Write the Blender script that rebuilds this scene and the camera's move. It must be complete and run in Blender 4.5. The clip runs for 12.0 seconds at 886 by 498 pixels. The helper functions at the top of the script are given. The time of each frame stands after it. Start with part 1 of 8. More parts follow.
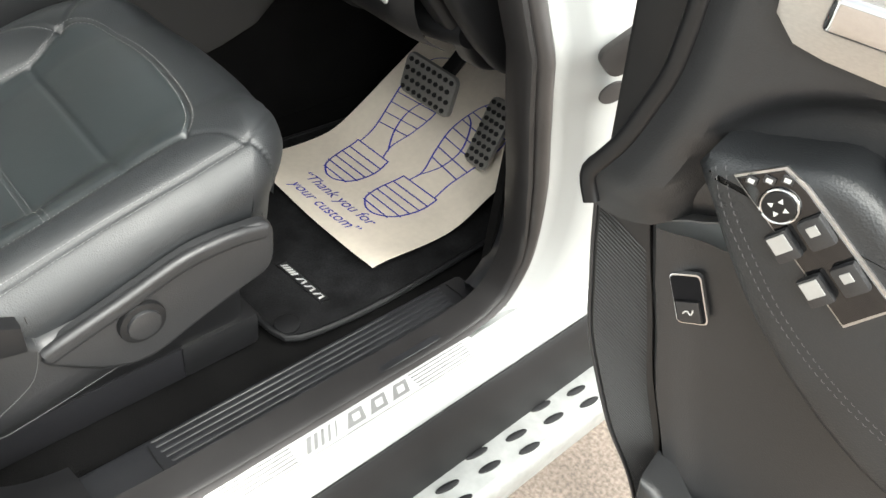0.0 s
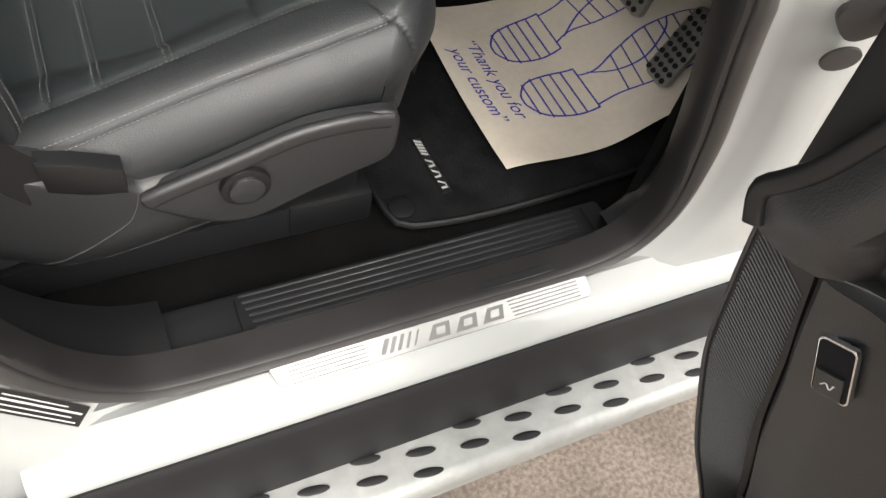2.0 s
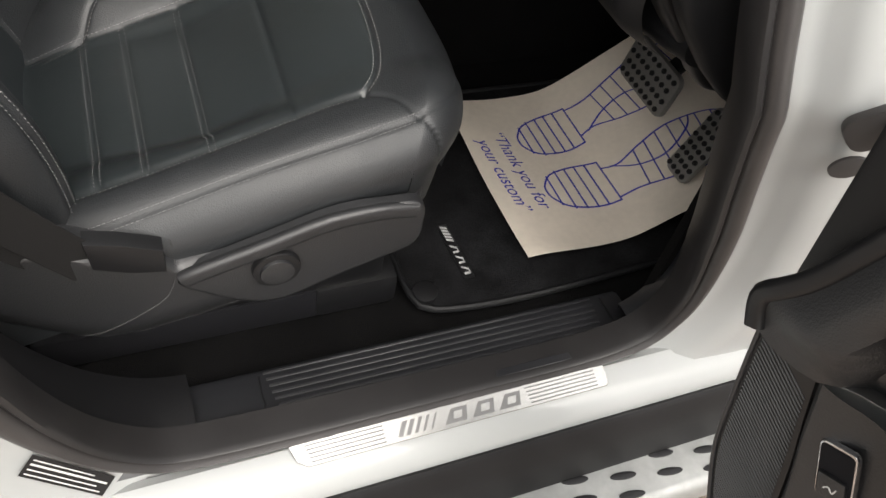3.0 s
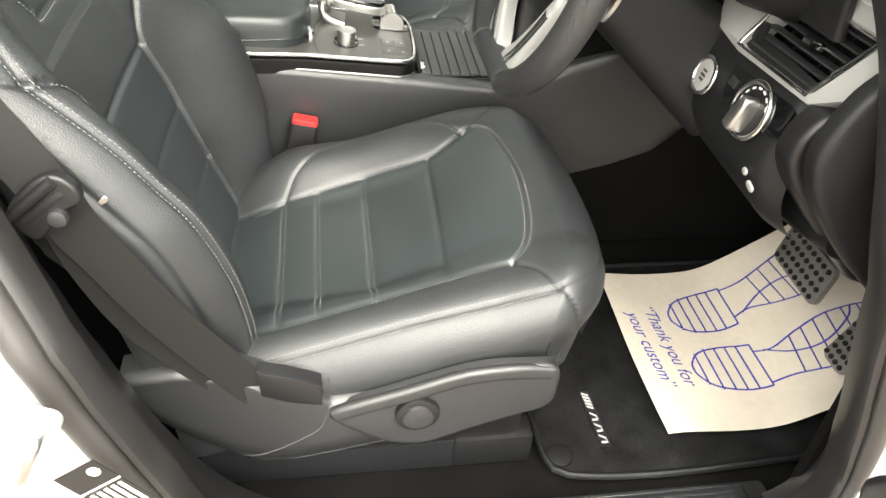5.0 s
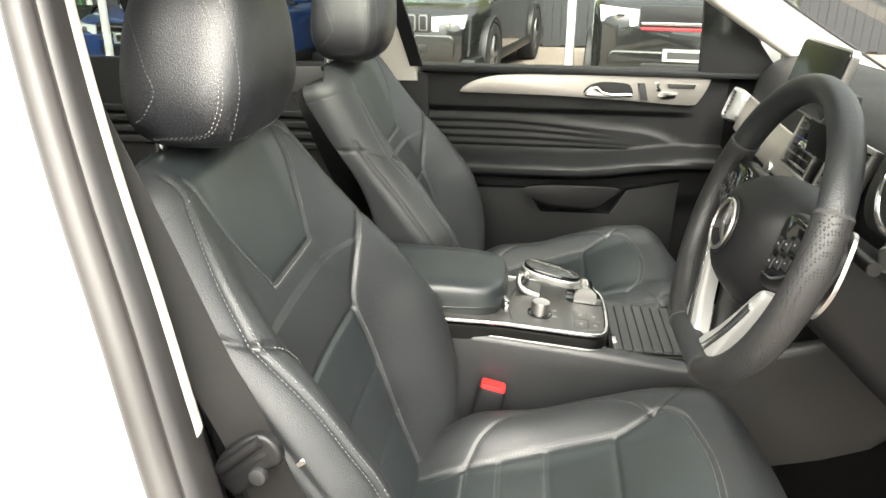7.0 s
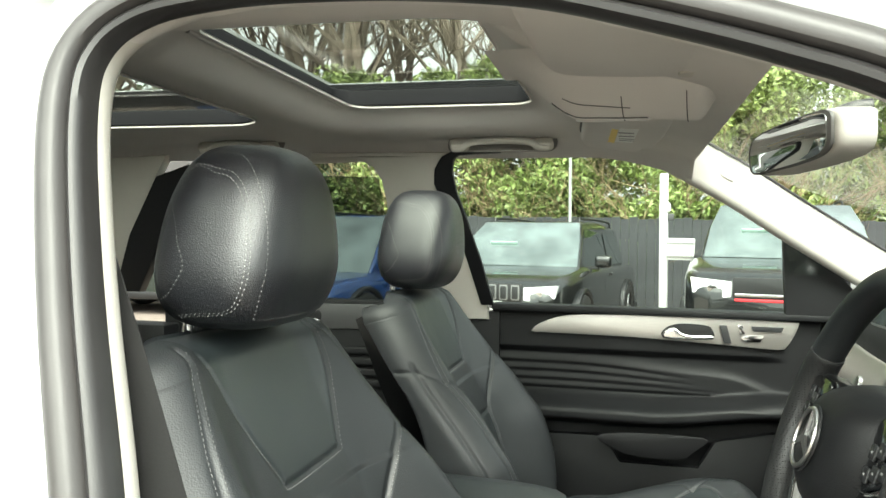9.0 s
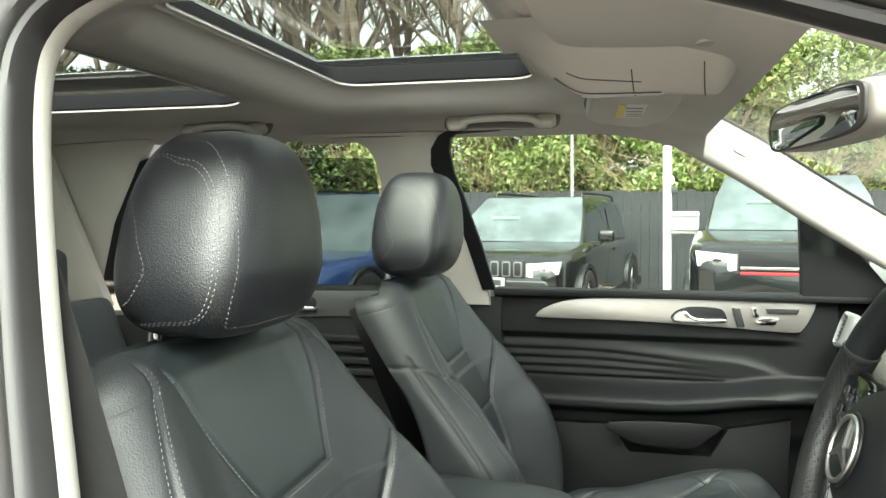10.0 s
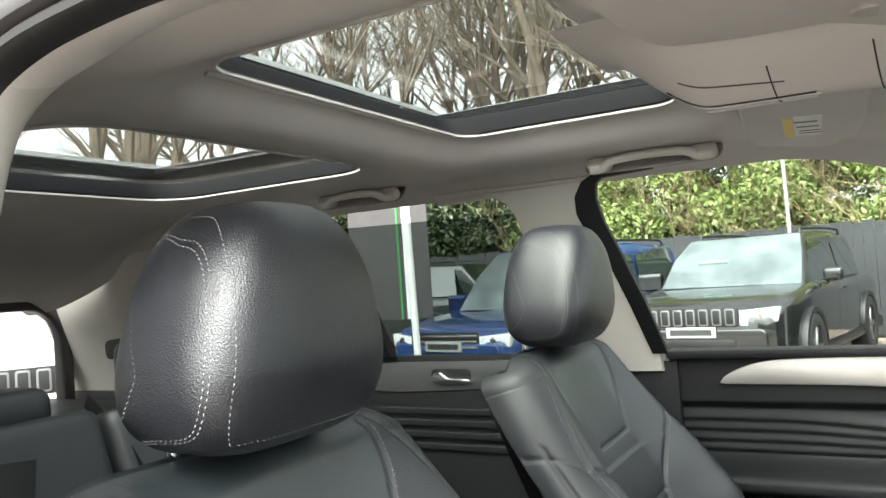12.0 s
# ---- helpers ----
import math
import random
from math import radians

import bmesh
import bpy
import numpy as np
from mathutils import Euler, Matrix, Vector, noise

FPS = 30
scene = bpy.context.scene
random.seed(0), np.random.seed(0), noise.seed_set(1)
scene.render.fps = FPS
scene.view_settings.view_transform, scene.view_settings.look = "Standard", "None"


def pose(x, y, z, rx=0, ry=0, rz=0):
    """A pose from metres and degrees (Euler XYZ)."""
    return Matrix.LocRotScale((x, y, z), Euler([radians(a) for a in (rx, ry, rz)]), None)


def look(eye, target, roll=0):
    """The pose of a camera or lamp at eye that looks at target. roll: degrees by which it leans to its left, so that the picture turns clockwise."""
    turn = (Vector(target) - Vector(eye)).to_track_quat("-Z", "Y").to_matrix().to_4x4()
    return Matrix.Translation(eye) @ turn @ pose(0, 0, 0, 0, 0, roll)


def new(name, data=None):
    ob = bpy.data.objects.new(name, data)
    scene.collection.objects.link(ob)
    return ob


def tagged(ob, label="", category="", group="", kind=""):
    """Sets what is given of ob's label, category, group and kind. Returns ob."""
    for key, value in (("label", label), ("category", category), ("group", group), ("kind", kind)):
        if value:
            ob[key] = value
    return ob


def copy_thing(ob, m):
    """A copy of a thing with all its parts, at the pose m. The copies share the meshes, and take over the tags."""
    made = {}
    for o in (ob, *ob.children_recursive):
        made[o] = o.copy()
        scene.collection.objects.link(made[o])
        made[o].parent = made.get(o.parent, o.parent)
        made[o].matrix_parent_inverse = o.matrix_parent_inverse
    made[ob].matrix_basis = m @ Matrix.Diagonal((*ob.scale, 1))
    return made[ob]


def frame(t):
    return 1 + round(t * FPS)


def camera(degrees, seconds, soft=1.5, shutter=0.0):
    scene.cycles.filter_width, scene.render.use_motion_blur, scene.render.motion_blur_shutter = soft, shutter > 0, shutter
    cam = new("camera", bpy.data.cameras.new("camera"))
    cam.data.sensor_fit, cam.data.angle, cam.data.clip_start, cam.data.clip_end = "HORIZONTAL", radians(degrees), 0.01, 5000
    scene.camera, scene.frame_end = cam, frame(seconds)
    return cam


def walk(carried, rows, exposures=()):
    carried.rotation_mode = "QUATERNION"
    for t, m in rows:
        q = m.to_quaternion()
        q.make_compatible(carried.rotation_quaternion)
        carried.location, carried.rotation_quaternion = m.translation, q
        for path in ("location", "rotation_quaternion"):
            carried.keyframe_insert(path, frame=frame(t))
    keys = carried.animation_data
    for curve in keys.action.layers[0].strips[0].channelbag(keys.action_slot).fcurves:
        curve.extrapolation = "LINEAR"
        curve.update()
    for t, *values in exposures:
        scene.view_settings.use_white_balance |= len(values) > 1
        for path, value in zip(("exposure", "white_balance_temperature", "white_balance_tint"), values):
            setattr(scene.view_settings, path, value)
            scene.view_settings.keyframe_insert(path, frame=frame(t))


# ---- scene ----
cam = camera(60.09, 12.0)
PATH = [
    (0.0, pose(0.0178, -0.4547, 1.3364, 49.85, -7.09, -42.49)),
    (0.5, pose(0.0783, -0.4510, 1.3418, 43.45, -7.51, -29.93)),
    (1.0, pose(0.1030, -0.3936, 1.3443, 39.28, -7.58, -26.11)),
    (1.5, pose(0.1083, -0.3634, 1.3451, 37.55, -8.48, -24.49)),
    (2.0, pose(0.1287, -0.3619, 1.3449, 35.01, -9.03, -23.26)),
    (2.5, pose(0.1320, -0.3653, 1.3604, 36.75, -8.83, -22.36)),
    (3.0, pose(0.1295, -0.3737, 1.3806, 40.25, -8.48, -20.28)),
    (3.2, pose(0.1292, -0.3786, 1.3876, 41.60, -8.33, -19.37)),
    (4.8, pose(0.1463, -0.4329, 1.4348, 50.07, -3.85, -9.40)),
    (5.0, pose(0.1453, -0.4332, 1.4374, 50.99, -3.26, -7.60)),
    (5.5, pose(0.1434, -0.4296, 1.4483, 53.73, -2.19, -2.89)),
    (6.0, pose(0.1366, -0.4210, 1.4598, 57.15, -1.55, 1.82)),
    (6.5, pose(0.1353, -0.4239, 1.4649, 62.08, -0.92, 4.62)),
    (7.0, pose(0.1334, -0.4208, 1.4661, 69.05, -0.62, 6.23)),
    (7.5, pose(0.1578, -0.4202, 1.4728, 74.14, -0.69, 8.15)),
    (7.7, pose(0.1711, -0.4127, 1.4597, 77.35, -0.58, 8.77)),
    (9.3, pose(0.2094, -0.3616, 1.3551, 89.73, -1.03, 14.10)),
    (9.5, pose(0.2173, -0.3611, 1.3687, 89.47, -0.96, 14.23)),
    (10.0, pose(0.1858, -0.2746, 1.3794, 87.50, -0.02, 13.68)),
    (10.5, pose(0.1659, -0.1728, 1.3878, 88.84, 0.67, 16.70)),
    (11.0, pose(0.2298, -0.0961, 1.3870, 93.41, 1.82, 24.82)),
    (11.5, pose(0.2342, -0.0741, 1.3761, 94.79, 2.91, 27.50)),
    (12.0, pose(0.2495, -0.0503, 1.3888, 92.15, 4.07, 29.00)),
]
EXPOSURES = [(0.0, 1.8, 6600, 4), (1.0, 1.95, 6750, 6), (1.6, 1.42, 6850, 8), (2.2, 0.98, 6850, 9), (3.2, 0.8, 6800, 10), (4.8, 2.45, 7050, 5), (5.5, 2.55, 7100, 6), (7.7, 2.35, 7050, 3), (9.3, 2.0, 6650, -5), (10.4, 2.3, 6600, -2), (11.0, 2.35, 6450, 5), (12.0, 2.35, 6450, 4)]
walk(cam, PATH, EXPOSURES)

# ---- daylight: overcast sky and one wide, weak sun ----
world = bpy.data.worlds.new("overcast_sky")
scene.world = world
world.use_nodes = True
wn, wl = world.node_tree.nodes, world.node_tree.links
sky = wn.new("ShaderNodeTexSky")
sky.sky_type = "NISHITA"
sky.sun_disc = False
sky.sun_elevation, sky.sun_rotation = radians(51), radians(158)
sky.dust_density, sky.air_density = 4.0, 1.0
grey = wn.new("ShaderNodeHueSaturation")
grey.inputs["Saturation"].default_value = 0.18
wl.new(sky.outputs[0], grey.inputs["Color"])
wl.new(grey.outputs[0], wn["Background"].inputs["Color"])
wn["Background"].inputs["Strength"].default_value = 0.15
sun = new("sun", bpy.data.lights.new("sun", "SUN"))
sun.data.energy, sun.data.angle, sun.data.color = 1.5, radians(70), (1.0, 0.97, 0.93)
sun.matrix_world = look((-2.2, -5.4, 7.2), (0.0, 0.0, 0.0))

# ---- materials ----
def material(name, colour, rough=0.5, metal=0.0, grain=0.0, grain_scale=300.0, blotch=0.0, blotch_scale=6.0,
             bump=0.0, coat=0.0, coat_rough=0.05, spec=0.5, voronoi=False, stretch=(1, 1, 1), vary=0.0, colour2=None, rough_var=0.0, dist=0.001, crease=0.0, crease_scale=30.0):
    """A principled material with colour blotches at two scales and a fine bump, in object space."""
    m = bpy.data.materials.new(name)
    m.use_nodes = True
    nt = m.node_tree
    n, l = nt.nodes, nt.links
    b = n["Principled BSDF"]
    b.inputs["Roughness"].default_value = rough
    b.inputs["Metallic"].default_value = metal
    b.inputs["Specular IOR Level"].default_value = spec
    b.inputs["Coat Weight"].default_value = coat
    b.inputs["Coat Roughness"].default_value = coat_rough
    b.inputs["Base Color"].default_value = (*colour, 1)
    co = n.new("ShaderNodeTexCoord")
    mp = n.new("ShaderNodeMapping")
    mp.inputs["Scale"].default_value = stretch
    l.new(co.outputs["Object"], mp.inputs[0])
    fine = None
    if grain or bump:
        if voronoi:
            fine = n.new("ShaderNodeTexVoronoi")
            fine.inputs["Scale"].default_value = grain_scale
            fine_out = fine.outputs["Distance"]
        else:
            fine = n.new("ShaderNodeTexNoise")
            fine.inputs["Scale"].default_value = grain_scale
            fine.inputs["Detail"].default_value = 3
            fine_out = fine.outputs["Fac"]
        l.new(mp.outputs[0], fine.inputs["Vector"])
    c2 = colour2 or tuple(c * 0.6 for c in colour)
    out = None
    if grain:
        mix = n.new("ShaderNodeMix")
        mix.data_type = "RGBA"
        ramp = n.new("ShaderNodeMapRange")
        ramp.inputs["From Min"].default_value, ramp.inputs["From Max"].default_value = 0.35, 0.65
        ramp.inputs["To Max"].default_value = grain
        l.new(fine_out, ramp.inputs["Value"])
        l.new(ramp.outputs[0], mix.inputs["Factor"])
        mix.inputs[6].default_value, mix.inputs[7].default_value = (*colour, 1), (*c2, 1)
        out = mix.outputs[2]
    if blotch or rough_var:
        big = n.new("ShaderNodeTexNoise")
        big.inputs["Scale"].default_value = blotch_scale
        big.inputs["Detail"].default_value = 4
        l.new(co.outputs["Object"], big.inputs["Vector"])
        ramp = n.new("ShaderNodeMapRange")
        ramp.inputs["From Min"].default_value, ramp.inputs["From Max"].default_value = 0.3, 0.7
        l.new(big.outputs["Fac"], ramp.inputs["Value"])
        if blotch:
            mul = n.new("ShaderNodeMapRange")
            mul.inputs["To Min"].default_value, mul.inputs["To Max"].default_value = 1 - blotch, 1 + blotch * 0.4
            l.new(ramp.outputs[0], mul.inputs["Value"])
            mix2 = n.new("ShaderNodeMix")
            mix2.data_type, mix2.blend_type = "RGBA", "MULTIPLY"
            mix2.inputs["Factor"].default_value = 1
            if out:
                l.new(out, mix2.inputs[6])
            else:
                mix2.inputs[6].default_value = (*colour, 1)
            l.new(mul.outputs[0], mix2.inputs[7])
            out = mix2.outputs[2]
        if rough_var:
            rr = n.new("ShaderNodeMapRange")
            rr.inputs["To Min"].default_value, rr.inputs["To Max"].default_value = rough - rough_var, rough + rough_var
            l.new(ramp.outputs[0], rr.inputs["Value"])
            l.new(rr.outputs[0], b.inputs["Roughness"])
    if vary:
        info = n.new("ShaderNodeNewGeometry")
        vr = n.new("ShaderNodeMapRange")
        vr.inputs["To Min"].default_value, vr.inputs["To Max"].default_value = 1 - vary, 1 + vary
        l.new(info.outputs["Random Per Island"], vr.inputs["Value"])
        mix3 = n.new("ShaderNodeMix")
        mix3.data_type, mix3.blend_type = "RGBA", "MULTIPLY"
        mix3.inputs["Factor"].default_value = 1
        if out:
            l.new(out, mix3.inputs[6])
        else:
            mix3.inputs[6].default_value = (*colour, 1)
        l.new(vr.outputs[0], mix3.inputs[7])
        out = mix3.outputs[2]
    if out:
        l.new(out, b.inputs["Base Color"])
    if bump:
        bp = n.new("ShaderNodeBump")
        bp.inputs["Strength"].default_value = bump
        bp.inputs["Distance"].default_value = dist
        l.new(fine_out, bp.inputs["Height"])
        l.new(bp.outputs[0], b.inputs["Normal"])
        if crease:
            fold = n.new("ShaderNodeTexNoise")
            fold.inputs["Scale"].default_value, fold.inputs["Detail"].default_value, fold.inputs["Distortion"].default_value = crease_scale, 5, 1.2
            l.new(co.outputs["Object"], fold.inputs["Vector"])
            bp2 = n.new("ShaderNodeBump")
            bp2.inputs["Strength"].default_value, bp2.inputs["Distance"].default_value = crease, 0.004
            l.new(fold.outputs["Fac"], bp2.inputs["Height"])
            l.new(bp2.outputs[0], bp.inputs["Normal"])
    return m


def glass_material(name, tint, rough=0.0, base=0.025):
    """Thin clear glass: see-through, with a mirror gloss that grows towards grazing views."""
    m = bpy.data.materials.new(name)
    m.use_nodes = True
    n, l = m.node_tree.nodes, m.node_tree.links
    n.remove(n["Principled BSDF"])
    clear, shine, mix, lw = (n.new("ShaderNode" + k) for k in ("BsdfTransparent", "BsdfGlossy", "MixShader", "LayerWeight"))
    clear.inputs[0].default_value = (*tint, 1)
    shine.inputs["Roughness"].default_value = rough
    lw.inputs["Blend"].default_value = 0.5
    power, gain = n.new("ShaderNodeMath"), n.new("ShaderNodeMath")
    power.operation, gain.operation = "POWER", "MULTIPLY_ADD"
    power.inputs[1].default_value = 5.0
    gain.inputs[1].default_value, gain.inputs[2].default_value = 0.45, base
    l.new(lw.outputs["Facing"], power.inputs[0])
    l.new(power.outputs[0], gain.inputs[0])
    l.new(gain.outputs[0], mix.inputs[0])
    l.new(clear.outputs[0], mix.inputs[1])
    l.new(shine.outputs[0], mix.inputs[2])
    l.new(mix.outputs[0], n["Material Output"].inputs[0])
    return m


def perforated_material(name):
    """Black leather with an even pattern of punched holes."""
    m = material(name, (0.022, 0.022, 0.023), 0.42, spec=0.6)
    n, l = m.node_tree.nodes, m.node_tree.links
    b = n["Principled BSDF"]
    co, vo_, rm, mx, bp = (n.new("ShaderNode" + k) for k in ("TexCoord", "TexVoronoi", "MapRange", "Mix", "Bump"))
    vo_.inputs["Scale"].default_value, vo_.inputs["Randomness"].default_value = 300, 0.05
    rm.inputs["From Min"].default_value, rm.inputs["From Max"].default_value = 0.22, 0.34
    mx.data_type = "RGBA"
    mx.inputs[6].default_value, mx.inputs[7].default_value = (0.004, 0.004, 0.004, 1), (0.024, 0.024, 0.025, 1)
    bp.inputs["Strength"].default_value, bp.inputs["Distance"].default_value = 0.7, 0.0012
    l.new(co.outputs["Object"], vo_.inputs["Vector"])
    l.new(vo_.outputs["Distance"], rm.inputs["Value"])
    l.new(rm.outputs[0], mx.inputs["Factor"])
    l.new(mx.outputs[2], b.inputs["Base Color"])
    l.new(rm.outputs[0], bp.inputs["Height"])
    l.new(bp.outputs[0], b.inputs["Normal"])
    return m


LEATHER = material("black_leather", (0.0198, 0.0220, 0.0246), 0.46, spec=0.8, crease=0.07, crease_scale=26, bump=0.42, grain_scale=560, voronoi=True, blotch=0.25, blotch_scale=9, rough_var=0.05, dist=0.0006)
LEATHER_SMOOTH = material("smooth_black_leather", (0.0182, 0.0234, 0.0256), 0.42, spec=1.0, crease=0.08, crease_scale=22, bump=0.30, grain_scale=640, voronoi=True, blotch=0.2, blotch_scale=7, rough_var=0.06, dist=0.0004)
LEATHER_PEBBLED = material("pebbled_black_leather", (0.0165, 0.0172, 0.0212), 0.34, spec=1.0, crease=0.03, crease_scale=24, bump=0.45, grain_scale=700, voronoi=True, blotch=0.25, blotch_scale=9, rough_var=0.05, dist=0.0008)
STITCH = material("grey_thread", (0.30, 0.30, 0.295), 0.8, grain=0.4, grain_scale=900)
STITCH_GREY = material("mid_grey_thread", (0.15, 0.15, 0.155), 0.8, grain=0.4, grain_scale=900)
STITCH_DARK = material("dark_thread", (0.06, 0.06, 0.06), 0.8, grain=0.4, grain_scale=900)
PLASTIC = material("black_soft_plastic", (0.0085, 0.0088, 0.0100), 0.54, spec=0.42, bump=0.5, grain_scale=650, voronoi=True, blotch=0.2, rough_var=0.05, dist=0.0004)
PLASTIC_HARD = material("black_hard_plastic", (0.010, 0.010, 0.011), 0.40, bump=0.1, grain_scale=1200, blotch=0.15, dist=0.0003)
GREY_PLASTIC = material("grey_black_plastic", (0.0200, 0.0206, 0.0226), 0.43, spec=0.9, bump=0.5, grain_scale=650, voronoi=True, blotch=0.2, dist=0.0004)
PIANO = material("gloss_black_lacquer", (0.006, 0.006, 0.007), 0.08, coat=0.6, blotch=0.1)
# lighter black plastic: the stronger daylight by the door is put into its colour
TRIM_BLACK_LIT = material("door_lit_black_plastic", (0.0190, 0.0196, 0.0225), 0.36, spec=1.0, bump=0.4, grain_scale=700, voronoi=True, blotch=0.2, rough_var=0.06, dist=0.0003)
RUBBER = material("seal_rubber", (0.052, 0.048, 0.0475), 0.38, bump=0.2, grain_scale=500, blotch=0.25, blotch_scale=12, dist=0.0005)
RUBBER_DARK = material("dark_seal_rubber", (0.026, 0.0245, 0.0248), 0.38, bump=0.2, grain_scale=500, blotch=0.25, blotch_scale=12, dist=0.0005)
CARPET = material("black_carpet", (0.0045, 0.0044, 0.0046), 0.95, grain=0.7, grain_scale=600, bump=0.8, blotch=0.35, blotch_scale=14, spec=0.1, dist=0.002, colour2=(0.0085, 0.0083, 0.0085))
MAT_VELOUR = material("black_velour", (0.008, 0.008, 0.009), 0.95, grain=0.6, grain_scale=450, bump=0.6, blotch=0.5, blotch_scale=26, spec=0.1, dist=0.002, colour2=(0.020, 0.020, 0.021))
PAINT = material("white_car_paint", (0.43, 0.443, 0.44), 0.30, coat=0.6, blotch=0.05, blotch_scale=3)
CHROME = material("polished_chrome", (0.78, 0.78, 0.78), 0.12, 1.0, blotch=0.05, rough_var=0.04)
SATIN = material("satin_aluminium", (0.62, 0.61, 0.60), 0.34, 1.0, grain=0.15, grain_scale=200, stretch=(1, 1, 14), blotch=0.08)
BRUSHED = material("brushed_aluminium_trim", (0.66, 0.63, 0.59), 0.36, 0.85, grain=0.2, grain_scale=260, stretch=(0.08, 1, 3), bump=0.08, blotch=0.06, dist=0.0003)
STEEL = material("brushed_steel", (0.46, 0.46, 0.45), 0.26, 1.0, grain=0.2, grain_scale=300, stretch=(0.05, 1, 1), blotch=0.08)
PEDAL_STEEL = material("satin_pedal_steel", (0.36, 0.35, 0.335), 0.40, 0.7, grain=0.2, grain_scale=300, blotch=0.1)
SILL_COVER = material("dull_black_sill_plastic", (0.012, 0.012, 0.013), 0.55, spec=0.3, bump=0.3, grain_scale=600, voronoi=True, blotch=0.3, blotch_scale=8, dist=0.0004)
STEP_ALU = material("weathered_aluminium_step", (0.45, 0.46, 0.45), 0.5, 0.35, grain=0.25, grain_scale=60, blotch=0.18, blotch_scale=14)
HEADLINER = material("beige_grey_headliner_cloth", (0.66, 0.63, 0.605), 0.95, grain=0.35, grain_scale=700, bump=0.3, blotch=0.06, blotch_scale=5, spec=0.1, dist=0.0005, colour2=(0.60, 0.575, 0.55))
CREAM = material("cream_pillar_trim", (0.60, 0.57, 0.52), 0.75, grain=0.2, grain_scale=800, bump=0.15, blotch=0.05, dist=0.0004)
WEBBING = material("black_seatbelt_webbing", (0.011, 0.0105, 0.0105), 0.75, spec=0.3, grain=0.5, grain_scale=500, stretch=(1, 1, 4), bump=0.5, dist=0.0006)
PAPER = material("cream_paper", (0.78, 0.70, 0.60), 0.85, grain=0.12, grain_scale=90, blotch=0.06, blotch_scale=10, bump=0.1)
INK = material("blue_ink", (0.055, 0.06, 0.42), 0.8, grain=0.2, grain_scale=150, blotch=0.1)
RED = material("red_buckle_plastic", (0.75, 0.03, 0.03), 0.4, blotch=0.1)
PRINT_GREY = material("pale_grey_print", (0.30, 0.30, 0.30), 0.6, blotch=0.05)
LABEL_WHITE = material("white_print", (0.75, 0.75, 0.73), 0.6, blotch=0.05)
LABEL_BLACK = material("black_label_film", (0.012, 0.012, 0.013), 0.35, blotch=0.1)
# mat badge letters: the shine of chrome is put into a pale, unpolished grey
BADGE_SHINE = material("pale_badge_shine", (0.50, 0.50, 0.50), 0.6, grain=0.3, grain_scale=700)
SILVER_PLASTIC = material("silver_lacquered_plastic", (0.50, 0.50, 0.49), 0.36, 0.30, grain=0.1, grain_scale=300, blotch=0.08)
ENGRAVED = material("engraved_steel", (0.20, 0.20, 0.20), 0.4, 0.6, blotch=0.1)
LABEL_YELLOW = material("yellow_print", (0.75, 0.55, 0.12), 0.6, blotch=0.05)
GLASS = glass_material("window_glass", (0.95, 0.98, 0.96))
TINT_GLASS = glass_material("tinted_roof_glass", (0.78, 0.80, 0.77))
SMOKE_GLASS = glass_material("tinted_rear_glass", (0.50, 0.53, 0.52))
MIRROR = material("mirror_glass", (0.9, 0.92, 0.92), 0.01, 1.0)
SCREEN = material("black_display_glass", (0.006, 0.006, 0.008), 0.22, spec=0.3)
# console base lacquer, darker and duller: the deck overhang's shade is put into it
SHADED_LACQUER = material("shaded_black_lacquer", (0.004, 0.004, 0.004), 0.30, spec=0.25, blotch=0.1)
SATIN_DARK = material("dull_grille_metal", (0.22, 0.22, 0.22), 0.45, 0.8, blotch=0.1)
DARK_INLAY = material("dark_satin_inlay", (0.14, 0.14, 0.14), 0.42, 0.6, grain=0.15, grain_scale=200, stretch=(0.1, 1, 3), blotch=0.08)
MATT_BLACK = material("matt_black_frame", (0.010, 0.010, 0.012), 0.7, spec=0.2, blotch=0.1)

# ---- builders ----
def link_mesh(name, bm, mat, parent=None, smooth=True, label=""):
    me = bpy.data.meshes.new(name)
    bm.to_mesh(me)
    bm.free()
    if smooth:
        for p in me.polygons:
            p.use_smooth = True
        me.set_sharp_from_angle(angle=radians(38))
    me.materials.append(mat)
    ob = new(name, me)
    if parent:
        ob.parent = parent
    if label:
        ob["label"] = label
    return ob


def part(name, bm, mat, parent, label="", smooth=True):
    """One mesh object under a thing or a part."""
    return link_mesh(name, bm, mat, parent, smooth, label)


def thing(name, label, category, group="", kind="", at=(0, 0, 0)):
    ob = new(name)
    ob.empty_display_size = 0.05
    ob.location = at
    return tagged(ob, label, category, group, kind)


def pydata(verts, faces):
    bm = bmesh.new()
    vs = [bm.verts.new(v) for v in verts]
    for f in faces:
        if len(set(f)) > 2:
            try:
                bm.faces.new([vs[i] for i in f])
            except ValueError:
                pass
    return bm


def tidy(bm):
    bmesh.ops.recalc_face_normals(bm, faces=bm.faces)
    return bm


def box(lo, hi, bevel=0.0, seg=2):
    bm = bmesh.new()
    bmesh.ops.create_cube(bm, size=1)
    for v in bm.verts:
        v.co = Vector([(lo[k] + hi[k]) / 2 + v.co[k] * (hi[k] - lo[k]) for k in range(3)])
    if bevel:
        bmesh.ops.bevel(bm, geom=bm.edges[:], offset=bevel, segments=seg, affect="EDGES", profile=0.6)
    return bm


def moved(bm, m):
    bmesh.ops.transform(bm, matrix=m, verts=bm.verts)
    return bm


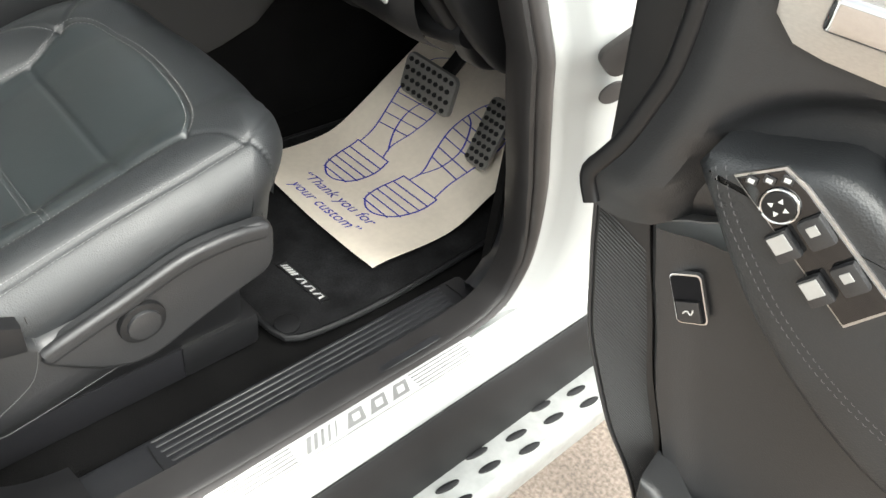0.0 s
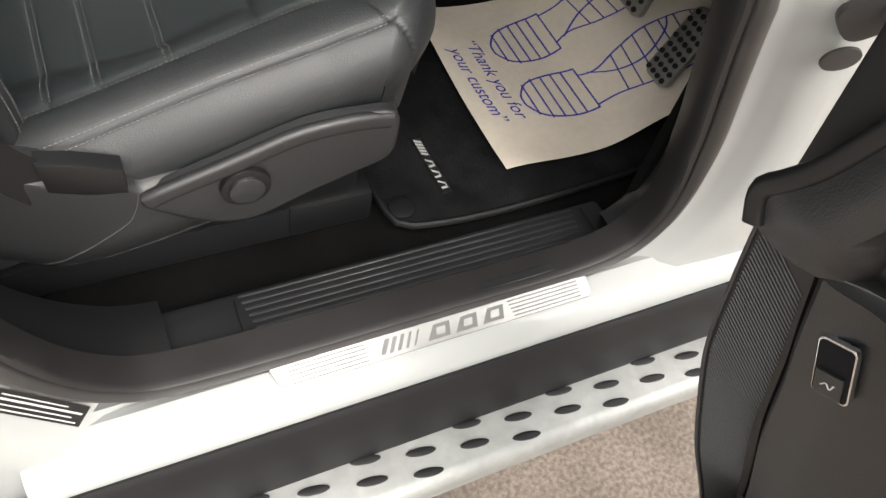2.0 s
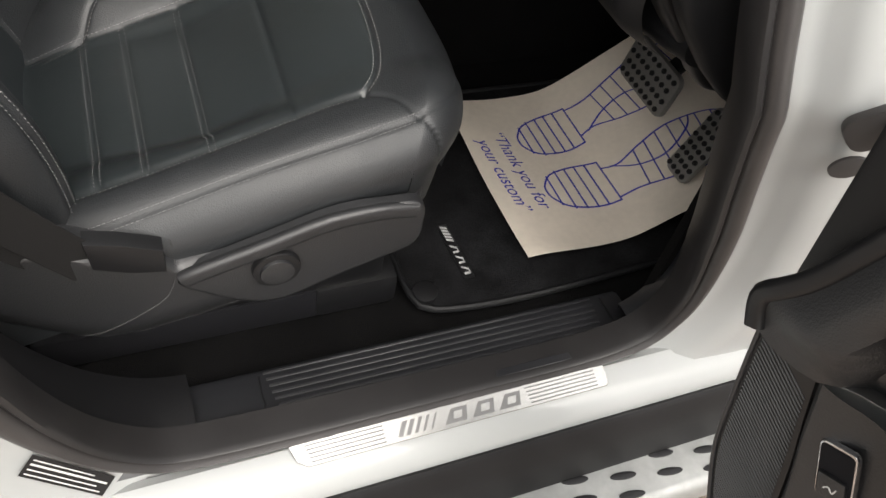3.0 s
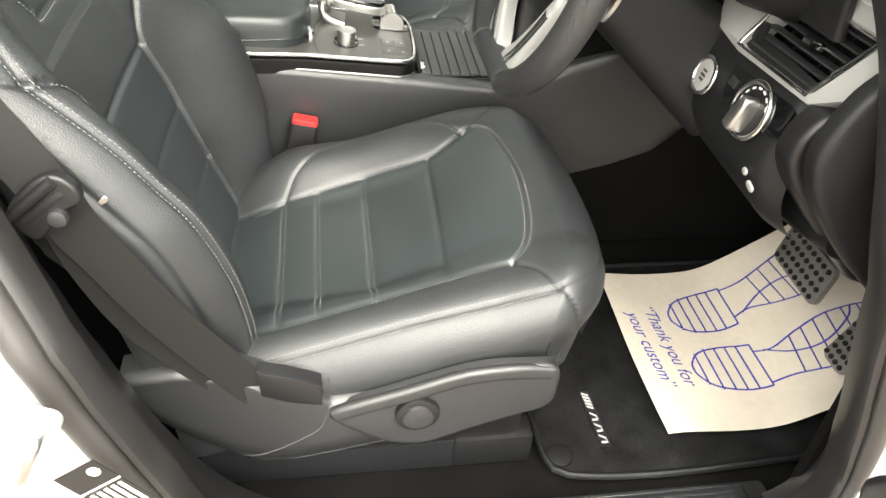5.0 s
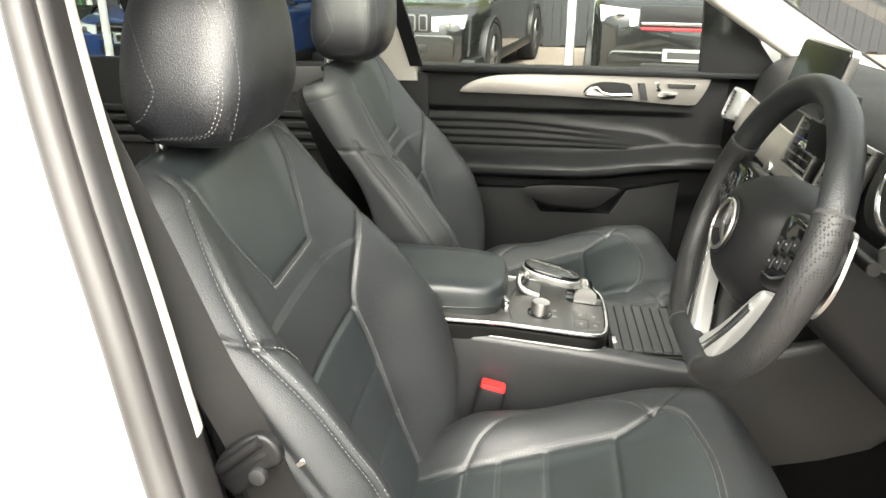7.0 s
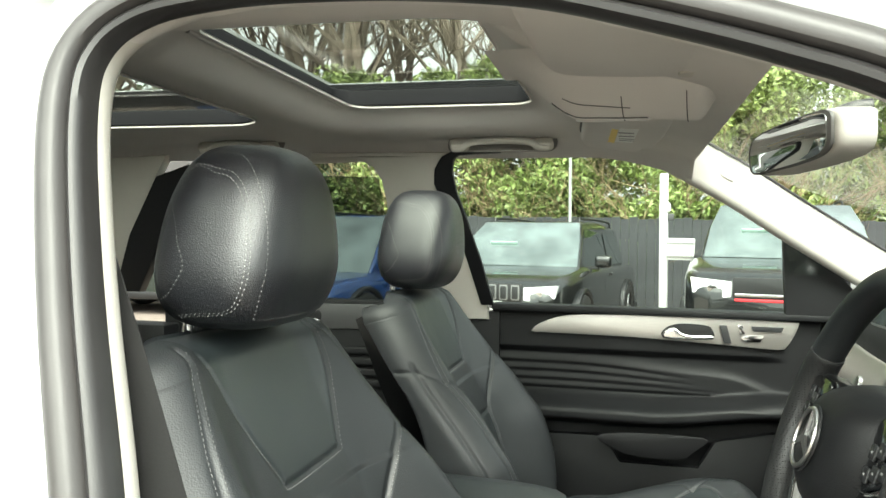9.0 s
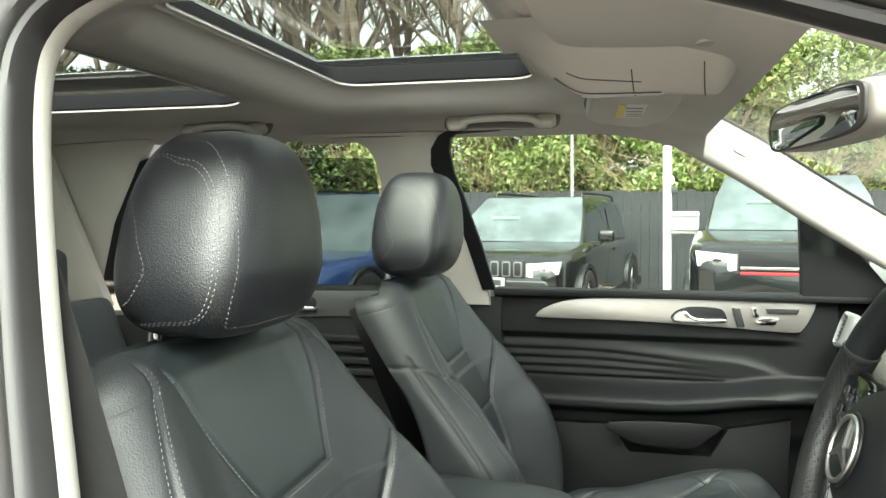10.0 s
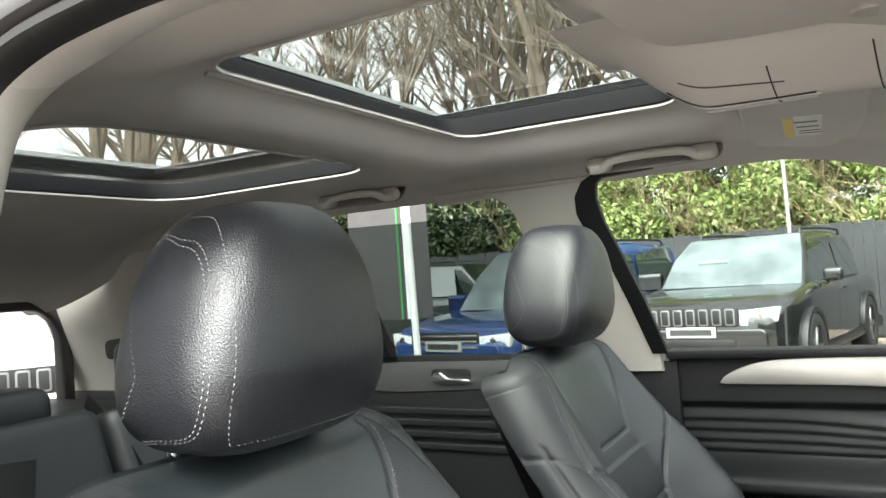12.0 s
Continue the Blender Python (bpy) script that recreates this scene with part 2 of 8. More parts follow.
def joined(*bms):
    out = bmesh.new()
    for b in bms:
        me = bpy.data.meshes.new("joined")
        b.to_mesh(me)
        b.free()
        out.from_mesh(me)
        bpy.data.meshes.remove(me)
    return out


def grid(P, close_u=False, close_v=False, caps=False):
    """A quad sheet from an array of points, shape (nu, nv, 3)."""
    nu, nv = P.shape[:2]
    faces = []
    for i in range(nu if close_u else nu - 1):
        for j in range(nv if close_v else nv - 1):
            a, b = i * nv + j, ((i + 1) % nu) * nv + j
            c, d = ((i + 1) % nu) * nv + (j + 1) % nv, i * nv + (j + 1) % nv
            faces.append((a, b, c, d))
    if caps:
        faces.append(tuple(range(nv)))
        faces.append(tuple((nu - 1) * nv + j for j in range(nv)))
    return tidy(pydata(P.reshape(-1, 3).tolist(), faces))


def curve_through(points, n=60, closed=False):
    """Catmull-Rom through the points, evenly resampled; numpy (n, dim)."""
    p = np.array(points, float)
    k = len(p)
    out = []
    segs = k if closed else k - 1
    for i in range(segs):
        idx = [(i + d) % k if closed else min(max(i + d, 0), k - 1) for d in (-1, 0, 1, 2)]
        a, b, c, d = p[idx]
        for t in np.linspace(0, 1, 16, endpoint=False):
            out.append(0.5 * ((2 * b) + (c - a) * t + (2 * a - 5 * b + 4 * c - d) * t * t + (3 * b - a - 3 * c + d) * t ** 3))
    if not closed:
        out.append(p[-1])
    else:
        out.append(out[0])
    out = np.array(out)
    s = np.r_[0, np.cumsum(np.linalg.norm(np.diff(out, axis=0), axis=1))]
    q = np.linspace(0, s[-1], n, endpoint=not closed)
    return np.stack([np.interp(q, s, out[:, c]) for c in range(p.shape[1])], 1)


def sweep(path, profile, closed=False, up=(0, 0, 1), scale=None, caps=True):
    """A profile of (side, up) offsets carried along a path."""
    path = np.array(path, float)
    n = len(path)
    if closed:
        tan = np.roll(path, -1, 0) - np.roll(path, 1, 0)
    else:
        tan = np.gradient(path, axis=0)
    tan /= np.linalg.norm(tan, axis=1)[:, None]
    up = np.array(up, float)
    if up.ndim == 1:
        up = np.tile(up, (n, 1))
    side = np.cross(tan, up)
    side /= np.linalg.norm(side, axis=1)[:, None]
    upn = np.cross(side, tan)
    pr = np.array(profile, float)
    sc = np.ones(n) if scale is None else np.array(scale)
    P = path[:, None] + (side[:, None] * pr[None, :, :1] + upn[:, None] * pr[None, :, 1:]) * sc[:, None, None]
    return grid(P, close_u=closed, close_v=True, caps=caps and not closed)


def circle(r, n=12, r2=None):
    a = np.linspace(0, 2 * np.pi, n, endpoint=False)
    return np.stack([np.cos(a) * r, np.sin(a) * (r2 or r)], 1)


def rounded(w, h, r, n=4):
    """Outline of a rounded rectangle centred on 0."""
    out = []
    for cx, cy, a0 in ((w / 2 - r, h / 2 - r, 0), (-w / 2 + r, h / 2 - r, 90), (-w / 2 + r, -h / 2 + r, 180), (w / 2 - r, -h / 2 + r, 270)):
        for k in range(n + 1):
            a = radians(a0 + 90 * k / n)
            out.append((cx + r * math.cos(a), cy + r * math.sin(a)))
    return np.array(out)


def slab(outline, depth, bevel=0.0, seg=2):
    """A plate: the outline (x, y) at z 0, with its thickness upwards and its upper edge rounded."""
    o = np.array(outline, float)
    if sum(o[i - 1][0] * o[i][1] - o[i][0] * o[i - 1][1] for i in range(len(o))) < 0:
        o = o[::-1]
    bm = bmesh.new()
    low = [bm.verts.new((x, y, 0)) for x, y in o]
    f = bm.faces.new(low)
    up = bmesh.ops.extrude_face_region(bm, geom=[f])
    tops = [v for v in up["geom"] if isinstance(v, bmesh.types.BMVert)]
    for v in tops:
        v.co.z += depth
    bmesh.ops.recalc_face_normals(bm, faces=bm.faces)
    if bevel:
        edges = [e for e in bm.edges if all(v in tops for v in e.verts)]
        bmesh.ops.bevel(bm, geom=edges, offset=bevel, segments=seg, affect="EDGES", profile=0.6)
    return bm


def axes(origin, x, y):
    """A matrix whose local x and y run along those directions."""
    x = Vector(x).normalized()
    z = x.cross(Vector(y)).normalized()
    y = z.cross(x)
    m = Matrix((x, y, z)).transposed().to_4x4()
    m.translation = Vector(origin)
    return m


def side_plate(poly, y, depth, bevel=0.004, seg=2):
    """A plate in an upright lengthwise plane: poly in (x, z), standing proud towards -y from y."""
    bm = slab(poly, depth, bevel, seg)
    return moved(bm, axes((0, y, 0), (1, 0, 0), (0, 0, 1)))


def disc(r, depth, n=24, bevel=0.0):
    return slab(circle(r, n), depth, bevel)


def text_mesh(body, size, depth=0.0002, shear=0.0, align="LEFT", spacing=1.0):
    cu = bpy.data.curves.new("words", "FONT")
    cu.body, cu.size, cu.extrude, cu.shear, cu.align_x, cu.space_character = body, size, depth, shear, align, spacing
    ob = bpy.data.objects.new("words", cu)
    scene.collection.objects.link(ob)
    me = bpy.data.meshes.new_from_object(ob.evaluated_get(bpy.context.evaluated_depsgraph_get()))
    bpy.data.objects.remove(ob)
    bm = bmesh.new()
    bm.from_mesh(me)
    bpy.data.meshes.remove(me)
    return bm


def dash_row(points, normals, length=0.0045, gap=0.0025, width=0.0007, lift=0.0004):
    """A row of thread stitches along a line on a surface."""
    p, nn = np.array(points), np.array(normals)
    s = np.r_[0, np.cumsum(np.linalg.norm(np.diff(p, axis=0), axis=1))]
    verts, faces = [], []
    at = 0.0
    while at + length < s[-1]:
        a, b = (np.array([np.interp(q, s, p[:, k]) for k in range(3)]) for q in (at, at + length))
        n = np.array([np.interp(at, s, nn[:, k]) for k in range(3)])
        t = (b - a) / (np.linalg.norm(b - a) + 1e-9)
        w = np.cross(t, n)
        w = w / (np.linalg.norm(w) + 1e-9) * width / 2
        k = len(verts)
        mid = (a + b) / 2 + n * lift * 1.6
        verts += [a - w, a + w, mid + w + n * lift, mid - w + n * lift, b + w, b - w]
        faces += [(k, k + 1, k + 2, k + 3), (k + 3, k + 2, k + 4, k + 5)]
        at += length + gap
    return verts, faces


def stitched(rows):
    verts, faces = [], []
    for pts, nrm, *kw in rows:
        v, f = dash_row(pts, nrm, **(kw[0] if kw else {}))
        k = len(verts)
        verts += v
        faces += [tuple(i + k for i in q) for q in f]
    return pydata(verts, faces)


def seg_dist(px, py, line):
    """Distance of points (arrays) from a polyline in the plane."""
    best = np.full(px.shape, 1e9)
    for (ax, ay), (bx, by) in zip(line[:-1], line[1:]):
        dx, dy = bx - ax, by - ay
        t = np.clip(((px - ax) * dx + (py - ay) * dy) / (dx * dx + dy * dy + 1e-12), 0, 1)
        best = np.minimum(best, np.hypot(px - ax - t * dx, py - ay - t * dy))
    return best


def sstep(a, b, x):
    t = np.clip((x - a) / (b - a), 0, 1)
    return t * t * (3 - 2 * t)


def normals_of(P):
    du, dv = np.gradient(P, axis=0), np.gradient(P, axis=1)
    n = np.cross(du, dv)
    return n / (np.linalg.norm(n, axis=2)[..., None] + 1e-12)

# ---- seats ----
def part_of(name, bm, mat, parent, label="", smooth=True):
    """A part given in world places, under an Empty that stands at its own base."""
    ob = part(name, bm, mat, parent, label, smooth)
    if parent.type == "EMPTY":
        ob.matrix_parent_inverse = Matrix.Translation(-parent.location)
    return ob


def smooth_table(table, q):
    t = np.array(table, float)
    c = curve_through(t, 200)
    o = np.argsort(c[:, 0])
    return np.stack([np.interp(q, c[o, 0], c[o, k]) for k in range(1, t.shape[1])], -1)


SEAT_Y = 0.438


CUSH_Y = 0.446


def cushion_point(U, V):
    """Seat cushion: U across, V along, both along the skin in metres; folds down at the sides and the front."""
    a, front, R = 0.186, 0.448, 0.066
    du, dv = np.maximum(0, np.abs(U) - a), np.maximum(0, V - front)
    r = np.hypot(du, dv) + 1e-9
    lim = R * np.pi / 2
    out = np.where(r < lim, R * np.sin(np.minimum(r, lim) / R), R)
    drop = np.where(r < lim, R * (1 - np.cos(np.minimum(r, lim) / R)), R + (r - lim))
    drop = np.minimum(drop, 0.16)
    iu, iv = np.minimum(np.abs(U), a), np.minimum(V, front)
    y = np.sign(U) * (iu + out * du / r)
    x = iv + out * dv / r
    x = x - 0.42 * np.maximum(0, x - 0.34) * (np.abs(y) / 0.25) ** 3
    mid = smooth_table([(0, 0.705), (0.06, 0.722), (0.12, 0.731), (0.19, 0.742), (0.275, 0.780), (0.34, 0.811), (0.395, 0.825), (0.448, 0.828)], iv)[..., 0]
    bol = np.where(U < 0, 0.026 * sstep(0.105, 0.190, iu), 0.048 * sstep(0.095, 0.184, iu)) * (0.35 + 0.65 * sstep(0.42, 0.18, iv)) * sstep(-0.05, 0.10, iv)
    puff = 0.010 * (1 - np.clip(iu / 0.13, 0, 1) ** 2)
    top = mid + bol + puff * 0.5
    flank = sstep(0.105, 0.168, iu) * (U < 0)
    top = top + flank * (0.733 + 0.245 * iv - top)
    z = top - drop
    tuck = 0.02 * sstep(0.05, 0.14, drop)
    y = y - np.sign(y) * tuck * (du > 0) * 0.6
    x = x - tuck * (dv > 0) * 0.8
    return np.stack([x, y + CUSH_Y, z], -1)


BACK_LINE = [(0.0, -0.005, 0.69), (0.11, -0.047, 0.785), (0.22, -0.086, 0.885), (0.33, -0.124, 0.985), (0.43, -0.165, 1.078), (0.53, -0.203, 1.17), (0.58, -0.222, 1.215)]


BACK_Y = 0.475


def back_point(U, V):
    """Backrest: U across along the skin, V up along the skin; wraps round the sides and over the top."""
    top = 0.585
    Vi = np.minimum(V, top)
    line = smooth_table(BACK_LINE, Vi)
    cx, cz = line[..., 0], line[..., 1]
    nx, nz = 0.93, 0.37
    half = smooth_table([(0, 0.186), (0.12, 0.205), (0.28, 0.212), (0.40, 0.198), (0.48, 0.184), (0.585, 0.162)], Vi)[..., 0]
    ridge = smooth_table([(0, 0.055), (0.03, 0.070), (0.10, 0.098), (0.17, 0.114), (0.25, 0.116), (0.31, 0.100), (0.37, 0.083), (0.435, 0.060), (0.50, 0.040), (0.585, 0.020)], Vi)[..., 0]
    R = 0.076
    du, dv = np.maximum(0, np.abs(U) - half), np.maximum(0, V - top)
    tight = 0.076 / 0.046
    dv = dv * tight
    r = np.hypot(du, dv) + 1e-9
    lim = R * np.pi / 2
    out = np.where(r < lim, R * np.sin(np.minimum(r, lim) / R), R)
    drop = np.where(r < lim, R * (1 - np.cos(np.minimum(r, lim) / R)), R + (r - lim))
    deep = np.where(dv > du, 0.045, 0.090 + 0.050 * sstep(0.45, 0.25, Vi))
    back_in = np.maximum(0, drop - deep)
    drop = np.minimum(drop, deep)
    iu = np.minimum(np.abs(U), half)
    y = np.sign(U) * (iu + out * du / r - back_in * (du > dv))
    up = out * dv / r / tight + 0.008 * sstep(0.225, 0.13, np.abs(U)) * sstep(0.43, 0.585, Vi)
    q = np.minimum(np.abs(U), half + 0.03) / (half + 0.03)
    fwd = ridge * (0.75 * sstep(0.48, 1.0, q) + 0.25 * q ** 2) + 0.006 * (1 - q ** 2) * (Vi < 0.40)
    x = cx + nx * (fwd - drop) - 0.37 * up
    z = cz + nz * (fwd - drop) * 0.75 + 0.93 * up
    return np.stack([x, y + BACK_Y, z], -1)


def head_point(U, V):
    """Headrest skin: U around (0..1, 0 faces forward), V from bottom to top (0..1)."""
    a = U * 2 * np.pi
    c, s = np.cos(a), np.sin(a)
    sx, sy = np.sign(c) * np.abs(c) ** 0.563, np.sign(s) * np.abs(s) ** 0.563
    b = (V - 0.5) * np.pi
    ring = np.maximum(np.cos(b), 0) ** 0.52
    h = np.sign(np.sin(b)) * np.abs(np.sin(b)) ** 0.83
    deep = np.where(sx < 0, 0.084 * (1 - 0.15 * h), 0.080 * (1 + 0.03 * h - 0.14 * np.maximum(0, -h - 0.35)))
    x = -0.236 + deep * sx * ring - 0.002 * h
    y = 0.479 + 0.1126 * (1 - 0.297 * h) * sy * ring
    z = 1.361 + 0.107 * h
    return np.stack([x, y, z], -1)


def panelled(fn, us, vs, seams, region, depth=0.0035, width=0.0035):
    """Skin sheet cut into named regions, with the seams pressed in. Returns region -> bmesh."""
    U, V = np.meshgrid(us, vs, indexing="ij")
    P = fn(U, V)
    N = normals_of(P)
    mid = P.reshape(-1, 3).mean(0)
    if ((P - mid) * N).sum() < 0:
        N = -N
    for line, *dw in seams:
        dp, wd = dw if dw else (depth, width)
        d = seg_dist(U, V, line)
        P = P - N * (dp * np.exp(-(d / wd) ** 2) + 0.25 * dp * np.exp(-(d / (wd * 4)) ** 2))[..., None]
    uc, vc = (U[:-1, :-1] + U[1:, 1:]) / 2, (V[:-1, :-1] + V[1:, 1:]) / 2
    name = region(uc, vc)
    nv = len(vs)
    out = {}
    flat = P.reshape(-1, 3)
    bent = normals_of(P)
    if (bent * N).sum() < 0:
        bent = -bent
    bent = bent.reshape(-1, 3)
    for key in np.unique(name):
        ii, jj = np.nonzero(name == key)
        quads = np.stack([ii * nv + jj, (ii + 1) * nv + jj, (ii + 1) * nv + jj + 1, ii * nv + jj + 1], 1)
        used, inv = np.unique(quads, return_inverse=True)
        bm = pydata(flat[used].tolist(), inv.reshape(-1, 4).tolist())
        bm.verts.index_update()
        for f in bm.faces:
            f.normal_update()
            if f.normal.dot(Vector(bent[used[f.verts[0].index]])) < 0:
                f.normal_flip()
        out[str(key)] = (bm, bent[used].tolist())
    return out


def skin_part(name, skin, mat, parent):
    """One panel of a skin, shaded with the whole skin's normals so that panels meet smoothly."""
    ob = part_of(name, skin[0], mat, parent)
    if len(ob.data.vertices) == len(skin[1]):
        ob.data.normals_split_custom_set_from_vertices(skin[1])
    return ob


def thread(fn, line, offset=0.0, **kw):
    """A stitch row on a skin along a (U, V) line, shifted sideways."""
    c = curve_through(line, max(24, int(80)))
    t = np.gradient(c, axis=0)
    t /= np.linalg.norm(t, axis=1)[:, None] + 1e-9
    c = c + np.stack([-t[:, 1], t[:, 0]], 1) * offset
    e = 1e-3
    p = fn(c[:, 0], c[:, 1])
    n = np.cross(fn(c[:, 0] + e, c[:, 1]) - p, fn(c[:, 0], c[:, 1] + e) - p)
    n /= np.linalg.norm(n, axis=1)[:, None] + 1e-12
    return p, n, kw


def mirror_line(line):
    return [(-u, v) for u, v in line]


def build_seat():
    seat = thing("driver_seat", "black leather driver seat with grey stitching and headrest", "car seat", "front seats", at=(0.12, SEAT_Y, 0.48))
    # cushion
    inner = [(-0.183, 0.0), (-0.182, 0.07), (-0.177, 0.145), (-0.171, 0.216), (-0.164, 0.285), (-0.161, 0.33), (-0.162, 0.366)]
    inner_f = [(0.106, 0.0), (0.116, 0.09), (0.131, 0.19), (0.126, 0.285), (0.134, 0.32), (0.148, 0.346)]
    cross = [(-0.163, 0.284), (0.122, 0.290)]
    arch = [(0.148, 0.346), (0.153, 0.374), (0.130, 0.399), (0.06, 0.409), (0, 0.410), (-0.088, 0.402), (-0.136, 0.388), (-0.162, 0.366)]
    rim = [(-0.232, 0.0), (-0.229, 0.08), (-0.222, 0.21), (-0.220, 0.28), (-0.220, 0.36), (-0.222, 0.440), (-0.196, 0.486), (-0.14, 0.507), (0, 0.515), (0.14, 0.507), (0.196, 0.486), (0.222, 0.446), (0.222, 0.36), (0.230, 0.0)]
    corner = [(-0.162, 0.366), (-0.180, 0.396), (-0.205, 0.421), (-0.223, 0.440), (-0.244, 0.484), (-0.264, 0.53)]
    corner_f = [(0.148, 0.346), (0.176, 0.380), (0.205, 0.42), (0.23, 0.47)]
    crown = [(0.100, 0.02), (0.112, 0.064), (0.152, 0.09), (0.195, 0.145), (0.208, 0.20), (0.203, 0.266), (0.180, 0.315), (0.148, 0.346)]
    quilt = [[(-0.178, v), (0.116 + 0.1 * (v - 0.09), v)] for v in (0.068, 0.119, 0.191)]
    inner_s, inner_fs, arch_s, rim_s, crown_s = (curve_through(q, k).tolist() for q, k in ((inner, 40), (inner_f, 40), (arch, 40), (rim, 90), (crown, 40)))
    seams = [(cross, 0.003, 0.0035), (arch_s, 0.003, 0.0035), (inner_s, 0.0028, 0.005), (inner_fs, 0.0028, 0.005), (crown_s, 0.0025, 0.0032),
             (rim_s, 0.0016, 0.004), (curve_through(corner, 20).tolist(), 0.0025, 0.003), (corner_f, 0.0025, 0.003)]
    seams += [(q, 0.0018, 0.0045) for q in quilt]

    def region(u, v):
        lim_n = np.interp(v, [0, 0.07, 0.145, 0.216, 0.285, 0.33, 0.366], [0.183, 0.182, 0.177, 0.171, 0.164, 0.161, 0.162])
        lim_f = np.interp(v, [0, 0.09, 0.19, 0.285, 0.32, 0.346], [0.106, 0.116, 0.131, 0.126, 0.134, 0.148])
        inside = (u > -lim_n) & (u < lim_f)
        au = np.abs(u)
        rimv = np.interp(au, [0, 0.14, 0.196, 0.222, 0.30], [0.515, 0.507, 0.486, 0.446, 0.0])
        archv = np.interp(u, [-0.162, -0.136, -0.088, 0, 0.06, 0.130, 0.153], [0.366, 0.388, 0.402, 0.410, 0.409, 0.399, 0.374])
        name = np.full(u.shape, "side_bolster", dtype="<U16")
        name[(u > 0)] = "far_bolster"
        name[inside & (v < 0.285)] = "seat_insert"
        name[inside & (v >= 0.285) & (v < archv)] = "front_insert"
        edge_v = np.interp(u, [-0.264, -0.223, -0.205, -0.162, 0.148, 0.176, 0.23], [0.53, 0.440, 0.421, 0.366, 0.346, 0.38, 0.47])
        name[(v >= edge_v) & (v >= np.where(inside, archv, 0)) & (v < rimv)] = "front_roll"
        name[(au > 0.217) & (v > rimv) | (v > 0.515)] = "skirt"
        return name

    us = np.r_[np.linspace(-0.37, -0.235, 28, endpoint=False), np.linspace(-0.235, 0.235, 150, endpoint=False), np.linspace(0.235, 0.37, 28)]
    vs = np.r_[np.linspace(-0.06, 0.53, 190, endpoint=False), np.linspace(0.53, 0.62, 14)]
    skins = panelled(cushion_point, us, vs, seams, region)
    mats = {"seat_insert": LEATHER_SMOOTH, "front_insert": LEATHER_SMOOTH}
    for key in ("skirt", "side_bolster", "far_bolster", "seat_insert", "front_insert", "front_roll"):
        if key in skins:
            skin_part({"far_bolster": "side_bolster", "skirt": "cushion_side"}.get(key, key), skins[key], mats.get(key, LEATHER), seat)
    fine = dict(length=0.0034, gap=0.0024)
    rows = [thread(cushion_point, inner, 0.004, **fine), thread(cushion_point, inner_f, -0.004, **fine),
            thread(cushion_point, arch, 0.0045, **fine), thread(cushion_point, arch, -0.0045, **fine), thread(cushion_point, crown, 0.004, **fine)]
    near_rim = [p for p in rim if p[0] <= -0.2]
    rows += [thread(cushion_point, near_rim, 0.005, **fine), thread(cushion_point, near_rim, -0.005, **fine)]
    part_of("stitching", stitched(rows), STITCH, seat, "pale grey seat stitching", False)["kind"] = "stuff"
    part_of("quilt_stitching", stitched([thread(cushion_point, q, o, **fine) for q in quilt for o in (-0.0035, 0.0035)]), material("dim_thread", (0.16, 0.16, 0.16), 0.8), seat, "grey double stitching", False)["kind"] = "stuff"

    # backrest
    vee = [(-0.135, 0.60), (-0.118, 0.56), (-0.091, 0.505), (-0.053, 0.445), (-0.040, 0.434), (0.098, 0.437), (0.110, 0.446), (0.130, 0.506), (0.143, 0.555), (0.145, 0.61)]
    edge = [(-0.135, 0.0), (-0.142, 0.12), (-0.142, 0.20), (-0.142, 0.313), (-0.165, 0.36), (-0.200, 0.41), (-0.225, 0.432)]
    edge_f = [(0.108, 0.0), (0.120, 0.165), (0.126, 0.25), (0.127, 0.313), (0.150, 0.36), (0.174, 0.396), (0.206, 0.432)]
    ridge_low = [(-0.223, 0.02), (-0.242, 0.12), (-0.250, 0.25), (-0.243, 0.36), (-0.239, 0.437)]
    ridge_up = [(-0.239, 0.437), (-0.205, 0.524), (-0.170, 0.590), (-0.160, 0.615)]
    split = [(-0.218, 0.425), (-0.239, 0.437), (-0.272, 0.466), (-0.31, 0.476)]
    waist = [(-0.142, 0.313), (0.127, 0.313)]
    flank = [(-0.287, 0.0), (-0.305, 0.2), (-0.299, 0.33), (-0.282, 0.44), (-0.272, 0.485)]
    seams = [(curve_through(vee, 70).tolist(), 0.003, 0.0035), (waist, 0.004, 0.004), (curve_through(edge, 40).tolist(), 0.004, 0.0038), (curve_through(edge_f, 40).tolist(), 0.004, 0.0038)]
    for q in (curve_through(q, 40).tolist() for q in (ridge_low, ridge_up, split, flank)):
        seams += [(q, 0.0026, 0.0045), (mirror_line(q), 0.0026, 0.0045)]
    seams += [([(-0.142, v), (0.122, v)], 0.0016, 0.0045) for v in (0.12, 0.21)]

    def back_region(u, v):
        au = np.abs(u)
        e = np.where(u < 0, np.interp(v, [0, 0.12, 0.313, 0.36, 0.41, 0.432, 0.6], [0.135, 0.142, 0.142, 0.165, 0.200, 0.225, 0.225]),
                     np.interp(v, [0, 0.165, 0.25, 0.313, 0.36, 0.396, 0.432, 0.6], [0.108, 0.120, 0.126, 0.127, 0.150, 0.174, 0.206, 0.225]))
        rd = np.interp(v, [0.02, 0.12, 0.25, 0.36, 0.437, 0.524, 0.590, 0.66], [0.223, 0.242, 0.250, 0.243, 0.239, 0.205, 0.170, 0.14])
        sp = np.interp(au, [0.218, 0.239, 0.272, 0.31], [0.425, 0.437, 0.466, 0.476])
        vb = np.interp(u, [-0.135, -0.118, -0.091, -0.053, -0.040, 0.098, 0.110, 0.130, 0.145], [0.60, 0.56, 0.505, 0.445, 0.434, 0.437, 0.446, 0.506, 0.61])
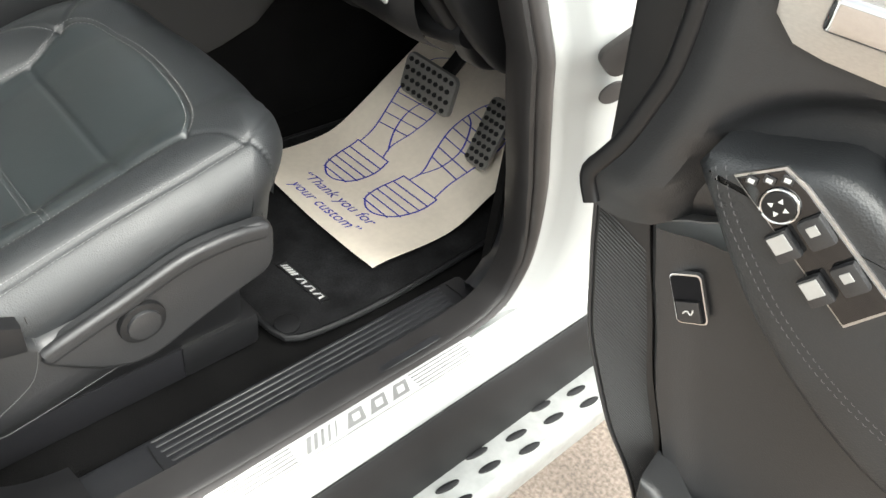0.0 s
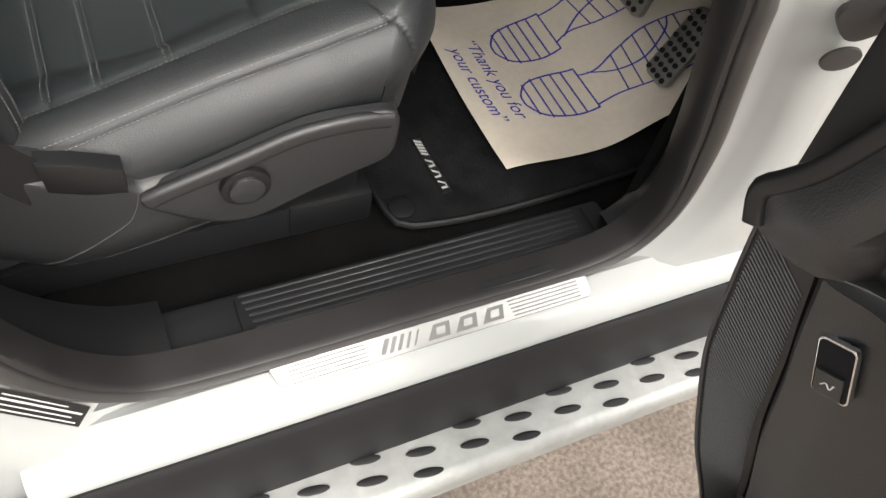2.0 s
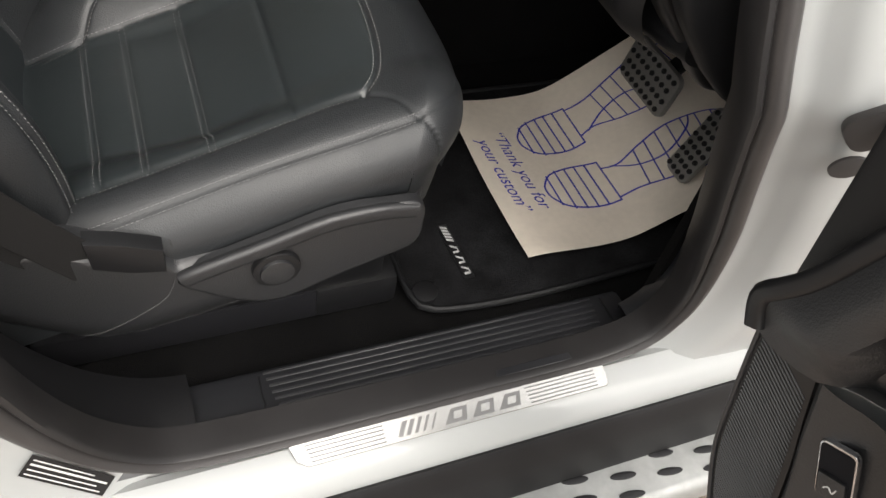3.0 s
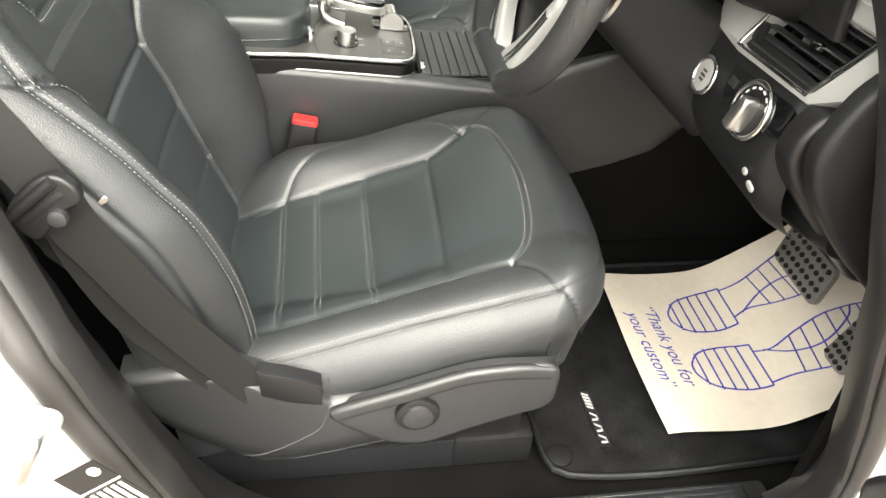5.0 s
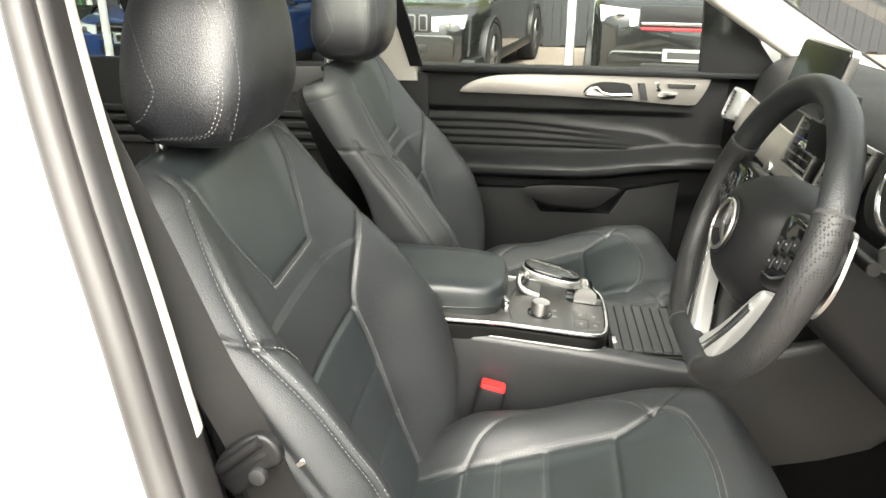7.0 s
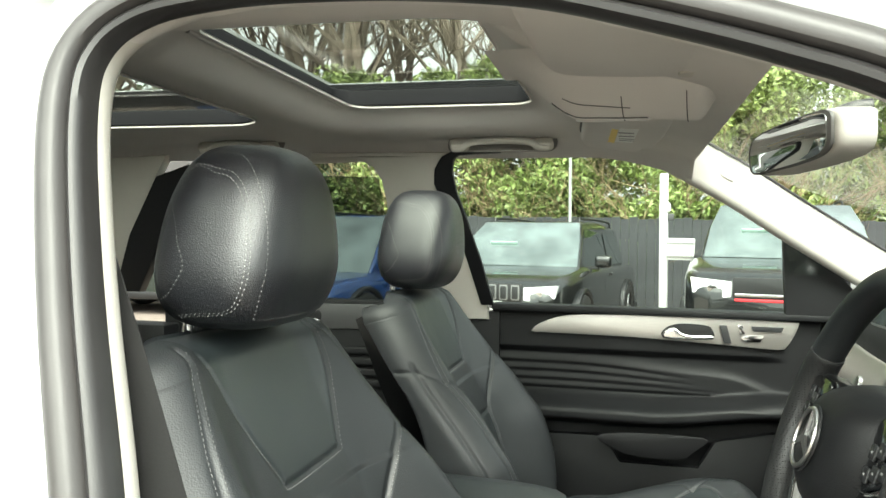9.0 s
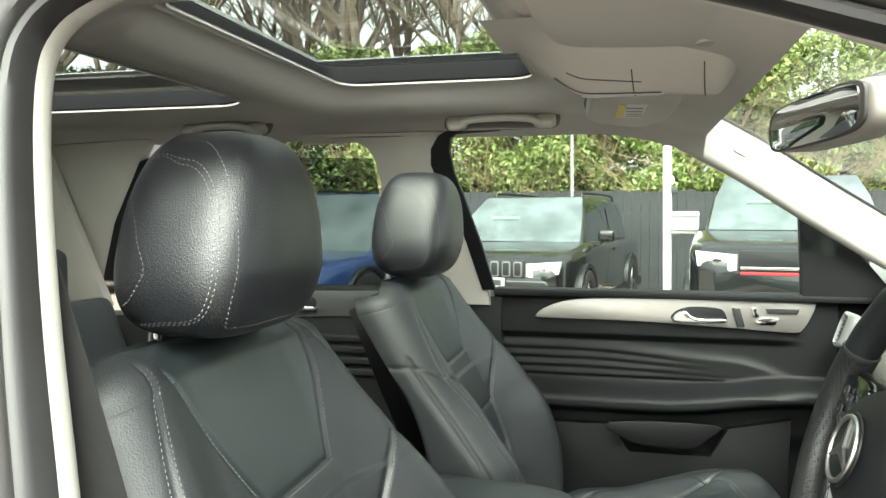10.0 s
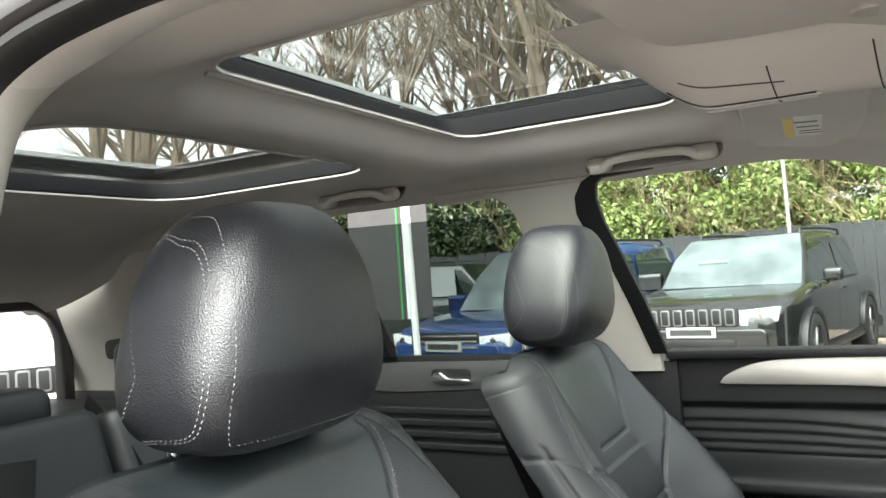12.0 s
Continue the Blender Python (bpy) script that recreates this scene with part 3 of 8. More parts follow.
        name = np.full(u.shape, "back_insert", dtype="<U16")
        name[(v > 0.313) & (au < rd)] = "upper_back"
        name[(u > -0.135) & (u < 0.145) & (v > vb)] = "vee_panel"
        name[(au > e) & (v < sp) & (u < 0)] = "back_bolster"
        name[(au > e) & (v < sp) & (u > 0)] = "back_bolster_f"
        name[(au > rd) & (v < sp) & (u < 0)] = "back_side"
        name[(au > rd) & (v < sp) & (u > 0)] = "back_side_f"
        name[(au > rd) & (v >= sp) & (u < 0)] = "shoulder"
        name[(au > rd) & (v >= sp) & (u > 0)] = "shoulder_f"
        name[(v > 0.612) & (au > 0.14) & (u < 0)] = "top_roll"
        name[(v > 0.612) & (au > 0.14) & (u > 0)] = "top_roll_f"
        return name

    us = np.r_[np.linspace(-0.39, -0.325, 12, endpoint=False), np.linspace(-0.325, 0.325, 230, endpoint=False), np.linspace(0.325, 0.39, 12)]
    vs = np.r_[np.linspace(0, 0.60, 180, endpoint=False), np.linspace(0.60, 0.655, 20)]
    skins = panelled(back_point, us, vs, seams, back_region)
    mats = {"back_insert": LEATHER_SMOOTH, "vee_panel": LEATHER_SMOOTH}
    for key, bm in skins.items():
        skin_part(key[:-2] if key.endswith("_f") else key, bm, mats.get(key, LEATHER), seat)
    rows = []
    for q, o in ((edge, 0.004), (ridge_low, -0.005), (ridge_low, 0.005), (ridge_up, -0.005), (ridge_up, 0.005)):
        rows += [thread(back_point, q, o, **fine)]
    for q, o in ((ridge_low, 0.005), (ridge_low, -0.005), (ridge_up, 0.005)):
        rows += [thread(back_point, mirror_line(q), o, **fine)]
    rows += [thread(back_point, vee, -0.004, **fine), thread(back_point, edge_f, -0.004, **fine)]
    part_of("stitching", stitched(rows), STITCH, seat, "pale grey backrest stitching", False)["kind"] = "stuff"
    # hard back shell
    pts = []
    for v in np.linspace(0.0, 0.60, 14):
        row = []
        for u in np.linspace(-0.20, 0.20, 12):
            c = back_point(np.array(u * 0.72), np.array(v))
            row.append((float(c[0]) * 0 + float(smooth_table(BACK_LINE, np.array(v))[0]) - 0.100 - 0.03 * (1 - (u / 0.3) ** 2), float(c[1]), float(smooth_table(BACK_LINE, np.array(v))[1]) - 0.02))
        pts.append(row)
    part_of("back_shell", grid(np.array(pts)), PLASTIC_HARD, seat, "black plastic seat back shell")

    # headrest
    us, vs = np.linspace(0, 1, 97), np.linspace(0.012, 0.988, 72)
    Uh, Vh = np.meshgrid(us[:-1], vs, indexing="ij")
    P = head_point(Uh, Vh)
    rest = part_of("headrest", grid(P, close_u=True, caps=False), LEATHER_PEBBLED, seat, "black leather headrest with grey stitching")
    for vv in (0.012, 0.988):
        ring = head_point(us[:-1], np.full(96, vv))
        part_of("headrest_cap", tidy(pydata(ring.tolist(), [tuple(range(96))])), LEATHER, rest)
    rows = []
    twin = [(0.70, 0.215), (0.765, 0.245), (0.795, 0.28), (0.812, 0.36), (0.813, 0.44), (0.806, 0.51), (0.788, 0.59), (0.765, 0.66), (0.735, 0.72), (0.70, 0.735), (0.66, 0.70)]
    front = [(0.862, 0.20), (0.868, 0.30), (0.871, 0.40), (0.868, 0.47), (0.855, 0.53), (0.835, 0.60), (0.800, 0.71), (0.765, 0.80), (0.735, 0.83), (0.685, 0.82)]
    side = [(0.655, 0.60), (0.70, 0.53), (0.733, 0.44), (0.727, 0.38), (0.700, 0.32), (0.66, 0.295)]
    hem = [(0.862, 0.20), (0.905, 0.195), (0.96, 0.19), (1.0, 0.19), (1.04, 0.19), (1.095, 0.195), (1.138, 0.20)]
    for q in (twin, front, side):
        for m_ in (0, 1):
            line = [(1 - u if m_ else u, v) for u, v in q]
            rows.append(thread(head_point, line, 0.0, length=0.0034, gap=0.0024))
            if q is twin:
                rows.append(thread(head_point, line, 0.011 if m_ else -0.011, length=0.0034, gap=0.0024))
    rows.append(thread(head_point, hem, 0.0, length=0.0034, gap=0.0024))
    part_of("stitching", stitched(rows), STITCH, rest, "pale grey headrest stitching", False)["kind"] = "stuff"
    for dy in (-0.058, 0.058):
        part_of("headrest_post", sweep([(-0.292, BACK_Y + dy, 1.19), (-0.285, BACK_Y + dy, 1.30)], circle(0.0065, 14), up=(1, 0, 0)), CHROME, seat, "chrome headrest post")
        part_of("post_collar", moved(disc(0.014, 0.010, 20, 0.003), Matrix.Translation((-0.288, BACK_Y + dy, 1.236))), PLASTIC_HARD, seat)
    return seat


driver_seat = build_seat()


def seat_base():
    """Plastic side trim with the adjuster knob, rails and frame of the driver seat."""
    y0 = 0.205
    upper = np.array([(-0.118, 0.720), (-0.106, 0.755), (-0.04, 0.764), (0.02, 0.752), (0.05, 0.735), (0.118, 0.712), (0.132, 0.694), (0.24, 0.70), (0.34, 0.715), (0.43, 0.715)])
    under = np.array([(-0.118, 0.700), (-0.095, 0.66), (-0.05, 0.61), (0.010, 0.563), (0.039, 0.548), (0.082, 0.546), (0.135, 0.556), (0.203, 0.571), (0.272, 0.588), (0.343, 0.617), (0.410, 0.652), (0.43, 0.692)])

    def trim_y(x, z):
        """Face of the side trim: upright above, tucked under along its lower edge and rolled in at its ends."""
        h = np.maximum(z - np.interp(x, under[:, 0], under[:, 1]), 0)
        roll = 0.014 * np.clip(1 - (np.interp(x, upper[:, 0], upper[:, 1]) - z) / 0.012, 0, 1) ** 2
        return y0 - 0.022 + 0.034 * np.clip(1 - h / 0.075, 0, 1) ** 2 + roll + 0.02 * sstep(0.405, 0.43, x)
    xs_ = np.linspace(-0.118, 0.43, 90)
    Xs, Vs = np.meshgrid(xs_, np.linspace(0, 1, 40), indexing="ij")
    Zs = np.interp(Xs, under[:, 0], under[:, 1]) * (1 - Vs) + np.interp(Xs, upper[:, 0], upper[:, 1]) * Vs
    front_face = np.stack([Xs, trim_y(Xs, Zs), Zs], -1)
    part_of("seat_side_trim", grid(np.concatenate([front_face, np.stack([Xs, 0 * Xs + y0 + 0.02, Zs], -1)[:, ::-1]], 1), close_v=True, caps=True), GREY_PLASTIC, driver_seat, "dark grey plastic seat side trim")
    lever = curve_through([(0.130, 0.672), (0.153, 0.692), (0.226, 0.718), (0.290, 0.740), (0.330, 0.747), (0.370, 0.746), (0.410, 0.740), (0.416, 0.705), (0.408, 0.668), (0.362, 0.650), (0.316, 0.634), (0.262, 0.612), (0.235, 0.608), (0.205, 0.615), (0.165, 0.640)], 70, True)
    part_of("lever_panel", side_plate(lever, y0 - 0.012, 0.016, 0.006, 3), GREY_PLASTIC, driver_seat, "dark grey raised adjuster panel")
    ridge = curve_through([(0.136, y0 - 0.024, 0.676), (0.157, y0 - 0.026, 0.686), (0.226, y0 - 0.027, 0.709), (0.290, y0 - 0.027, 0.731), (0.332, y0 - 0.027, 0.737), (0.370, y0 - 0.026, 0.736), (0.404, y0 - 0.024, 0.729)], 50)
    part_of("panel_ridge", sweep(ridge, rounded(0.014, 0.022, 0.0065, 4), up=(0, 0, 1)), GREY_PLASTIC, driver_seat, "rounded upper panel edge")
    groove = curve_through([(0.133, y0 - 0.0215, 0.668), (0.165, y0 - 0.0215, 0.637), (0.205, y0 - 0.0215, 0.612), (0.235, y0 - 0.0215, 0.605), (0.262, y0 - 0.0215, 0.609), (0.316, y0 - 0.0215, 0.631), (0.362, y0 - 0.0215, 0.647), (0.410, y0 - 0.0215, 0.667)], 50)
    part_of("panel_groove", sweep(groove, circle(0.0016, 6), up=(0, 1, 0)), LABEL_BLACK, driver_seat)
    rim = moved(disc(0.028, 0.010, 36, 0.004), axes((0.238, y0 - 0.026, 0.675), (1, 0, 0), (0, 0, 1)))
    knob = part_of("lumbar_knob", rim, PLASTIC_HARD, driver_seat, "round black lumbar support knob")
    part("knob_cap", moved(disc(0.020, 0.007, 32, 0.003), axes((0.238, y0 - 0.0335, 0.675), (1, 0, 0), (0, 0, 1))), GREY_PLASTIC, knob)
    TRIM_LINE = material("grey_trim_edge", (0.14, 0.14, 0.14), 0.5, blotch=0.2)
    line = [(0.012, 0.567), (0.039, 0.552), (0.082, 0.550), (0.203, 0.575), (0.272, 0.592), (0.343, 0.621), (0.406, 0.654)]
    edge = [(x, float(trim_y(x, z)) - 0.0004, z) for x, z in curve_through(line, 40)]
    part_of("trim_edge", sweep(edge, circle(0.0008, 6), up=(0, 1, 0)), TRIM_LINE, driver_seat, "thin pale trim edge")
    line = [(0.130, 0.727), (0.131, 0.697), (0.123, 0.661), (0.109, 0.640), (0.063, 0.611), (0.020, 0.588)]
    joint = [(x, float(trim_y(x, min(z, 0.70))) - 0.0003, z) for x, z in curve_through(line, 40)]
    part_of("trim_joint", sweep(joint, circle(0.0008, 6), up=(0, 1, 0)), STITCH_DARK, driver_seat)
    slot = [(0.048, 0.757), (0.080, 0.748), (0.122, 0.728), (0.122, 0.692), (0.085, 0.700), (0.050, 0.716)]
    part_of("belt_anchor_cover", side_plate(slot, y0 - 0.003, 0.0205, 0.004, 2), PLASTIC_HARD, driver_seat, "black plastic belt anchor cover")
    part_of("seat_frame", box((0.0, 0.23, 0.53), (0.40, 0.645, 0.70), 0.02), PLASTIC_HARD, driver_seat)
    for yy in (0.25, 0.62):
        part_of("seat_rail", box((-0.05, yy - 0.02, 0.475), (0.41, yy + 0.02, 0.535), 0.006), MATT_BLACK, driver_seat, "black metal seat rail")
    part_of("rail_cover", box((0.30, 0.225, 0.478), (0.42, 0.275, 0.54), 0.012), PLASTIC_HARD, driver_seat)


seat_base()
passenger_seat = copy_thing(driver_seat, Matrix.Translation((0.12, SEAT_Y + 0.783, 0.48)))
passenger_seat.name = "passenger_seat"
passenger_seat["label"] = "black leather passenger seat with grey stitching and headrest"

# ---- car body round the driver's opening ----
def side_y(z):
    return 0.05 + 0.35 * np.maximum(0, np.asarray(z) - 0.95)


OPENING = [(0.106, 0.528), (0.234, 0.519), (0.45, 0.517), (0.62, 0.517), (0.709, 0.534), (0.748, 0.575), (0.765, 0.638), (0.757, 0.74), (0.730, 0.846), (0.710, 0.926), (0.696, 1.00),
           (0.684, 1.08), (0.658, 1.19), (0.595, 1.315), (0.505, 1.415), (0.40, 1.492), (0.318, 1.528), (0.214, 1.563), (0.118, 1.589), (0.0, 1.603), (-0.122, 1.607), (-0.195, 1.602), (-0.246, 1.592),
           (-0.284, 1.571), (-0.306, 1.542), (-0.314, 1.505), (-0.305, 1.450), (-0.281, 1.372), (-0.247, 1.278), (-0.204, 1.172), (-0.165, 1.07), (-0.118, 0.95), (-0.097, 0.865), (-0.050, 0.71), (-0.005, 0.615), (0.045, 0.557)]
loop = curve_through(OPENING, 240, True)


def inward(loop2, d):
    t = np.roll(loop2, -1, 0) - np.roll(loop2, 1, 0)
    t /= np.linalg.norm(t, axis=1)[:, None]
    return loop2 + np.stack([-t[:, 1], t[:, 0]], 1) * d


car = thing("car", "white car body shell with the driver door opening", "car", at=(0.3, 0.83, 0.0))


def ring_band(stations, mat, name, label="", parent=None):
    """A band round the opening: stations of (inward distance, dy)."""
    P = []
    for d, dy in stations:
        low = 0.25 + 0.75 * np.clip((loop[:, 1] - 0.53) / 0.20, 0, 1)
        q = inward(loop, (d * low if d > 0 else d + 0 * low)[:, None])
        P.append(np.stack([q[:, 0], side_y(q[:, 1]) + dy, q[:, 1]], 1))
    return part_of(name, grid(np.array(P), close_v=True), mat, parent or car, label)


# white flange and outer skin, black and brown rubber seals, cream inner edge
ring_band([(-0.002, 0.012), (-0.012, 0.002), (-0.03, -0.004), (-0.045, -0.012), (-0.055, -0.03), (-0.075, -0.045), (-0.10, -0.047)], PAINT, "door_frame", "white painted door frame")
ring_band([(-0.008, -0.010), (-0.004, -0.019), (0.003, -0.0235), (0.010, -0.0235), (0.016, -0.020), (0.0195, -0.013), (0.0205, 0.004)], RUBBER, "outer_seal", "brown-grey rubber door seal")
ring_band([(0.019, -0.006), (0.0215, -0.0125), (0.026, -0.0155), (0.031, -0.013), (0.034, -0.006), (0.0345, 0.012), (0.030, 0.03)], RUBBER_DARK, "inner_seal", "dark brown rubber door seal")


# outer skin beyond the flange
outer = []
for (x, z) in inward(loop, -0.10):
    outer.append((x, float(side_y(z)) - 0.047, z))
edge_far = []
cx, cz = 0.28, 1.0
for (x, z) in loop:
    a = math.atan2(z - cz, x - cx)
    k = min(abs(1.35 / math.cos(a)) if abs(math.cos(a)) > 1e-6 else 9, abs((0.68 if z > cz else 0.56) / math.sin(a)) if abs(math.sin(a)) > 1e-6 else 9)
    zz = cz + k * math.sin(a)
    edge_far.append((cx + k * math.cos(a), float(side_y(zz)) - 0.055 + (0.10 if zz > 1.62 else 0), zz))
part_of("side_panel", grid(np.array([outer, edge_far]), close_v=True), PAINT, car, "white painted body side")

# sill: white step, black cover, black inner trim
xs = np.linspace(-0.05, 0.98, 60)


def strip(profile, xs, name, mat, label, bow=0.0):
    P = np.array([[(x, y, z) for (y, z) in profile] for x in xs])
    return part_of(name, grid(P), mat, car, label)


strip([(0.040, 0.506), (0.034, 0.509), (0.028, 0.5125), (0.0, 0.507), (-0.012, 0.499), (-0.024, 0.484), (-0.030, 0.470), (-0.032, 0.45)], xs, "sill", PAINT, "white painted door sill")
strip([(-0.026, 0.474), (-0.033, 0.480), (-0.040, 0.472), (-0.050, 0.42), (-0.058, 0.372), (-0.058, 0.30)], np.linspace(-0.6, 0.93, 40), "sill_cover", SILL_COVER, "dark grey plastic sill cover")
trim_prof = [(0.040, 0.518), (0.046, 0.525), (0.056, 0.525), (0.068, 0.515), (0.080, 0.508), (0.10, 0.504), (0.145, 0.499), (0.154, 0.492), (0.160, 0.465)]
strip(trim_prof, np.linspace(0.02, 0.745, 56), "sill_trim", TRIM_BLACK_LIT, "black plastic sill trim")
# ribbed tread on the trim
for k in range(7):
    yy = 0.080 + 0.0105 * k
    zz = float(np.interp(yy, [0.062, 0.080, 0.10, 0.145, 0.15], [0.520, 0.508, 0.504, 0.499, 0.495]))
    part_of("tread_rib", box((0.222 - 0.0018 * k, yy, zz - 0.004), (0.686 + 0.002 * k, yy + 0.0045, zz + 0.0008), 0.0007, 1), TRIM_BLACK_LIT, car)
# curved trim rising to the two pillars
def ring_part(keep, stations, mat, name, label):
    idx = [i for i in range(len(loop)) if keep(*loop[i])]
    start = next(k for k, i in enumerate(idx) if (i - 1) % len(loop) not in idx)
    idx = idx[start:] + idx[:start]
    P = []
    low = 0.25 + 0.75 * np.clip((loop[:, 1] - 0.53) / 0.20, 0, 1)
    for d, dy in stations:
        q = inward(loop, (d * low if d > 0 else d + 0 * low)[:, None])[idx]
        P.append(np.stack([q[:, 0], side_y(q[:, 1]) + dy, q[:, 1]], 1))
    return part_of(name, grid(np.array(P)), mat, car, label)


ring_part(lambda x, z: x > 0.70 and z < 1.12, [(0.000, -0.004), (0.006, -0.012), (0.016, -0.010), (0.022, 0.002), (0.020, 0.02), (0.010, 0.045), (-0.008, 0.06), (-0.05, 0.07)], TRIM_BLACK_LIT, "kick_trim", "black plastic kick trim")
ring_part(lambda x, z: x < 0.13 and z < 1.30, [(0.000, -0.004), (0.006, -0.012), (0.012, -0.010), (0.016, 0.0), (0.014, 0.03), (0.006, 0.07), (-0.012, 0.11), (-0.05, 0.13)], PLASTIC_HARD, "pillar_trim", "black plastic pillar trim")
part_of("footwell_wall", box((0.75, 0.098, 0.45), (1.40, 0.112, 1.0)), CARPET, car, "black carpeted footwell side")
seam = np.array([(0.080, y, z + 0.0012) for y, z in trim_prof[1:8]])
part_of("trim_joint", sweep(seam, circle(0.0012, 6), up=(1, 0, 0)), LABEL_BLACK, car)
frame_line = curve_through([(0.205, 0.140, 0.5015), (0.205, 0.095, 0.5065), (0.222, 0.078, 0.510), (0.45, 0.076, 0.5105), (0.69, 0.078, 0.5105), (0.708, 0.09, 0.508), (0.712, 0.142, 0.5015)], 60)
part_of("tread_outline", sweep(frame_line, circle(0.0012, 6)), LABEL_BLACK, car)

# hinge check bracket and rubber plug on the front jamb
jm = axes((0.790, -0.006, 0.902), (0.72, -0.40, 0.56), (-0.50, 0.26, 0.82))
part_of("rubber_plug", moved(slab(circle(0.0195, 28, 0.0135), 0.004, 0.0015), jm), RUBBER, car, "dark rubber jamb plug")
jm = axes((0.792, -0.008, 0.962), (0.60, -0.40, 0.70), (-0.60, 0.30, 0.74))
bk_ = part_of("check_bracket", moved(slab(rounded(0.074, 0.046, 0.016), 0.010, 0.004), jm), RUBBER, car, "dark rubber door check cover")
part("check_bolt", moved(disc(0.0125, 0.03, 18, 0.003), jm @ Matrix.Translation((0.012, 0, 0))), SATIN, bk_, "steel check bolt")

# steel tread plate
plate = thing("tread_plate", "brushed steel sill plate with grooved ends", "sill plate", at=(0.43, 0.014, 0.516))
pm = axes((0.433, 0.0145, 0.5145), (1, 0, 0), (0, 1, 0.37))
outline = [(-0.216, 0.0125), (-0.21, -0.006), (-0.198, -0.0145), (0.213, -0.0145), (0.217, -0.010), (0.217, 0.0125), (0.213, 0.0145), (-0.213, 0.0145)]
part_of("plate", moved(slab(outline, 0.0016, 0.0006, 1), pm), STEEL, plate)
for x0, x1 in ((-0.198, -0.10), (0.095, 0.20)):
    for k in range(5):
        yy = -0.010 + 0.005 * k
        part_of("groove", moved(box((x0 + (0.004 - k * 0.001) , yy - 0.0009, 0.0013), (x1, yy + 0.0009, 0.0019), 0), pm), ENGRAVED, plate)
for k in range(5):
    sl = [(-0.085 + 0.011 * k, -0.009), (-0.078 + 0.011 * k - 0.0012 * k, -0.009), (-0.068 + 0.011 * k - 0.0012 * k, 0.009), (-0.075 + 0.011 * k, 0.009)]
    part_of("emblem_bar", moved(slab(sl, 0.0020), pm), ENGRAVED, plate, "grey slanted emblem bar", False)
for k in range(3):
    x0 = -0.022 + 0.038 * k
    mark = [(x0, -0.009), (x0 + 0.030, -0.009), (x0 + 0.034, 0.009), (x0 + 0.012, 0.009)]
    inner_q = [(x0 + 0.012, -0.0045), (x0 + 0.024, -0.0045), (x0 + 0.027, 0.0045), (x0 + 0.015, 0.0045)]
    part_of("emblem_block", moved(slab(mark, 0.0020), pm), ENGRAVED, plate, "grey emblem block", False)
    part_of("emblem_gap", moved(slab(inner_q, 0.0024), pm), STEEL, plate, "", False)

# information sticker on the sill end
sticker = thing("sticker", "small black information sticker with white lines of print", "sticker", at=(-0.03, 0.05, 0.56))
sm = axes((-0.0500, 0.0310, 0.6055), (0.0623, -0.0041, -0.0843), (0.0118, 0.0118, 0.0139))
part_of("film", moved(slab([(0, 0), (0.105, 0), (0.105, 0.024), (0, 0.024)], 0.0008), sm), LABEL_BLACK, sticker, smooth=False)
for row, (a, b, h) in enumerate(((0.004, 0.098, 0.0012), (0.004, 0.090, 0.0012), (0.004, 0.100, 0.0020), (0.004, 0.08, 0.0012))):
    part_of("print_line", moved(slab([(a, 0.003 + 0.0052 * row), (b, 0.003 + 0.0052 * row), (b, 0.003 + h + 0.0052 * row), (a, 0.003 + h + 0.0052 * row)], 0.0011), sm), LABEL_WHITE, sticker, smooth=False)

# running board with oval holes
board = thing("running_board", "weathered aluminium running board with oval rubber studs", "running board", at=(0.4, -0.09, 0.35))
P = np.array([[(x, y + 0.004 * math.sin(x * 3), z) for (y, z) in ((-0.050, 0.352), (-0.054, 0.357), (-0.060, 0.358), (-0.112, 0.358), (-0.120, 0.356), (-0.128, 0.348), (-0.130, 0.335), (-0.128, 0.30))] for x in np.linspace(-0.9, 0.93, 60)])
part_of("tread_board", grid(P), STEP_ALU, board)
for j in range(-7, 4):
    for i in range(4):
        hx, hy = 0.316 + 0.1485 * j + 0.0738 * i, -0.0615 - 0.0147 * i
        if -0.85 < hx < 0.9:
            part_of("stud", moved(slab(circle(0.021, 20, 0.0060), 0.003, 0.0012), axes((hx, hy, 0.3575), (1, -0.14, 0), (0.14, 1, 0))), PLASTIC_HARD, board, "black oval stud")

# striker and small label on the centre pillar
strk = thing("door_striker", "white painted door lock striker on the pillar", "door striker", at=(-0.12, 0.0, 0.90))
sm2 = axes((-0.112, -0.002, 0.905), (0.45, 0, 0.89), (-0.89, 0, 0.45))
part_of("striker_plate", moved(slab(rounded(0.075, 0.045, 0.012), 0.008, 0.003), sm2), PAINT, strk)
part_of("striker_loop", moved(sweep(curve_through([(-0.022, -0.008, 0.006), (-0.022, -0.008, 0.03), (0.018, -0.008, 0.03), (0.018, -0.008, 0.006)], 20), circle(0.0045, 10), up=(0, 1, 0)), sm2), SATIN, strk, "steel striker loop")
part_of("striker_bolt", moved(disc(0.009, 0.012, 14, 0.003), sm2 @ Matrix.Translation((0.0, 0.012, 0))), PAINT, strk)
lab = thing("pressure_label", "small black and white tyre pressure label", "label", at=(-0.08, 0.0, 0.82))
lm2 = axes((-0.105, -0.006, 0.845), (0.55, 0, -0.83), (0.83, 0, 0.55))
part_of("film", moved(slab([(0, 0), (0.075, 0), (0.075, 0.045), (0, 0.045)], 0.001), lm2), LABEL_BLACK, lab, smooth=False)
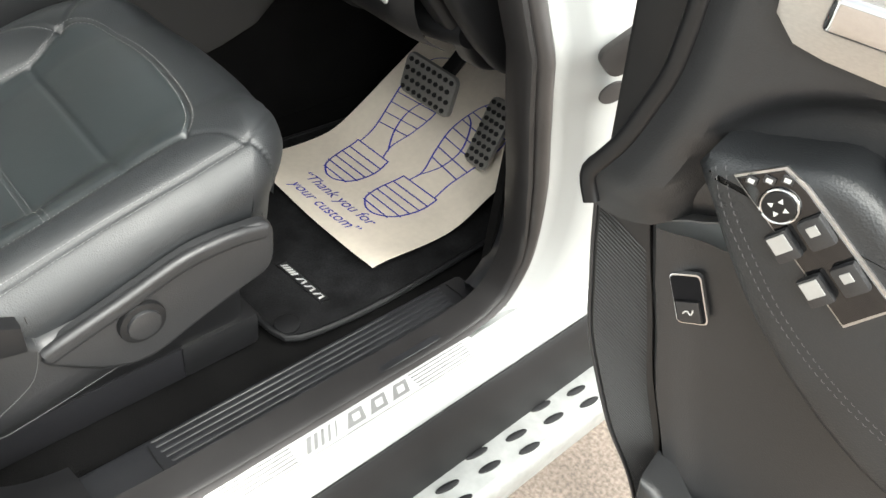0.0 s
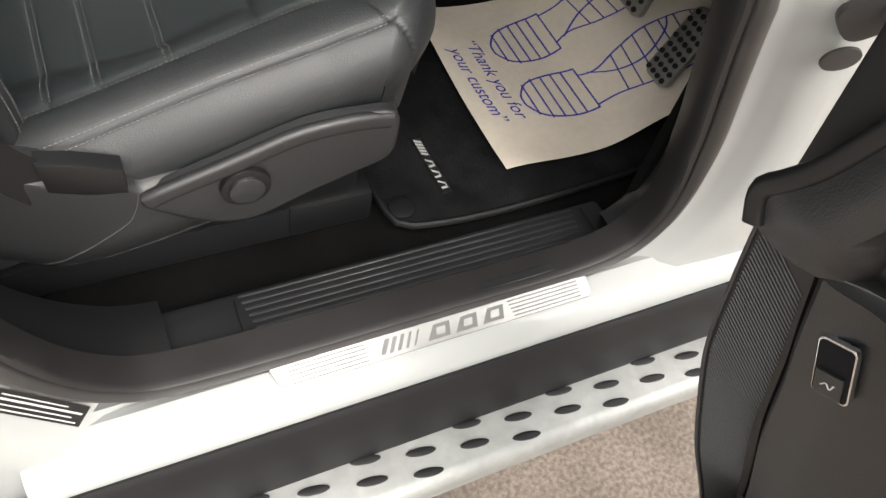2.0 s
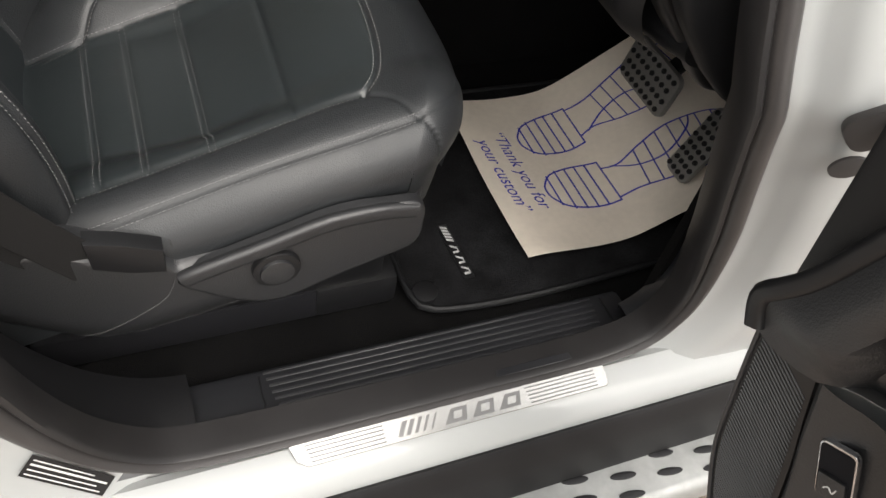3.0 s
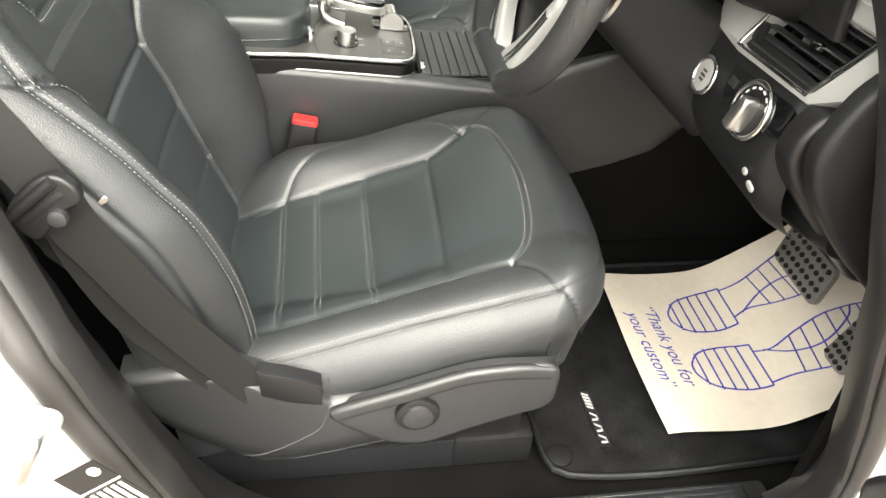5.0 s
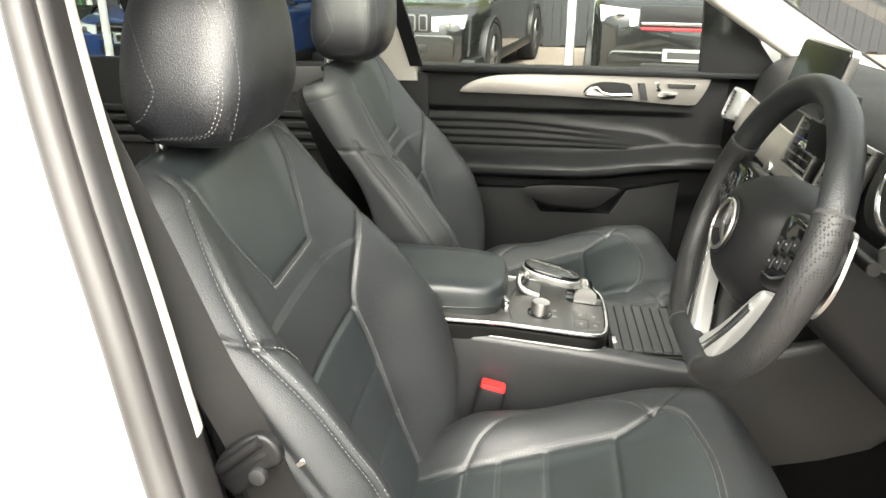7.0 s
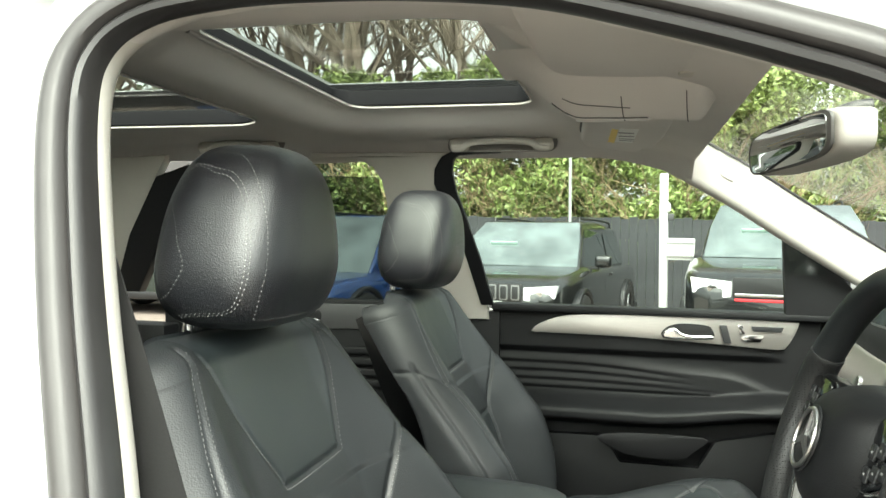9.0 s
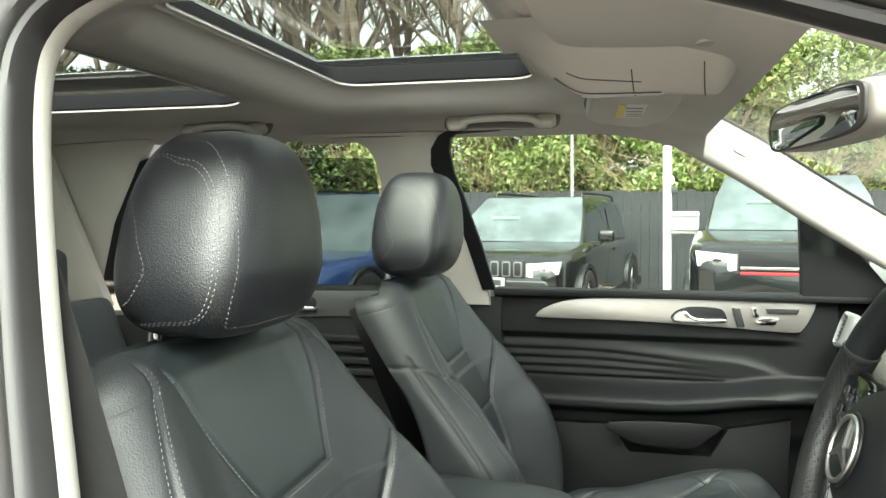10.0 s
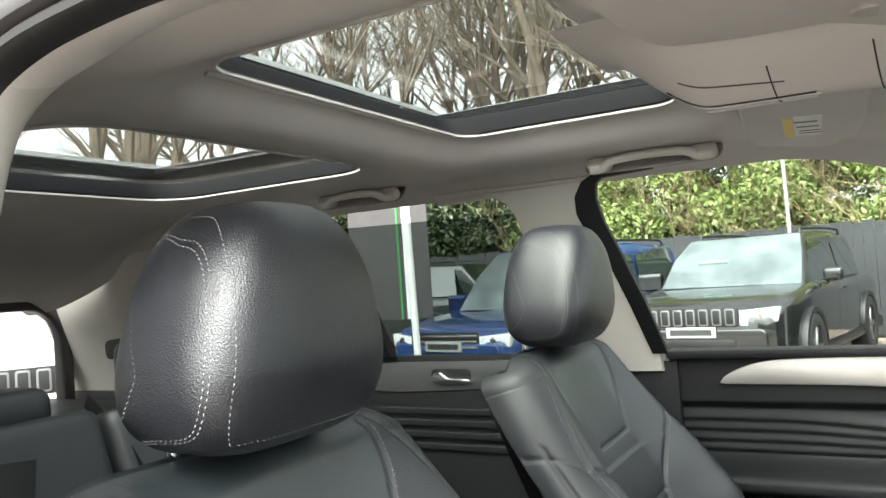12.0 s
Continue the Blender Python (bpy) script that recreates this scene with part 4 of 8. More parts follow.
for k in range(5):
    part_of("print_line", moved(slab([(0.036, 0.005 + 0.008 * k), (0.070, 0.005 + 0.008 * k), (0.070, 0.009 + 0.008 * k), (0.036, 0.009 + 0.008 * k)], 0.0014), lm2), LABEL_WHITE, lab, smooth=False)
part_of("divider", moved(slab([(0.030, 0.0), (0.032, 0.0), (0.032, 0.045), (0.030, 0.045)], 0.0014), lm2), LABEL_WHITE, lab, smooth=False)
part_of("print_mark", moved(disc(0.006, 0.0014, 18), lm2 @ Matrix.Translation((0.012, 0.034, 0))), LABEL_WHITE, lab)

# ---- cabin floor and mats ----
def sheet(fn, us, vs, mat, name, parent, label=""):
    U, V = np.meshgrid(us, vs, indexing="ij")
    return part_of(name, grid(fn(U, V)), mat, parent, label)


def floor_fn(U, V):
    z = 0.468 + 0.30 * sstep(1.0, 1.35, U) + 0.0 * V
    return np.stack([U, V, z], -1)


tagged(part("floor", grid(floor_fn(*np.meshgrid(np.linspace(-1.6, 1.45, 60), np.linspace(0.09, 1.70, 8), indexing="ij"))), CARPET, None), "black carpeted car floor", "floor", kind="structure")

tagged(part("wall_front", box((1.36, 0.02, 0.30), (1.40, 1.72, 1.12), 0.01), CARPET, None), "black carpeted bulkhead ahead of the pedals", "wall", kind="structure")
tagged(part("wall_far", box((0.66, 1.665, 0.30), (1.40, 1.70, 1.19), 0.01), CARPET, None), "black carpeted footwell side wall", "wall", kind="structure")
mat_thing = thing("floor_mat", "black velour car floor mat with bound edge", "floor mat", at=(0.7, 0.4, 0.48))
mo = curve_through([(0.442, 0.60), (0.438, 0.30), (0.446, 0.215), (0.475, 0.192), (0.60, 0.182), (0.80, 0.190), (0.90, 0.20), (1.0, 0.23), (1.02, 0.40), (1.02, 0.62), (0.80, 0.65), (0.48, 0.64)], 80, True)
part_of("velour", moved(slab(mo, 0.012, 0.004), Matrix.Translation((0, 0, 0.476))), MAT_VELOUR, mat_thing)
c = np.c_[mo, np.full(len(mo), 0.486)]
part_of("edge_binding", sweep(c, circle(0.0055, 8), closed=True), PLASTIC, mat_thing, "black bound mat edge")
part_of("mat_fastener", moved(disc(0.019, 0.006, 28, 0.002), Matrix.Translation((0.464, 0.224, 0.487))), PLASTIC_HARD, mat_thing, "round black mat fastener")
badge = part_of("badge", moved(box((-0.055, -0.0085, 0.0), (0.055, 0.0085, 0.002), 0), axes((0.536, 0.288, 0.488), (0.06, -1, 0), (1, 0.06, 0))), LABEL_BLACK, mat_thing, "black and silver woven badge", False)
bmx = axes((0.536, 0.288, 0.4905), (0.06, -1, 0), (1, 0.06, 0))
for k in range(5):
    part("emblem_bar", moved(slab([(-0.052 + 0.0065 * k, -0.005), (-0.048 + 0.0065 * k, -0.005), (-0.043 + 0.0065 * k, 0.005), (-0.047 + 0.0065 * k, 0.005)], 0.0006), bmx), BADGE_SHINE, badge, smooth=False)
for k in range(3):
    x0 = -0.012 + 0.0215 * k
    for q in ([(x0, -0.005), (x0 + 0.0035, -0.005), (x0 + 0.0105, 0.005), (x0 + 0.007, 0.005)], [(x0 + 0.008, 0.0035), (x0 + 0.016, 0.0035), (x0 + 0.016, 0.005), (x0 + 0.008, 0.005)], [(x0 + 0.0135, -0.005), (x0 + 0.017, -0.005), (x0 + 0.017, 0.005), (x0 + 0.0135, 0.005)]):
        part("emblem_stroke", moved(slab(q, 0.0006), bmx), BADGE_SHINE, badge, smooth=False)

# ---- protective paper with printed shoe soles ----
PAPER_LEN, PAPER_WID = 0.52, 0.375
paper = thing("paper_mat", "cream protective paper mat printed with blue shoe soles and thanks", "paper mat", at=(0.64, 0.42, 0.50))


def paper_point(a, b):
    """a along the car from the edge nearest the seat, b across from the door side, in metres; it climbs the toe board."""
    a, b = np.asarray(a, float), np.asarray(b, float)
    bend = 0.200
    soft = 0.5 * (a - bend + np.sqrt((a - bend) ** 2 + 0.0012))
    x = 0.634 + a - soft * 0.145
    y = 0.235 + b * (1 + 0.06 * a) + 0.02 * a * a
    z = 0.496 + soft * 0.52 + 0.004 * np.sin(a * 11 + b * 7) + 0.008 * np.exp(-(a / 0.06) ** 2) * np.cos(b * 9) ** 2
    z = z + 0.006 * np.exp(-(b / 0.03) ** 2) * np.sin(a * 14 + 1) ** 2
    return np.stack([x, y, z], -1)


us, vs = np.linspace(0, PAPER_LEN, 50), np.linspace(0, PAPER_WID, 40)
U, V = np.meshgrid(us, vs, indexing="ij")
bm = grid(paper_point(U, V))
bmesh.ops.solidify(bm, geom=bm.faces[:], thickness=0.0006)
part_of("sheet", bm, PAPER, paper)


def on_paper(line, w=0.0022):
    """An ink line on the paper."""
    w *= 1.3
    c = curve_through(line, max(16, len(line) * 8))
    p = paper_point(c[:, 0], c[:, 1]) + np.array([0, 0, 0.0012])
    t = np.gradient(p, axis=0)
    t /= np.linalg.norm(t, axis=1)[:, None]
    s = np.cross(t, [0, 0, 1.0])
    s /= np.linalg.norm(s, axis=1)[:, None]
    return grid(np.stack([p - s * w / 2, p + s * w / 2]))


def sole(a0, b0, k, lean):
    """One printed shoe sole: striped heel, waist with a crossing arc, striped ball. lean turns it across the sheet."""
    out = []

    def at(q):
        return [(a0 + u, b0 + v + lean * u) for u, v in q]
    heel = [(0.118, -0.046), (0.07, -0.048), (0.025, -0.038), (0.004, -0.016), (0.0, 0.0), (0.004, 0.016), (0.025, 0.038), (0.07, 0.048), (0.118, 0.046)]
    out.append(on_paper(at(heel), 0.0026))
    for u in (0.094, 0.118):
        out.append(on_paper(at([(u, -0.047), (u, 0.0), (u, 0.047)]), 0.0026))
    for u in (0.014, 0.034, 0.054, 0.074):
        hw = 0.048 * math.sqrt(max(0.1, 1 - ((0.05 - min(u, 0.05)) / 0.052) ** 2))
        out.append(on_paper(at([(u, -hw), (u, 0), (u, hw)]), 0.0024))
    low = [(0.118, -0.040 * k), (0.16, -0.037 * k), (0.22, -0.046 * k), (0.28, -0.052 * k), (0.34, -0.034 * k), (0.365, 0.0)]
    top = [(0.118, 0.030 * k), (0.15, 0.026 * k), (0.20, 0.044 * k), (0.26, 0.056 * k), (0.33, 0.040 * k), (0.365, 0.0)]
    out += [on_paper(at(low), 0.0024), on_paper(at(top), 0.0024)]
    out.append(on_paper(at([(0.135, 0.028 * k), (0.18, 0.006 * k), (0.23, 0.004 * k), (0.28, 0.030 * k), (0.295, 0.052 * k)]), 0.0024))
    lc, tc = curve_through(low, 80), curve_through(top, 80)
    for j in range(7):
        u = 0.175 + 0.024 * j
        l, r = np.interp(u, lc[:, 0], lc[:, 1]), np.interp(u + 0.010, tc[:, 0], tc[:, 1])
        out.append(on_paper(at([(u, l), (u + 0.005, (l + r) / 2), (u + 0.010, r)]), 0.0024))
    return joined(*out)


part_of("printed_sole", sole(0.095, 0.128, 1, -0.06), INK, paper, "blue printed shoe sole", False)["kind"] = "stuff"
part_of("printed_sole", sole(0.100, 0.252, -1, 0.10), INK, paper, "blue printed shoe sole", False)["kind"] = "stuff"
for body, a, b in (("\u201cThank you for", 0.062, 0.190), ("your custom\u201d", 0.026, 0.182)):
    bm = text_mesh(body, 0.0335, 0.0, 0.25, "CENTER")
    for v in bm.verts:
        q = paper_point(a + v.co.y * 0.95 + v.co.x * 0.05, b - v.co.x * 0.92)
        v.co = Vector(q) + Vector((0, 0, 0.0014))
    part_of("printed_line", bm, INK, paper, "blue printed words", False)

# ---- pedals ----
def pedal(name, centre, w, h, tilt, cols, rows, label):
    t = thing(name, label, "pedal", "pedals", at=centre)
    m = axes(centre, (0, -1, 0), (math.sin(radians(tilt)), 0, math.cos(radians(tilt))))
    part_of("pad", moved(slab(rounded(w, h, 0.014), 0.010, 0.004), m), PEDAL_STEEL, t, "brushed steel pedal pad")
    for i in range(cols):
        for j in range(rows):
            part_of("rubber_stud", moved(disc(0.0044, 0.004, 12, 0.0015), m @ Matrix.Translation(((i - (cols - 1) / 2) * w / cols * 0.92 + (0.25 if j % 2 else -0.25) * w / cols * 0.5, (j - (rows - 1) / 2) * h / rows * 0.95, 0.0095))), PLASTIC_HARD, t)
    return t, m


bp, m = pedal("brake_pedal", (0.880, 0.400, 0.694), 0.128, 0.074, 12, 8, 4, "steel brake pedal with black rubber studs")
part_of("pedal_arm", sweep(curve_through([(0.90, 0.40, 0.69), (0.97, 0.40, 0.76), (1.02, 0.40, 0.88)], 12), rounded(0.012, 0.03, 0.004), up=(0, 1, 0)), PLASTIC_HARD, bp)
ap, m = pedal("accelerator_pedal", (0.945, 0.298, 0.625), 0.054, 0.13, 24, 4, 8, "steel accelerator pedal with black rubber studs")

# ---- headliner and glass roof ----
FRONT, REAR = (-0.395, 0.0, 0.580, 1.240), (-1.20, -0.60, 0.555, 1.245)
CORNER = {FRONT: 0.045, REAR: 0.10}


def opening_gap(x, y, rect):
    """Distance outward from a roof opening with rounded corners; negative inside."""
    x0, x1, y0, y1 = rect
    r = CORNER[rect]
    qx = np.abs(x - (x0 + x1) / 2) - (x1 - x0) / 2 + r
    qy = np.abs(y - (y0 + y1) / 2) - (y1 - y0) / 2 + r
    return np.hypot(np.maximum(qx, 0), np.maximum(qy, 0)) + np.minimum(np.maximum(qx, qy), 0) - r


def liner_z(x, y):
    z = 1.600 + 0.0 * x
    for rect, rise in ((FRONT, 0.052), (REAR, 0.020)):
        d = np.maximum(opening_gap(x, y, rect), 0)
        reach = 0.055 + 0.030 * sstep(rect[2] + 0.03, rect[2], y)
        z = np.maximum(z, 1.600 + rise * np.exp(-(d / reach) ** 2))
    z = z - 0.055 * sstep(1.41, 1.52, y) - 0.055 * sstep(0.33, 0.17, y)
    z = z - 0.16 * sstep(0.10, 0.72, x) - 0.20 * sstep(-1.26, -2.15, x)
    z = z - 0.012 * np.exp(-((x - 0.15) / 0.12) ** 2) * np.exp(-((y - 0.78) / 0.30) ** 4)
    return z


xs, ys = np.linspace(-2.15, 0.34, 208), np.linspace(0.275, 1.48, 104)
Xg, Yg = np.meshgrid(xs, ys, indexing="ij")
mx, my = (Xg[:-1, :-1] + Xg[1:, 1:]) / 2, (Yg[:-1, :-1] + Yg[1:, 1:]) / 2
kept = np.minimum(opening_gap(mx, my, FRONT), opening_gap(mx, my, REAR)) > 0
edge = np.zeros(Xg.shape, int)
for a, b in ((0, 0), (0, 1), (1, 0), (1, 1)):
    edge[a:a + kept.shape[0], b:b + kept.shape[1]] += np.where(kept, 1, 10)
edge = (edge > 10) & (edge % 10 > 0)
for rect in (FRONT, REAR):
    for _ in range(2):
        g = opening_gap(Xg, Yg, rect)
        gx = (opening_gap(Xg + 1e-4, Yg, rect) - g) / 1e-4
        gy = (opening_gap(Xg, Yg + 1e-4, rect) - g) / 1e-4
        near = edge & (np.abs(g) < 0.03)
        Xg, Yg = np.where(near, Xg - gx * g, Xg), np.where(near, Yg - gy * g, Yg)
nv = len(ys)
quads = [(i * nv + j, i * nv + j + 1, (i + 1) * nv + j + 1, (i + 1) * nv + j) for i, j in zip(*np.nonzero(kept))]
tagged(part("ceiling", pydata(np.stack([Xg, Yg, liner_z(Xg, Yg)], -1).reshape(-1, 3).tolist(), [tuple(int(k) for k in q) for q in quads]), HEADLINER, None), "beige-grey cloth car headliner with two roof openings", "ceiling", kind="structure")

roof = thing("glass_roof", "panoramic glass roof with dark frame", "sunroof", at=(-0.5, 0.83, 1.64))
for rect, hz in ((FRONT, 1.6515), (REAR, 1.6195)):
    x0, x1, y0, y1 = rect

    def rim(grow, z, back=0.0):
        w = rounded(x1 - x0 + back + 2 * grow, y1 - y0 + 2 * grow, CORNER[rect] + grow, 10)
        return [((x0 - back + x1) / 2 + a, (y0 + y1) / 2 + b, z) for a, b in w]
    back = 0.040 if rect == FRONT else 0.0
    part_of("rim_lip", sweep(rim(0.003, hz - 0.002), rounded(0.004, 0.005, 0.0018), closed=True), HEADLINER, roof, "pale roof opening lip")
    part_of("cassette_frame", sweep(rim(0.0045, hz + 0.019, back), rounded(0.012, 0.034, 0.002), closed=True), MATT_BLACK, roof, "black roof frame")
    pane = part_of("roof_pane", box((x0 - 0.02 - back, y0 - 0.02, hz + 0.036), (x1 + 0.02, y1 + 0.02, hz + 0.041)), TINT_GLASS, roof, "tinted roof glass")
    pane.visible_shadow = False
part_of("guide_rail", sweep([(FRONT[0] - 0.014, y, 1.6490) for y in np.linspace(0.60, 1.225, 12)], circle(0.0045, 10)), HEADLINER, roof, "pale guide rail")
# outer roof skin
for x0, x1, y0, y1 in ((-1.9, -1.26, 0.38, 1.29), (-0.565, -0.47, 0.38, 1.29), (0.08, 0.40, 0.38, 1.29), (-1.9, 0.40, 0.22, 0.53), (-1.9, 0.40, 1.29, 1.47)):
    part_of("roof_skin", box((x0, y0, 1.705), (x1, y1, 1.715)), PAINT, car, "white roof skin")
    part_of("roof_frame", box((max(x0 - 0.01, -1.89), max(y0 - 0.045, 0.23), 1.690), (min(x1 + 0.01, 0.39), min(y1 + 0.045, 1.46), 1.703)), MATT_BLACK, car, "black roof frame")

# ---- far side: pillars, windows, doors ----
def far_y(z):
    return 1.665 - 0.52 * np.maximum(0, np.asarray(z) - 1.19)


def far_plate(poly, dy, depth, mat, name, parent, label="", bevel=0.004):
    """A plate on the far cabin wall, following its inward lean; poly in (x, z)."""
    bm = slab(poly, depth, bevel)
    for v in bm.verts:
        x, z, d = v.co
        v.co = Vector((x, float(far_y(z)) - dy - d, z))
    return part_of(name, bm, mat, parent, label)


far_wall = thing("pillar_trims", "cream and black pillar trims of the far cabin side", "pillar trim", at=(0, 1.6, 1.2))
far_plate([(-0.23, 1.575), (-0.247, 1.53), (-0.245, 1.48), (-0.22, 1.42), (-0.19, 1.31), (-0.162, 1.19), (-0.158, 1.150), (-0.24, 1.150), (-0.30, 1.17), (-0.402, 1.19), (-0.405, 1.46), (-0.411, 1.51), (-0.426, 1.54), (-0.455, 1.556), (-0.59, 1.552), (-0.59, 1.575)], -0.01, 0.03, CREAM, "centre_pillar", far_wall, "cream centre pillar trim", 0.01)
far_plate([(-0.10, 1.580), (-0.215, 1.577), (-0.245, 1.563), (-0.266, 1.535), (-0.271, 1.50), (-0.262, 1.47), (-0.235, 1.42), (-0.205, 1.31), (-0.177, 1.19), (-0.143, 1.19), (-0.168, 1.31), (-0.198, 1.42), (-0.216, 1.48), (-0.222, 1.53), (-0.216, 1.556), (-0.203, 1.566), (-0.10, 1.571)], 0.012, 0.016, PLASTIC, "window_frame", far_wall, "black rounded window frame edge", 0.003)
part_of("pillar_foot", side_plate([(-0.13, 1.172), (-0.13, 0.50), (-0.34, 0.50), (-0.34, 1.172)], 1.680, 0.02, 0.004), PLASTIC, far_wall, "black lower pillar trim")
# windscreen pillar, far side
a_line = curve_through([(0.16, 1.462, 1.638), (0.24, 1.480, 1.606), (0.33, 1.503, 1.560), (0.45, 1.533, 1.494), (0.56, 1.561, 1.425), (0.69, 1.593, 1.346), (0.82, 1.625, 1.270), (1.02, 1.672, 1.16)], 40)
part_of("front_pillar", sweep(a_line, rounded(0.04, 0.100, 0.018)), CREAM, far_wall, "cream windscreen pillar trim")
part_of("airbag_mark", moved(slab(rounded(0.034, 0.014, 0.005), 0.0015, 0.0005), axes((0.42, 1.503, 1.520), (0.8, 0.15, -0.45), (0.45, 0, 0.8))), HEADLINER, far_wall)
part_of("pillar_gasket", sweep([(p[0] + 0.022, p[1] - 0.012, p[2] + 0.047) for p in a_line[8:]], circle(0.0035, 8)), RUBBER_DARK, far_wall, "thin black glass gasket")
a_near = curve_through([(0.34, 0.315, 1.535), (0.55, 0.275, 1.44), (0.75, 0.215, 1.31), (0.95, 0.15, 1.17)], 30)
part_of("front_pillar", sweep(a_near, rounded(0.06, 0.06, 0.02), up=(0.2, 0.75, 0.5)), CREAM, far_wall, "cream windscreen pillar trim")

far_door = thing("passenger_door", "closed front passenger door with black trim and aluminium inlay", "car door", "car doors", at=(0.2, 1.68, 0.8))


def far_panel(x, z):
    """Inner skin of the far door: belt, pleated field, armrest ledge and pocket."""
    y = 1.672 + 0.0 * x
    y = y - 0.020 * np.exp(-((z - 1.188) / 0.010) ** 2)
    field = sstep(1.085, 1.065, z) * sstep(0.955, 0.975, z)
    y = y + 0.018 * field * sstep(0.60, 0.50, x)
    rib = 0
    for k in range(4):
        zc = 1.046 - 0.022 * k - (0.030 - 0.010 * k) * sstep(0.05, 0.52, x) - 0.030 * sstep(0.42, 0.60, x) * (1 - 0.2 * k)
        up_ = (z - zc) / 0.017
        rib = rib + np.where(up_ > 0, np.exp(-(up_ * 1.1) ** 2), np.exp(-(up_ * 3.2) ** 2)) * sstep(0.60, 0.46, x)
    y = y - 0.0065 * np.minimum(rib, 1.15)
    arm_z = 0.925 + 0.035 * sstep(0.25, 0.6, x)
    y = y - 0.075 * np.exp(-((z - arm_z) / 0.026) ** 4)
    y = y + 0.03 * sstep(0.86, 0.80, z)
    return y


xs, zs = np.linspace(-0.15, 0.72, 90), np.r_[np.linspace(0.50, 0.86, 20, endpoint=False), np.linspace(0.86, 1.195, 130)]
Xg, Zg = np.meshgrid(xs, zs, indexing="ij")
part_of("door_skin", grid(np.stack([Xg, far_panel(Xg, Zg), Zg], -1)), PLASTIC, far_door, "black soft-touch door panel")
part_of("belt_ledge", box((-0.15, 1.640, 1.178), (0.74, 1.70, 1.196), 0.006), PLASTIC, far_door)
inlay = curve_through([(-0.045, 1.124), (-0.018, 1.148), (0.04, 1.168), (0.12, 1.175), (0.30, 1.177), (0.50, 1.176), (0.600, 1.174), (0.610, 1.168), (0.600, 1.140), (0.585, 1.115), (0.560, 1.104), (0.40, 1.112), (0.20, 1.120), (0.0, 1.122)], 90, True)
ya = 1.668
inl = part_of("inlay", side_plate(inlay, ya, 0.010, 0.003), BRUSHED, far_door, "brushed aluminium door inlay")
hole = curve_through([(0.285, 1.130), (0.30, 1.150), (0.335, 1.160), (0.39, 1.158), (0.408, 1.150), (0.412, 1.124), (0.36, 1.122), (0.31, 1.122)], 40, True)
part("handle_recess", side_plate(hole, ya - 0.0095, 0.0015, 0.0005), PLASTIC_HARD, inl, "black handle recess")
pull = curve_through([(0.287, 1.128), (0.30, 1.146), (0.32, 1.150), (0.335, 1.138), (0.36, 1.133), (0.408, 1.134), (0.408, 1.124), (0.35, 1.121), (0.30, 1.122)], 40, True)
part("door_pull", side_plate(pull, ya - 0.010, 0.016, 0.005, 3), CHROME, inl, "satin chrome door pull")
for poly, mt, nm in (([(0.425, 1.160), (0.443, 1.160), (0.455, 1.115), (0.437, 1.115)], GREY_PLASTIC, "memory_buttons"), ([(0.468, 1.162), (0.480, 1.162), (0.486, 1.140), (0.474, 1.138)], CHROME, "seat_switch"),
                     ([(0.478, 1.128), (0.486, 1.137), (0.530, 1.137), (0.522, 1.122), (0.49, 1.120)], CHROME, "seat_switch"), ([(0.50, 1.160), (0.575, 1.160), (0.570, 1.148), (0.505, 1.148)], GREY_PLASTIC, "seat_switch")):
    part(nm, side_plate(poly, ya - 0.0095, 0.006, 0.002), mt, inl)
pocket = curve_through([(0.13, 0.870), (0.17, 0.845), (0.22, 0.828), (0.33, 0.826), (0.37, 0.850), (0.40, 0.880), (0.35, 0.886), (0.20, 0.884)], 40, True)
part_of("grip_pocket", side_plate(pocket, 1.615, 0.004, 0.002), PLASTIC_HARD, far_door, "black grip pocket")
part_of("door_lower", side_plate([(-0.15, 0.86), (0.15, 0.865), (0.19, 0.80), (0.38, 0.80), (0.42, 0.87), (0.56, 0.90), (0.55, 0.60), (-0.15, 0.55)], 1.665, 0.02, 0.006), PLASTIC, far_door, "dark grey lower door panel")
# mirror sail
part_of("sail_panel", side_plate([(0.575, 1.19), (0.565, 1.40), (0.62, 1.36), (0.70, 1.29), (0.78, 1.19)], 1.66, 0.02, 0.006), PLASTIC, far_door, "black sail panel")
win = far_plate([(-0.24, 1.57), (-0.16, 1.19), (0.74, 1.19), (0.62, 1.36), (0.45, 1.47), (0.30, 1.535), (0.15, 1.56)], -0.03, 0.004, GLASS, "window_pane", far_door, "clear side window", 0)
win.visible_shadow = False

rear_door = thing("rear_passenger_door", "closed rear passenger door with black trim and grey inlay", "car door", "car doors", at=(-0.75, 1.68, 0.8))
part_of("door_skin", box((-1.15, 1.675, 0.55), (-0.19, 1.70, 1.19), 0.01), PLASTIC, rear_door, "black rear door panel")
ri = part_of("inlay", side_plate(curve_through([(-0.98, 1.165), (-0.60, 1.175), (-0.25, 1.175), (-0.25, 1.12), (-0.60, 1.105), (-0.95, 1.10)], 50, True), 1.676, 0.008, 0.003), DARK_INLAY, rear_door, "grey rear door inlay")
part("handle_recess", side_plate(rounded(0.12, 0.04, 0.016) + np.array([-0.70, 1.138]), 1.669, 0.0015), PLASTIC_HARD, ri)
part("door_pull", side_plate(curve_through([(-0.755, 1.130), (-0.74, 1.148), (-0.72, 1.148), (-0.70, 1.135), (-0.645, 1.132), (-0.645, 1.122), (-0.73, 1.120)], 30, True), 1.668, 0.014, 0.004), CHROME, ri, "satin chrome door pull")
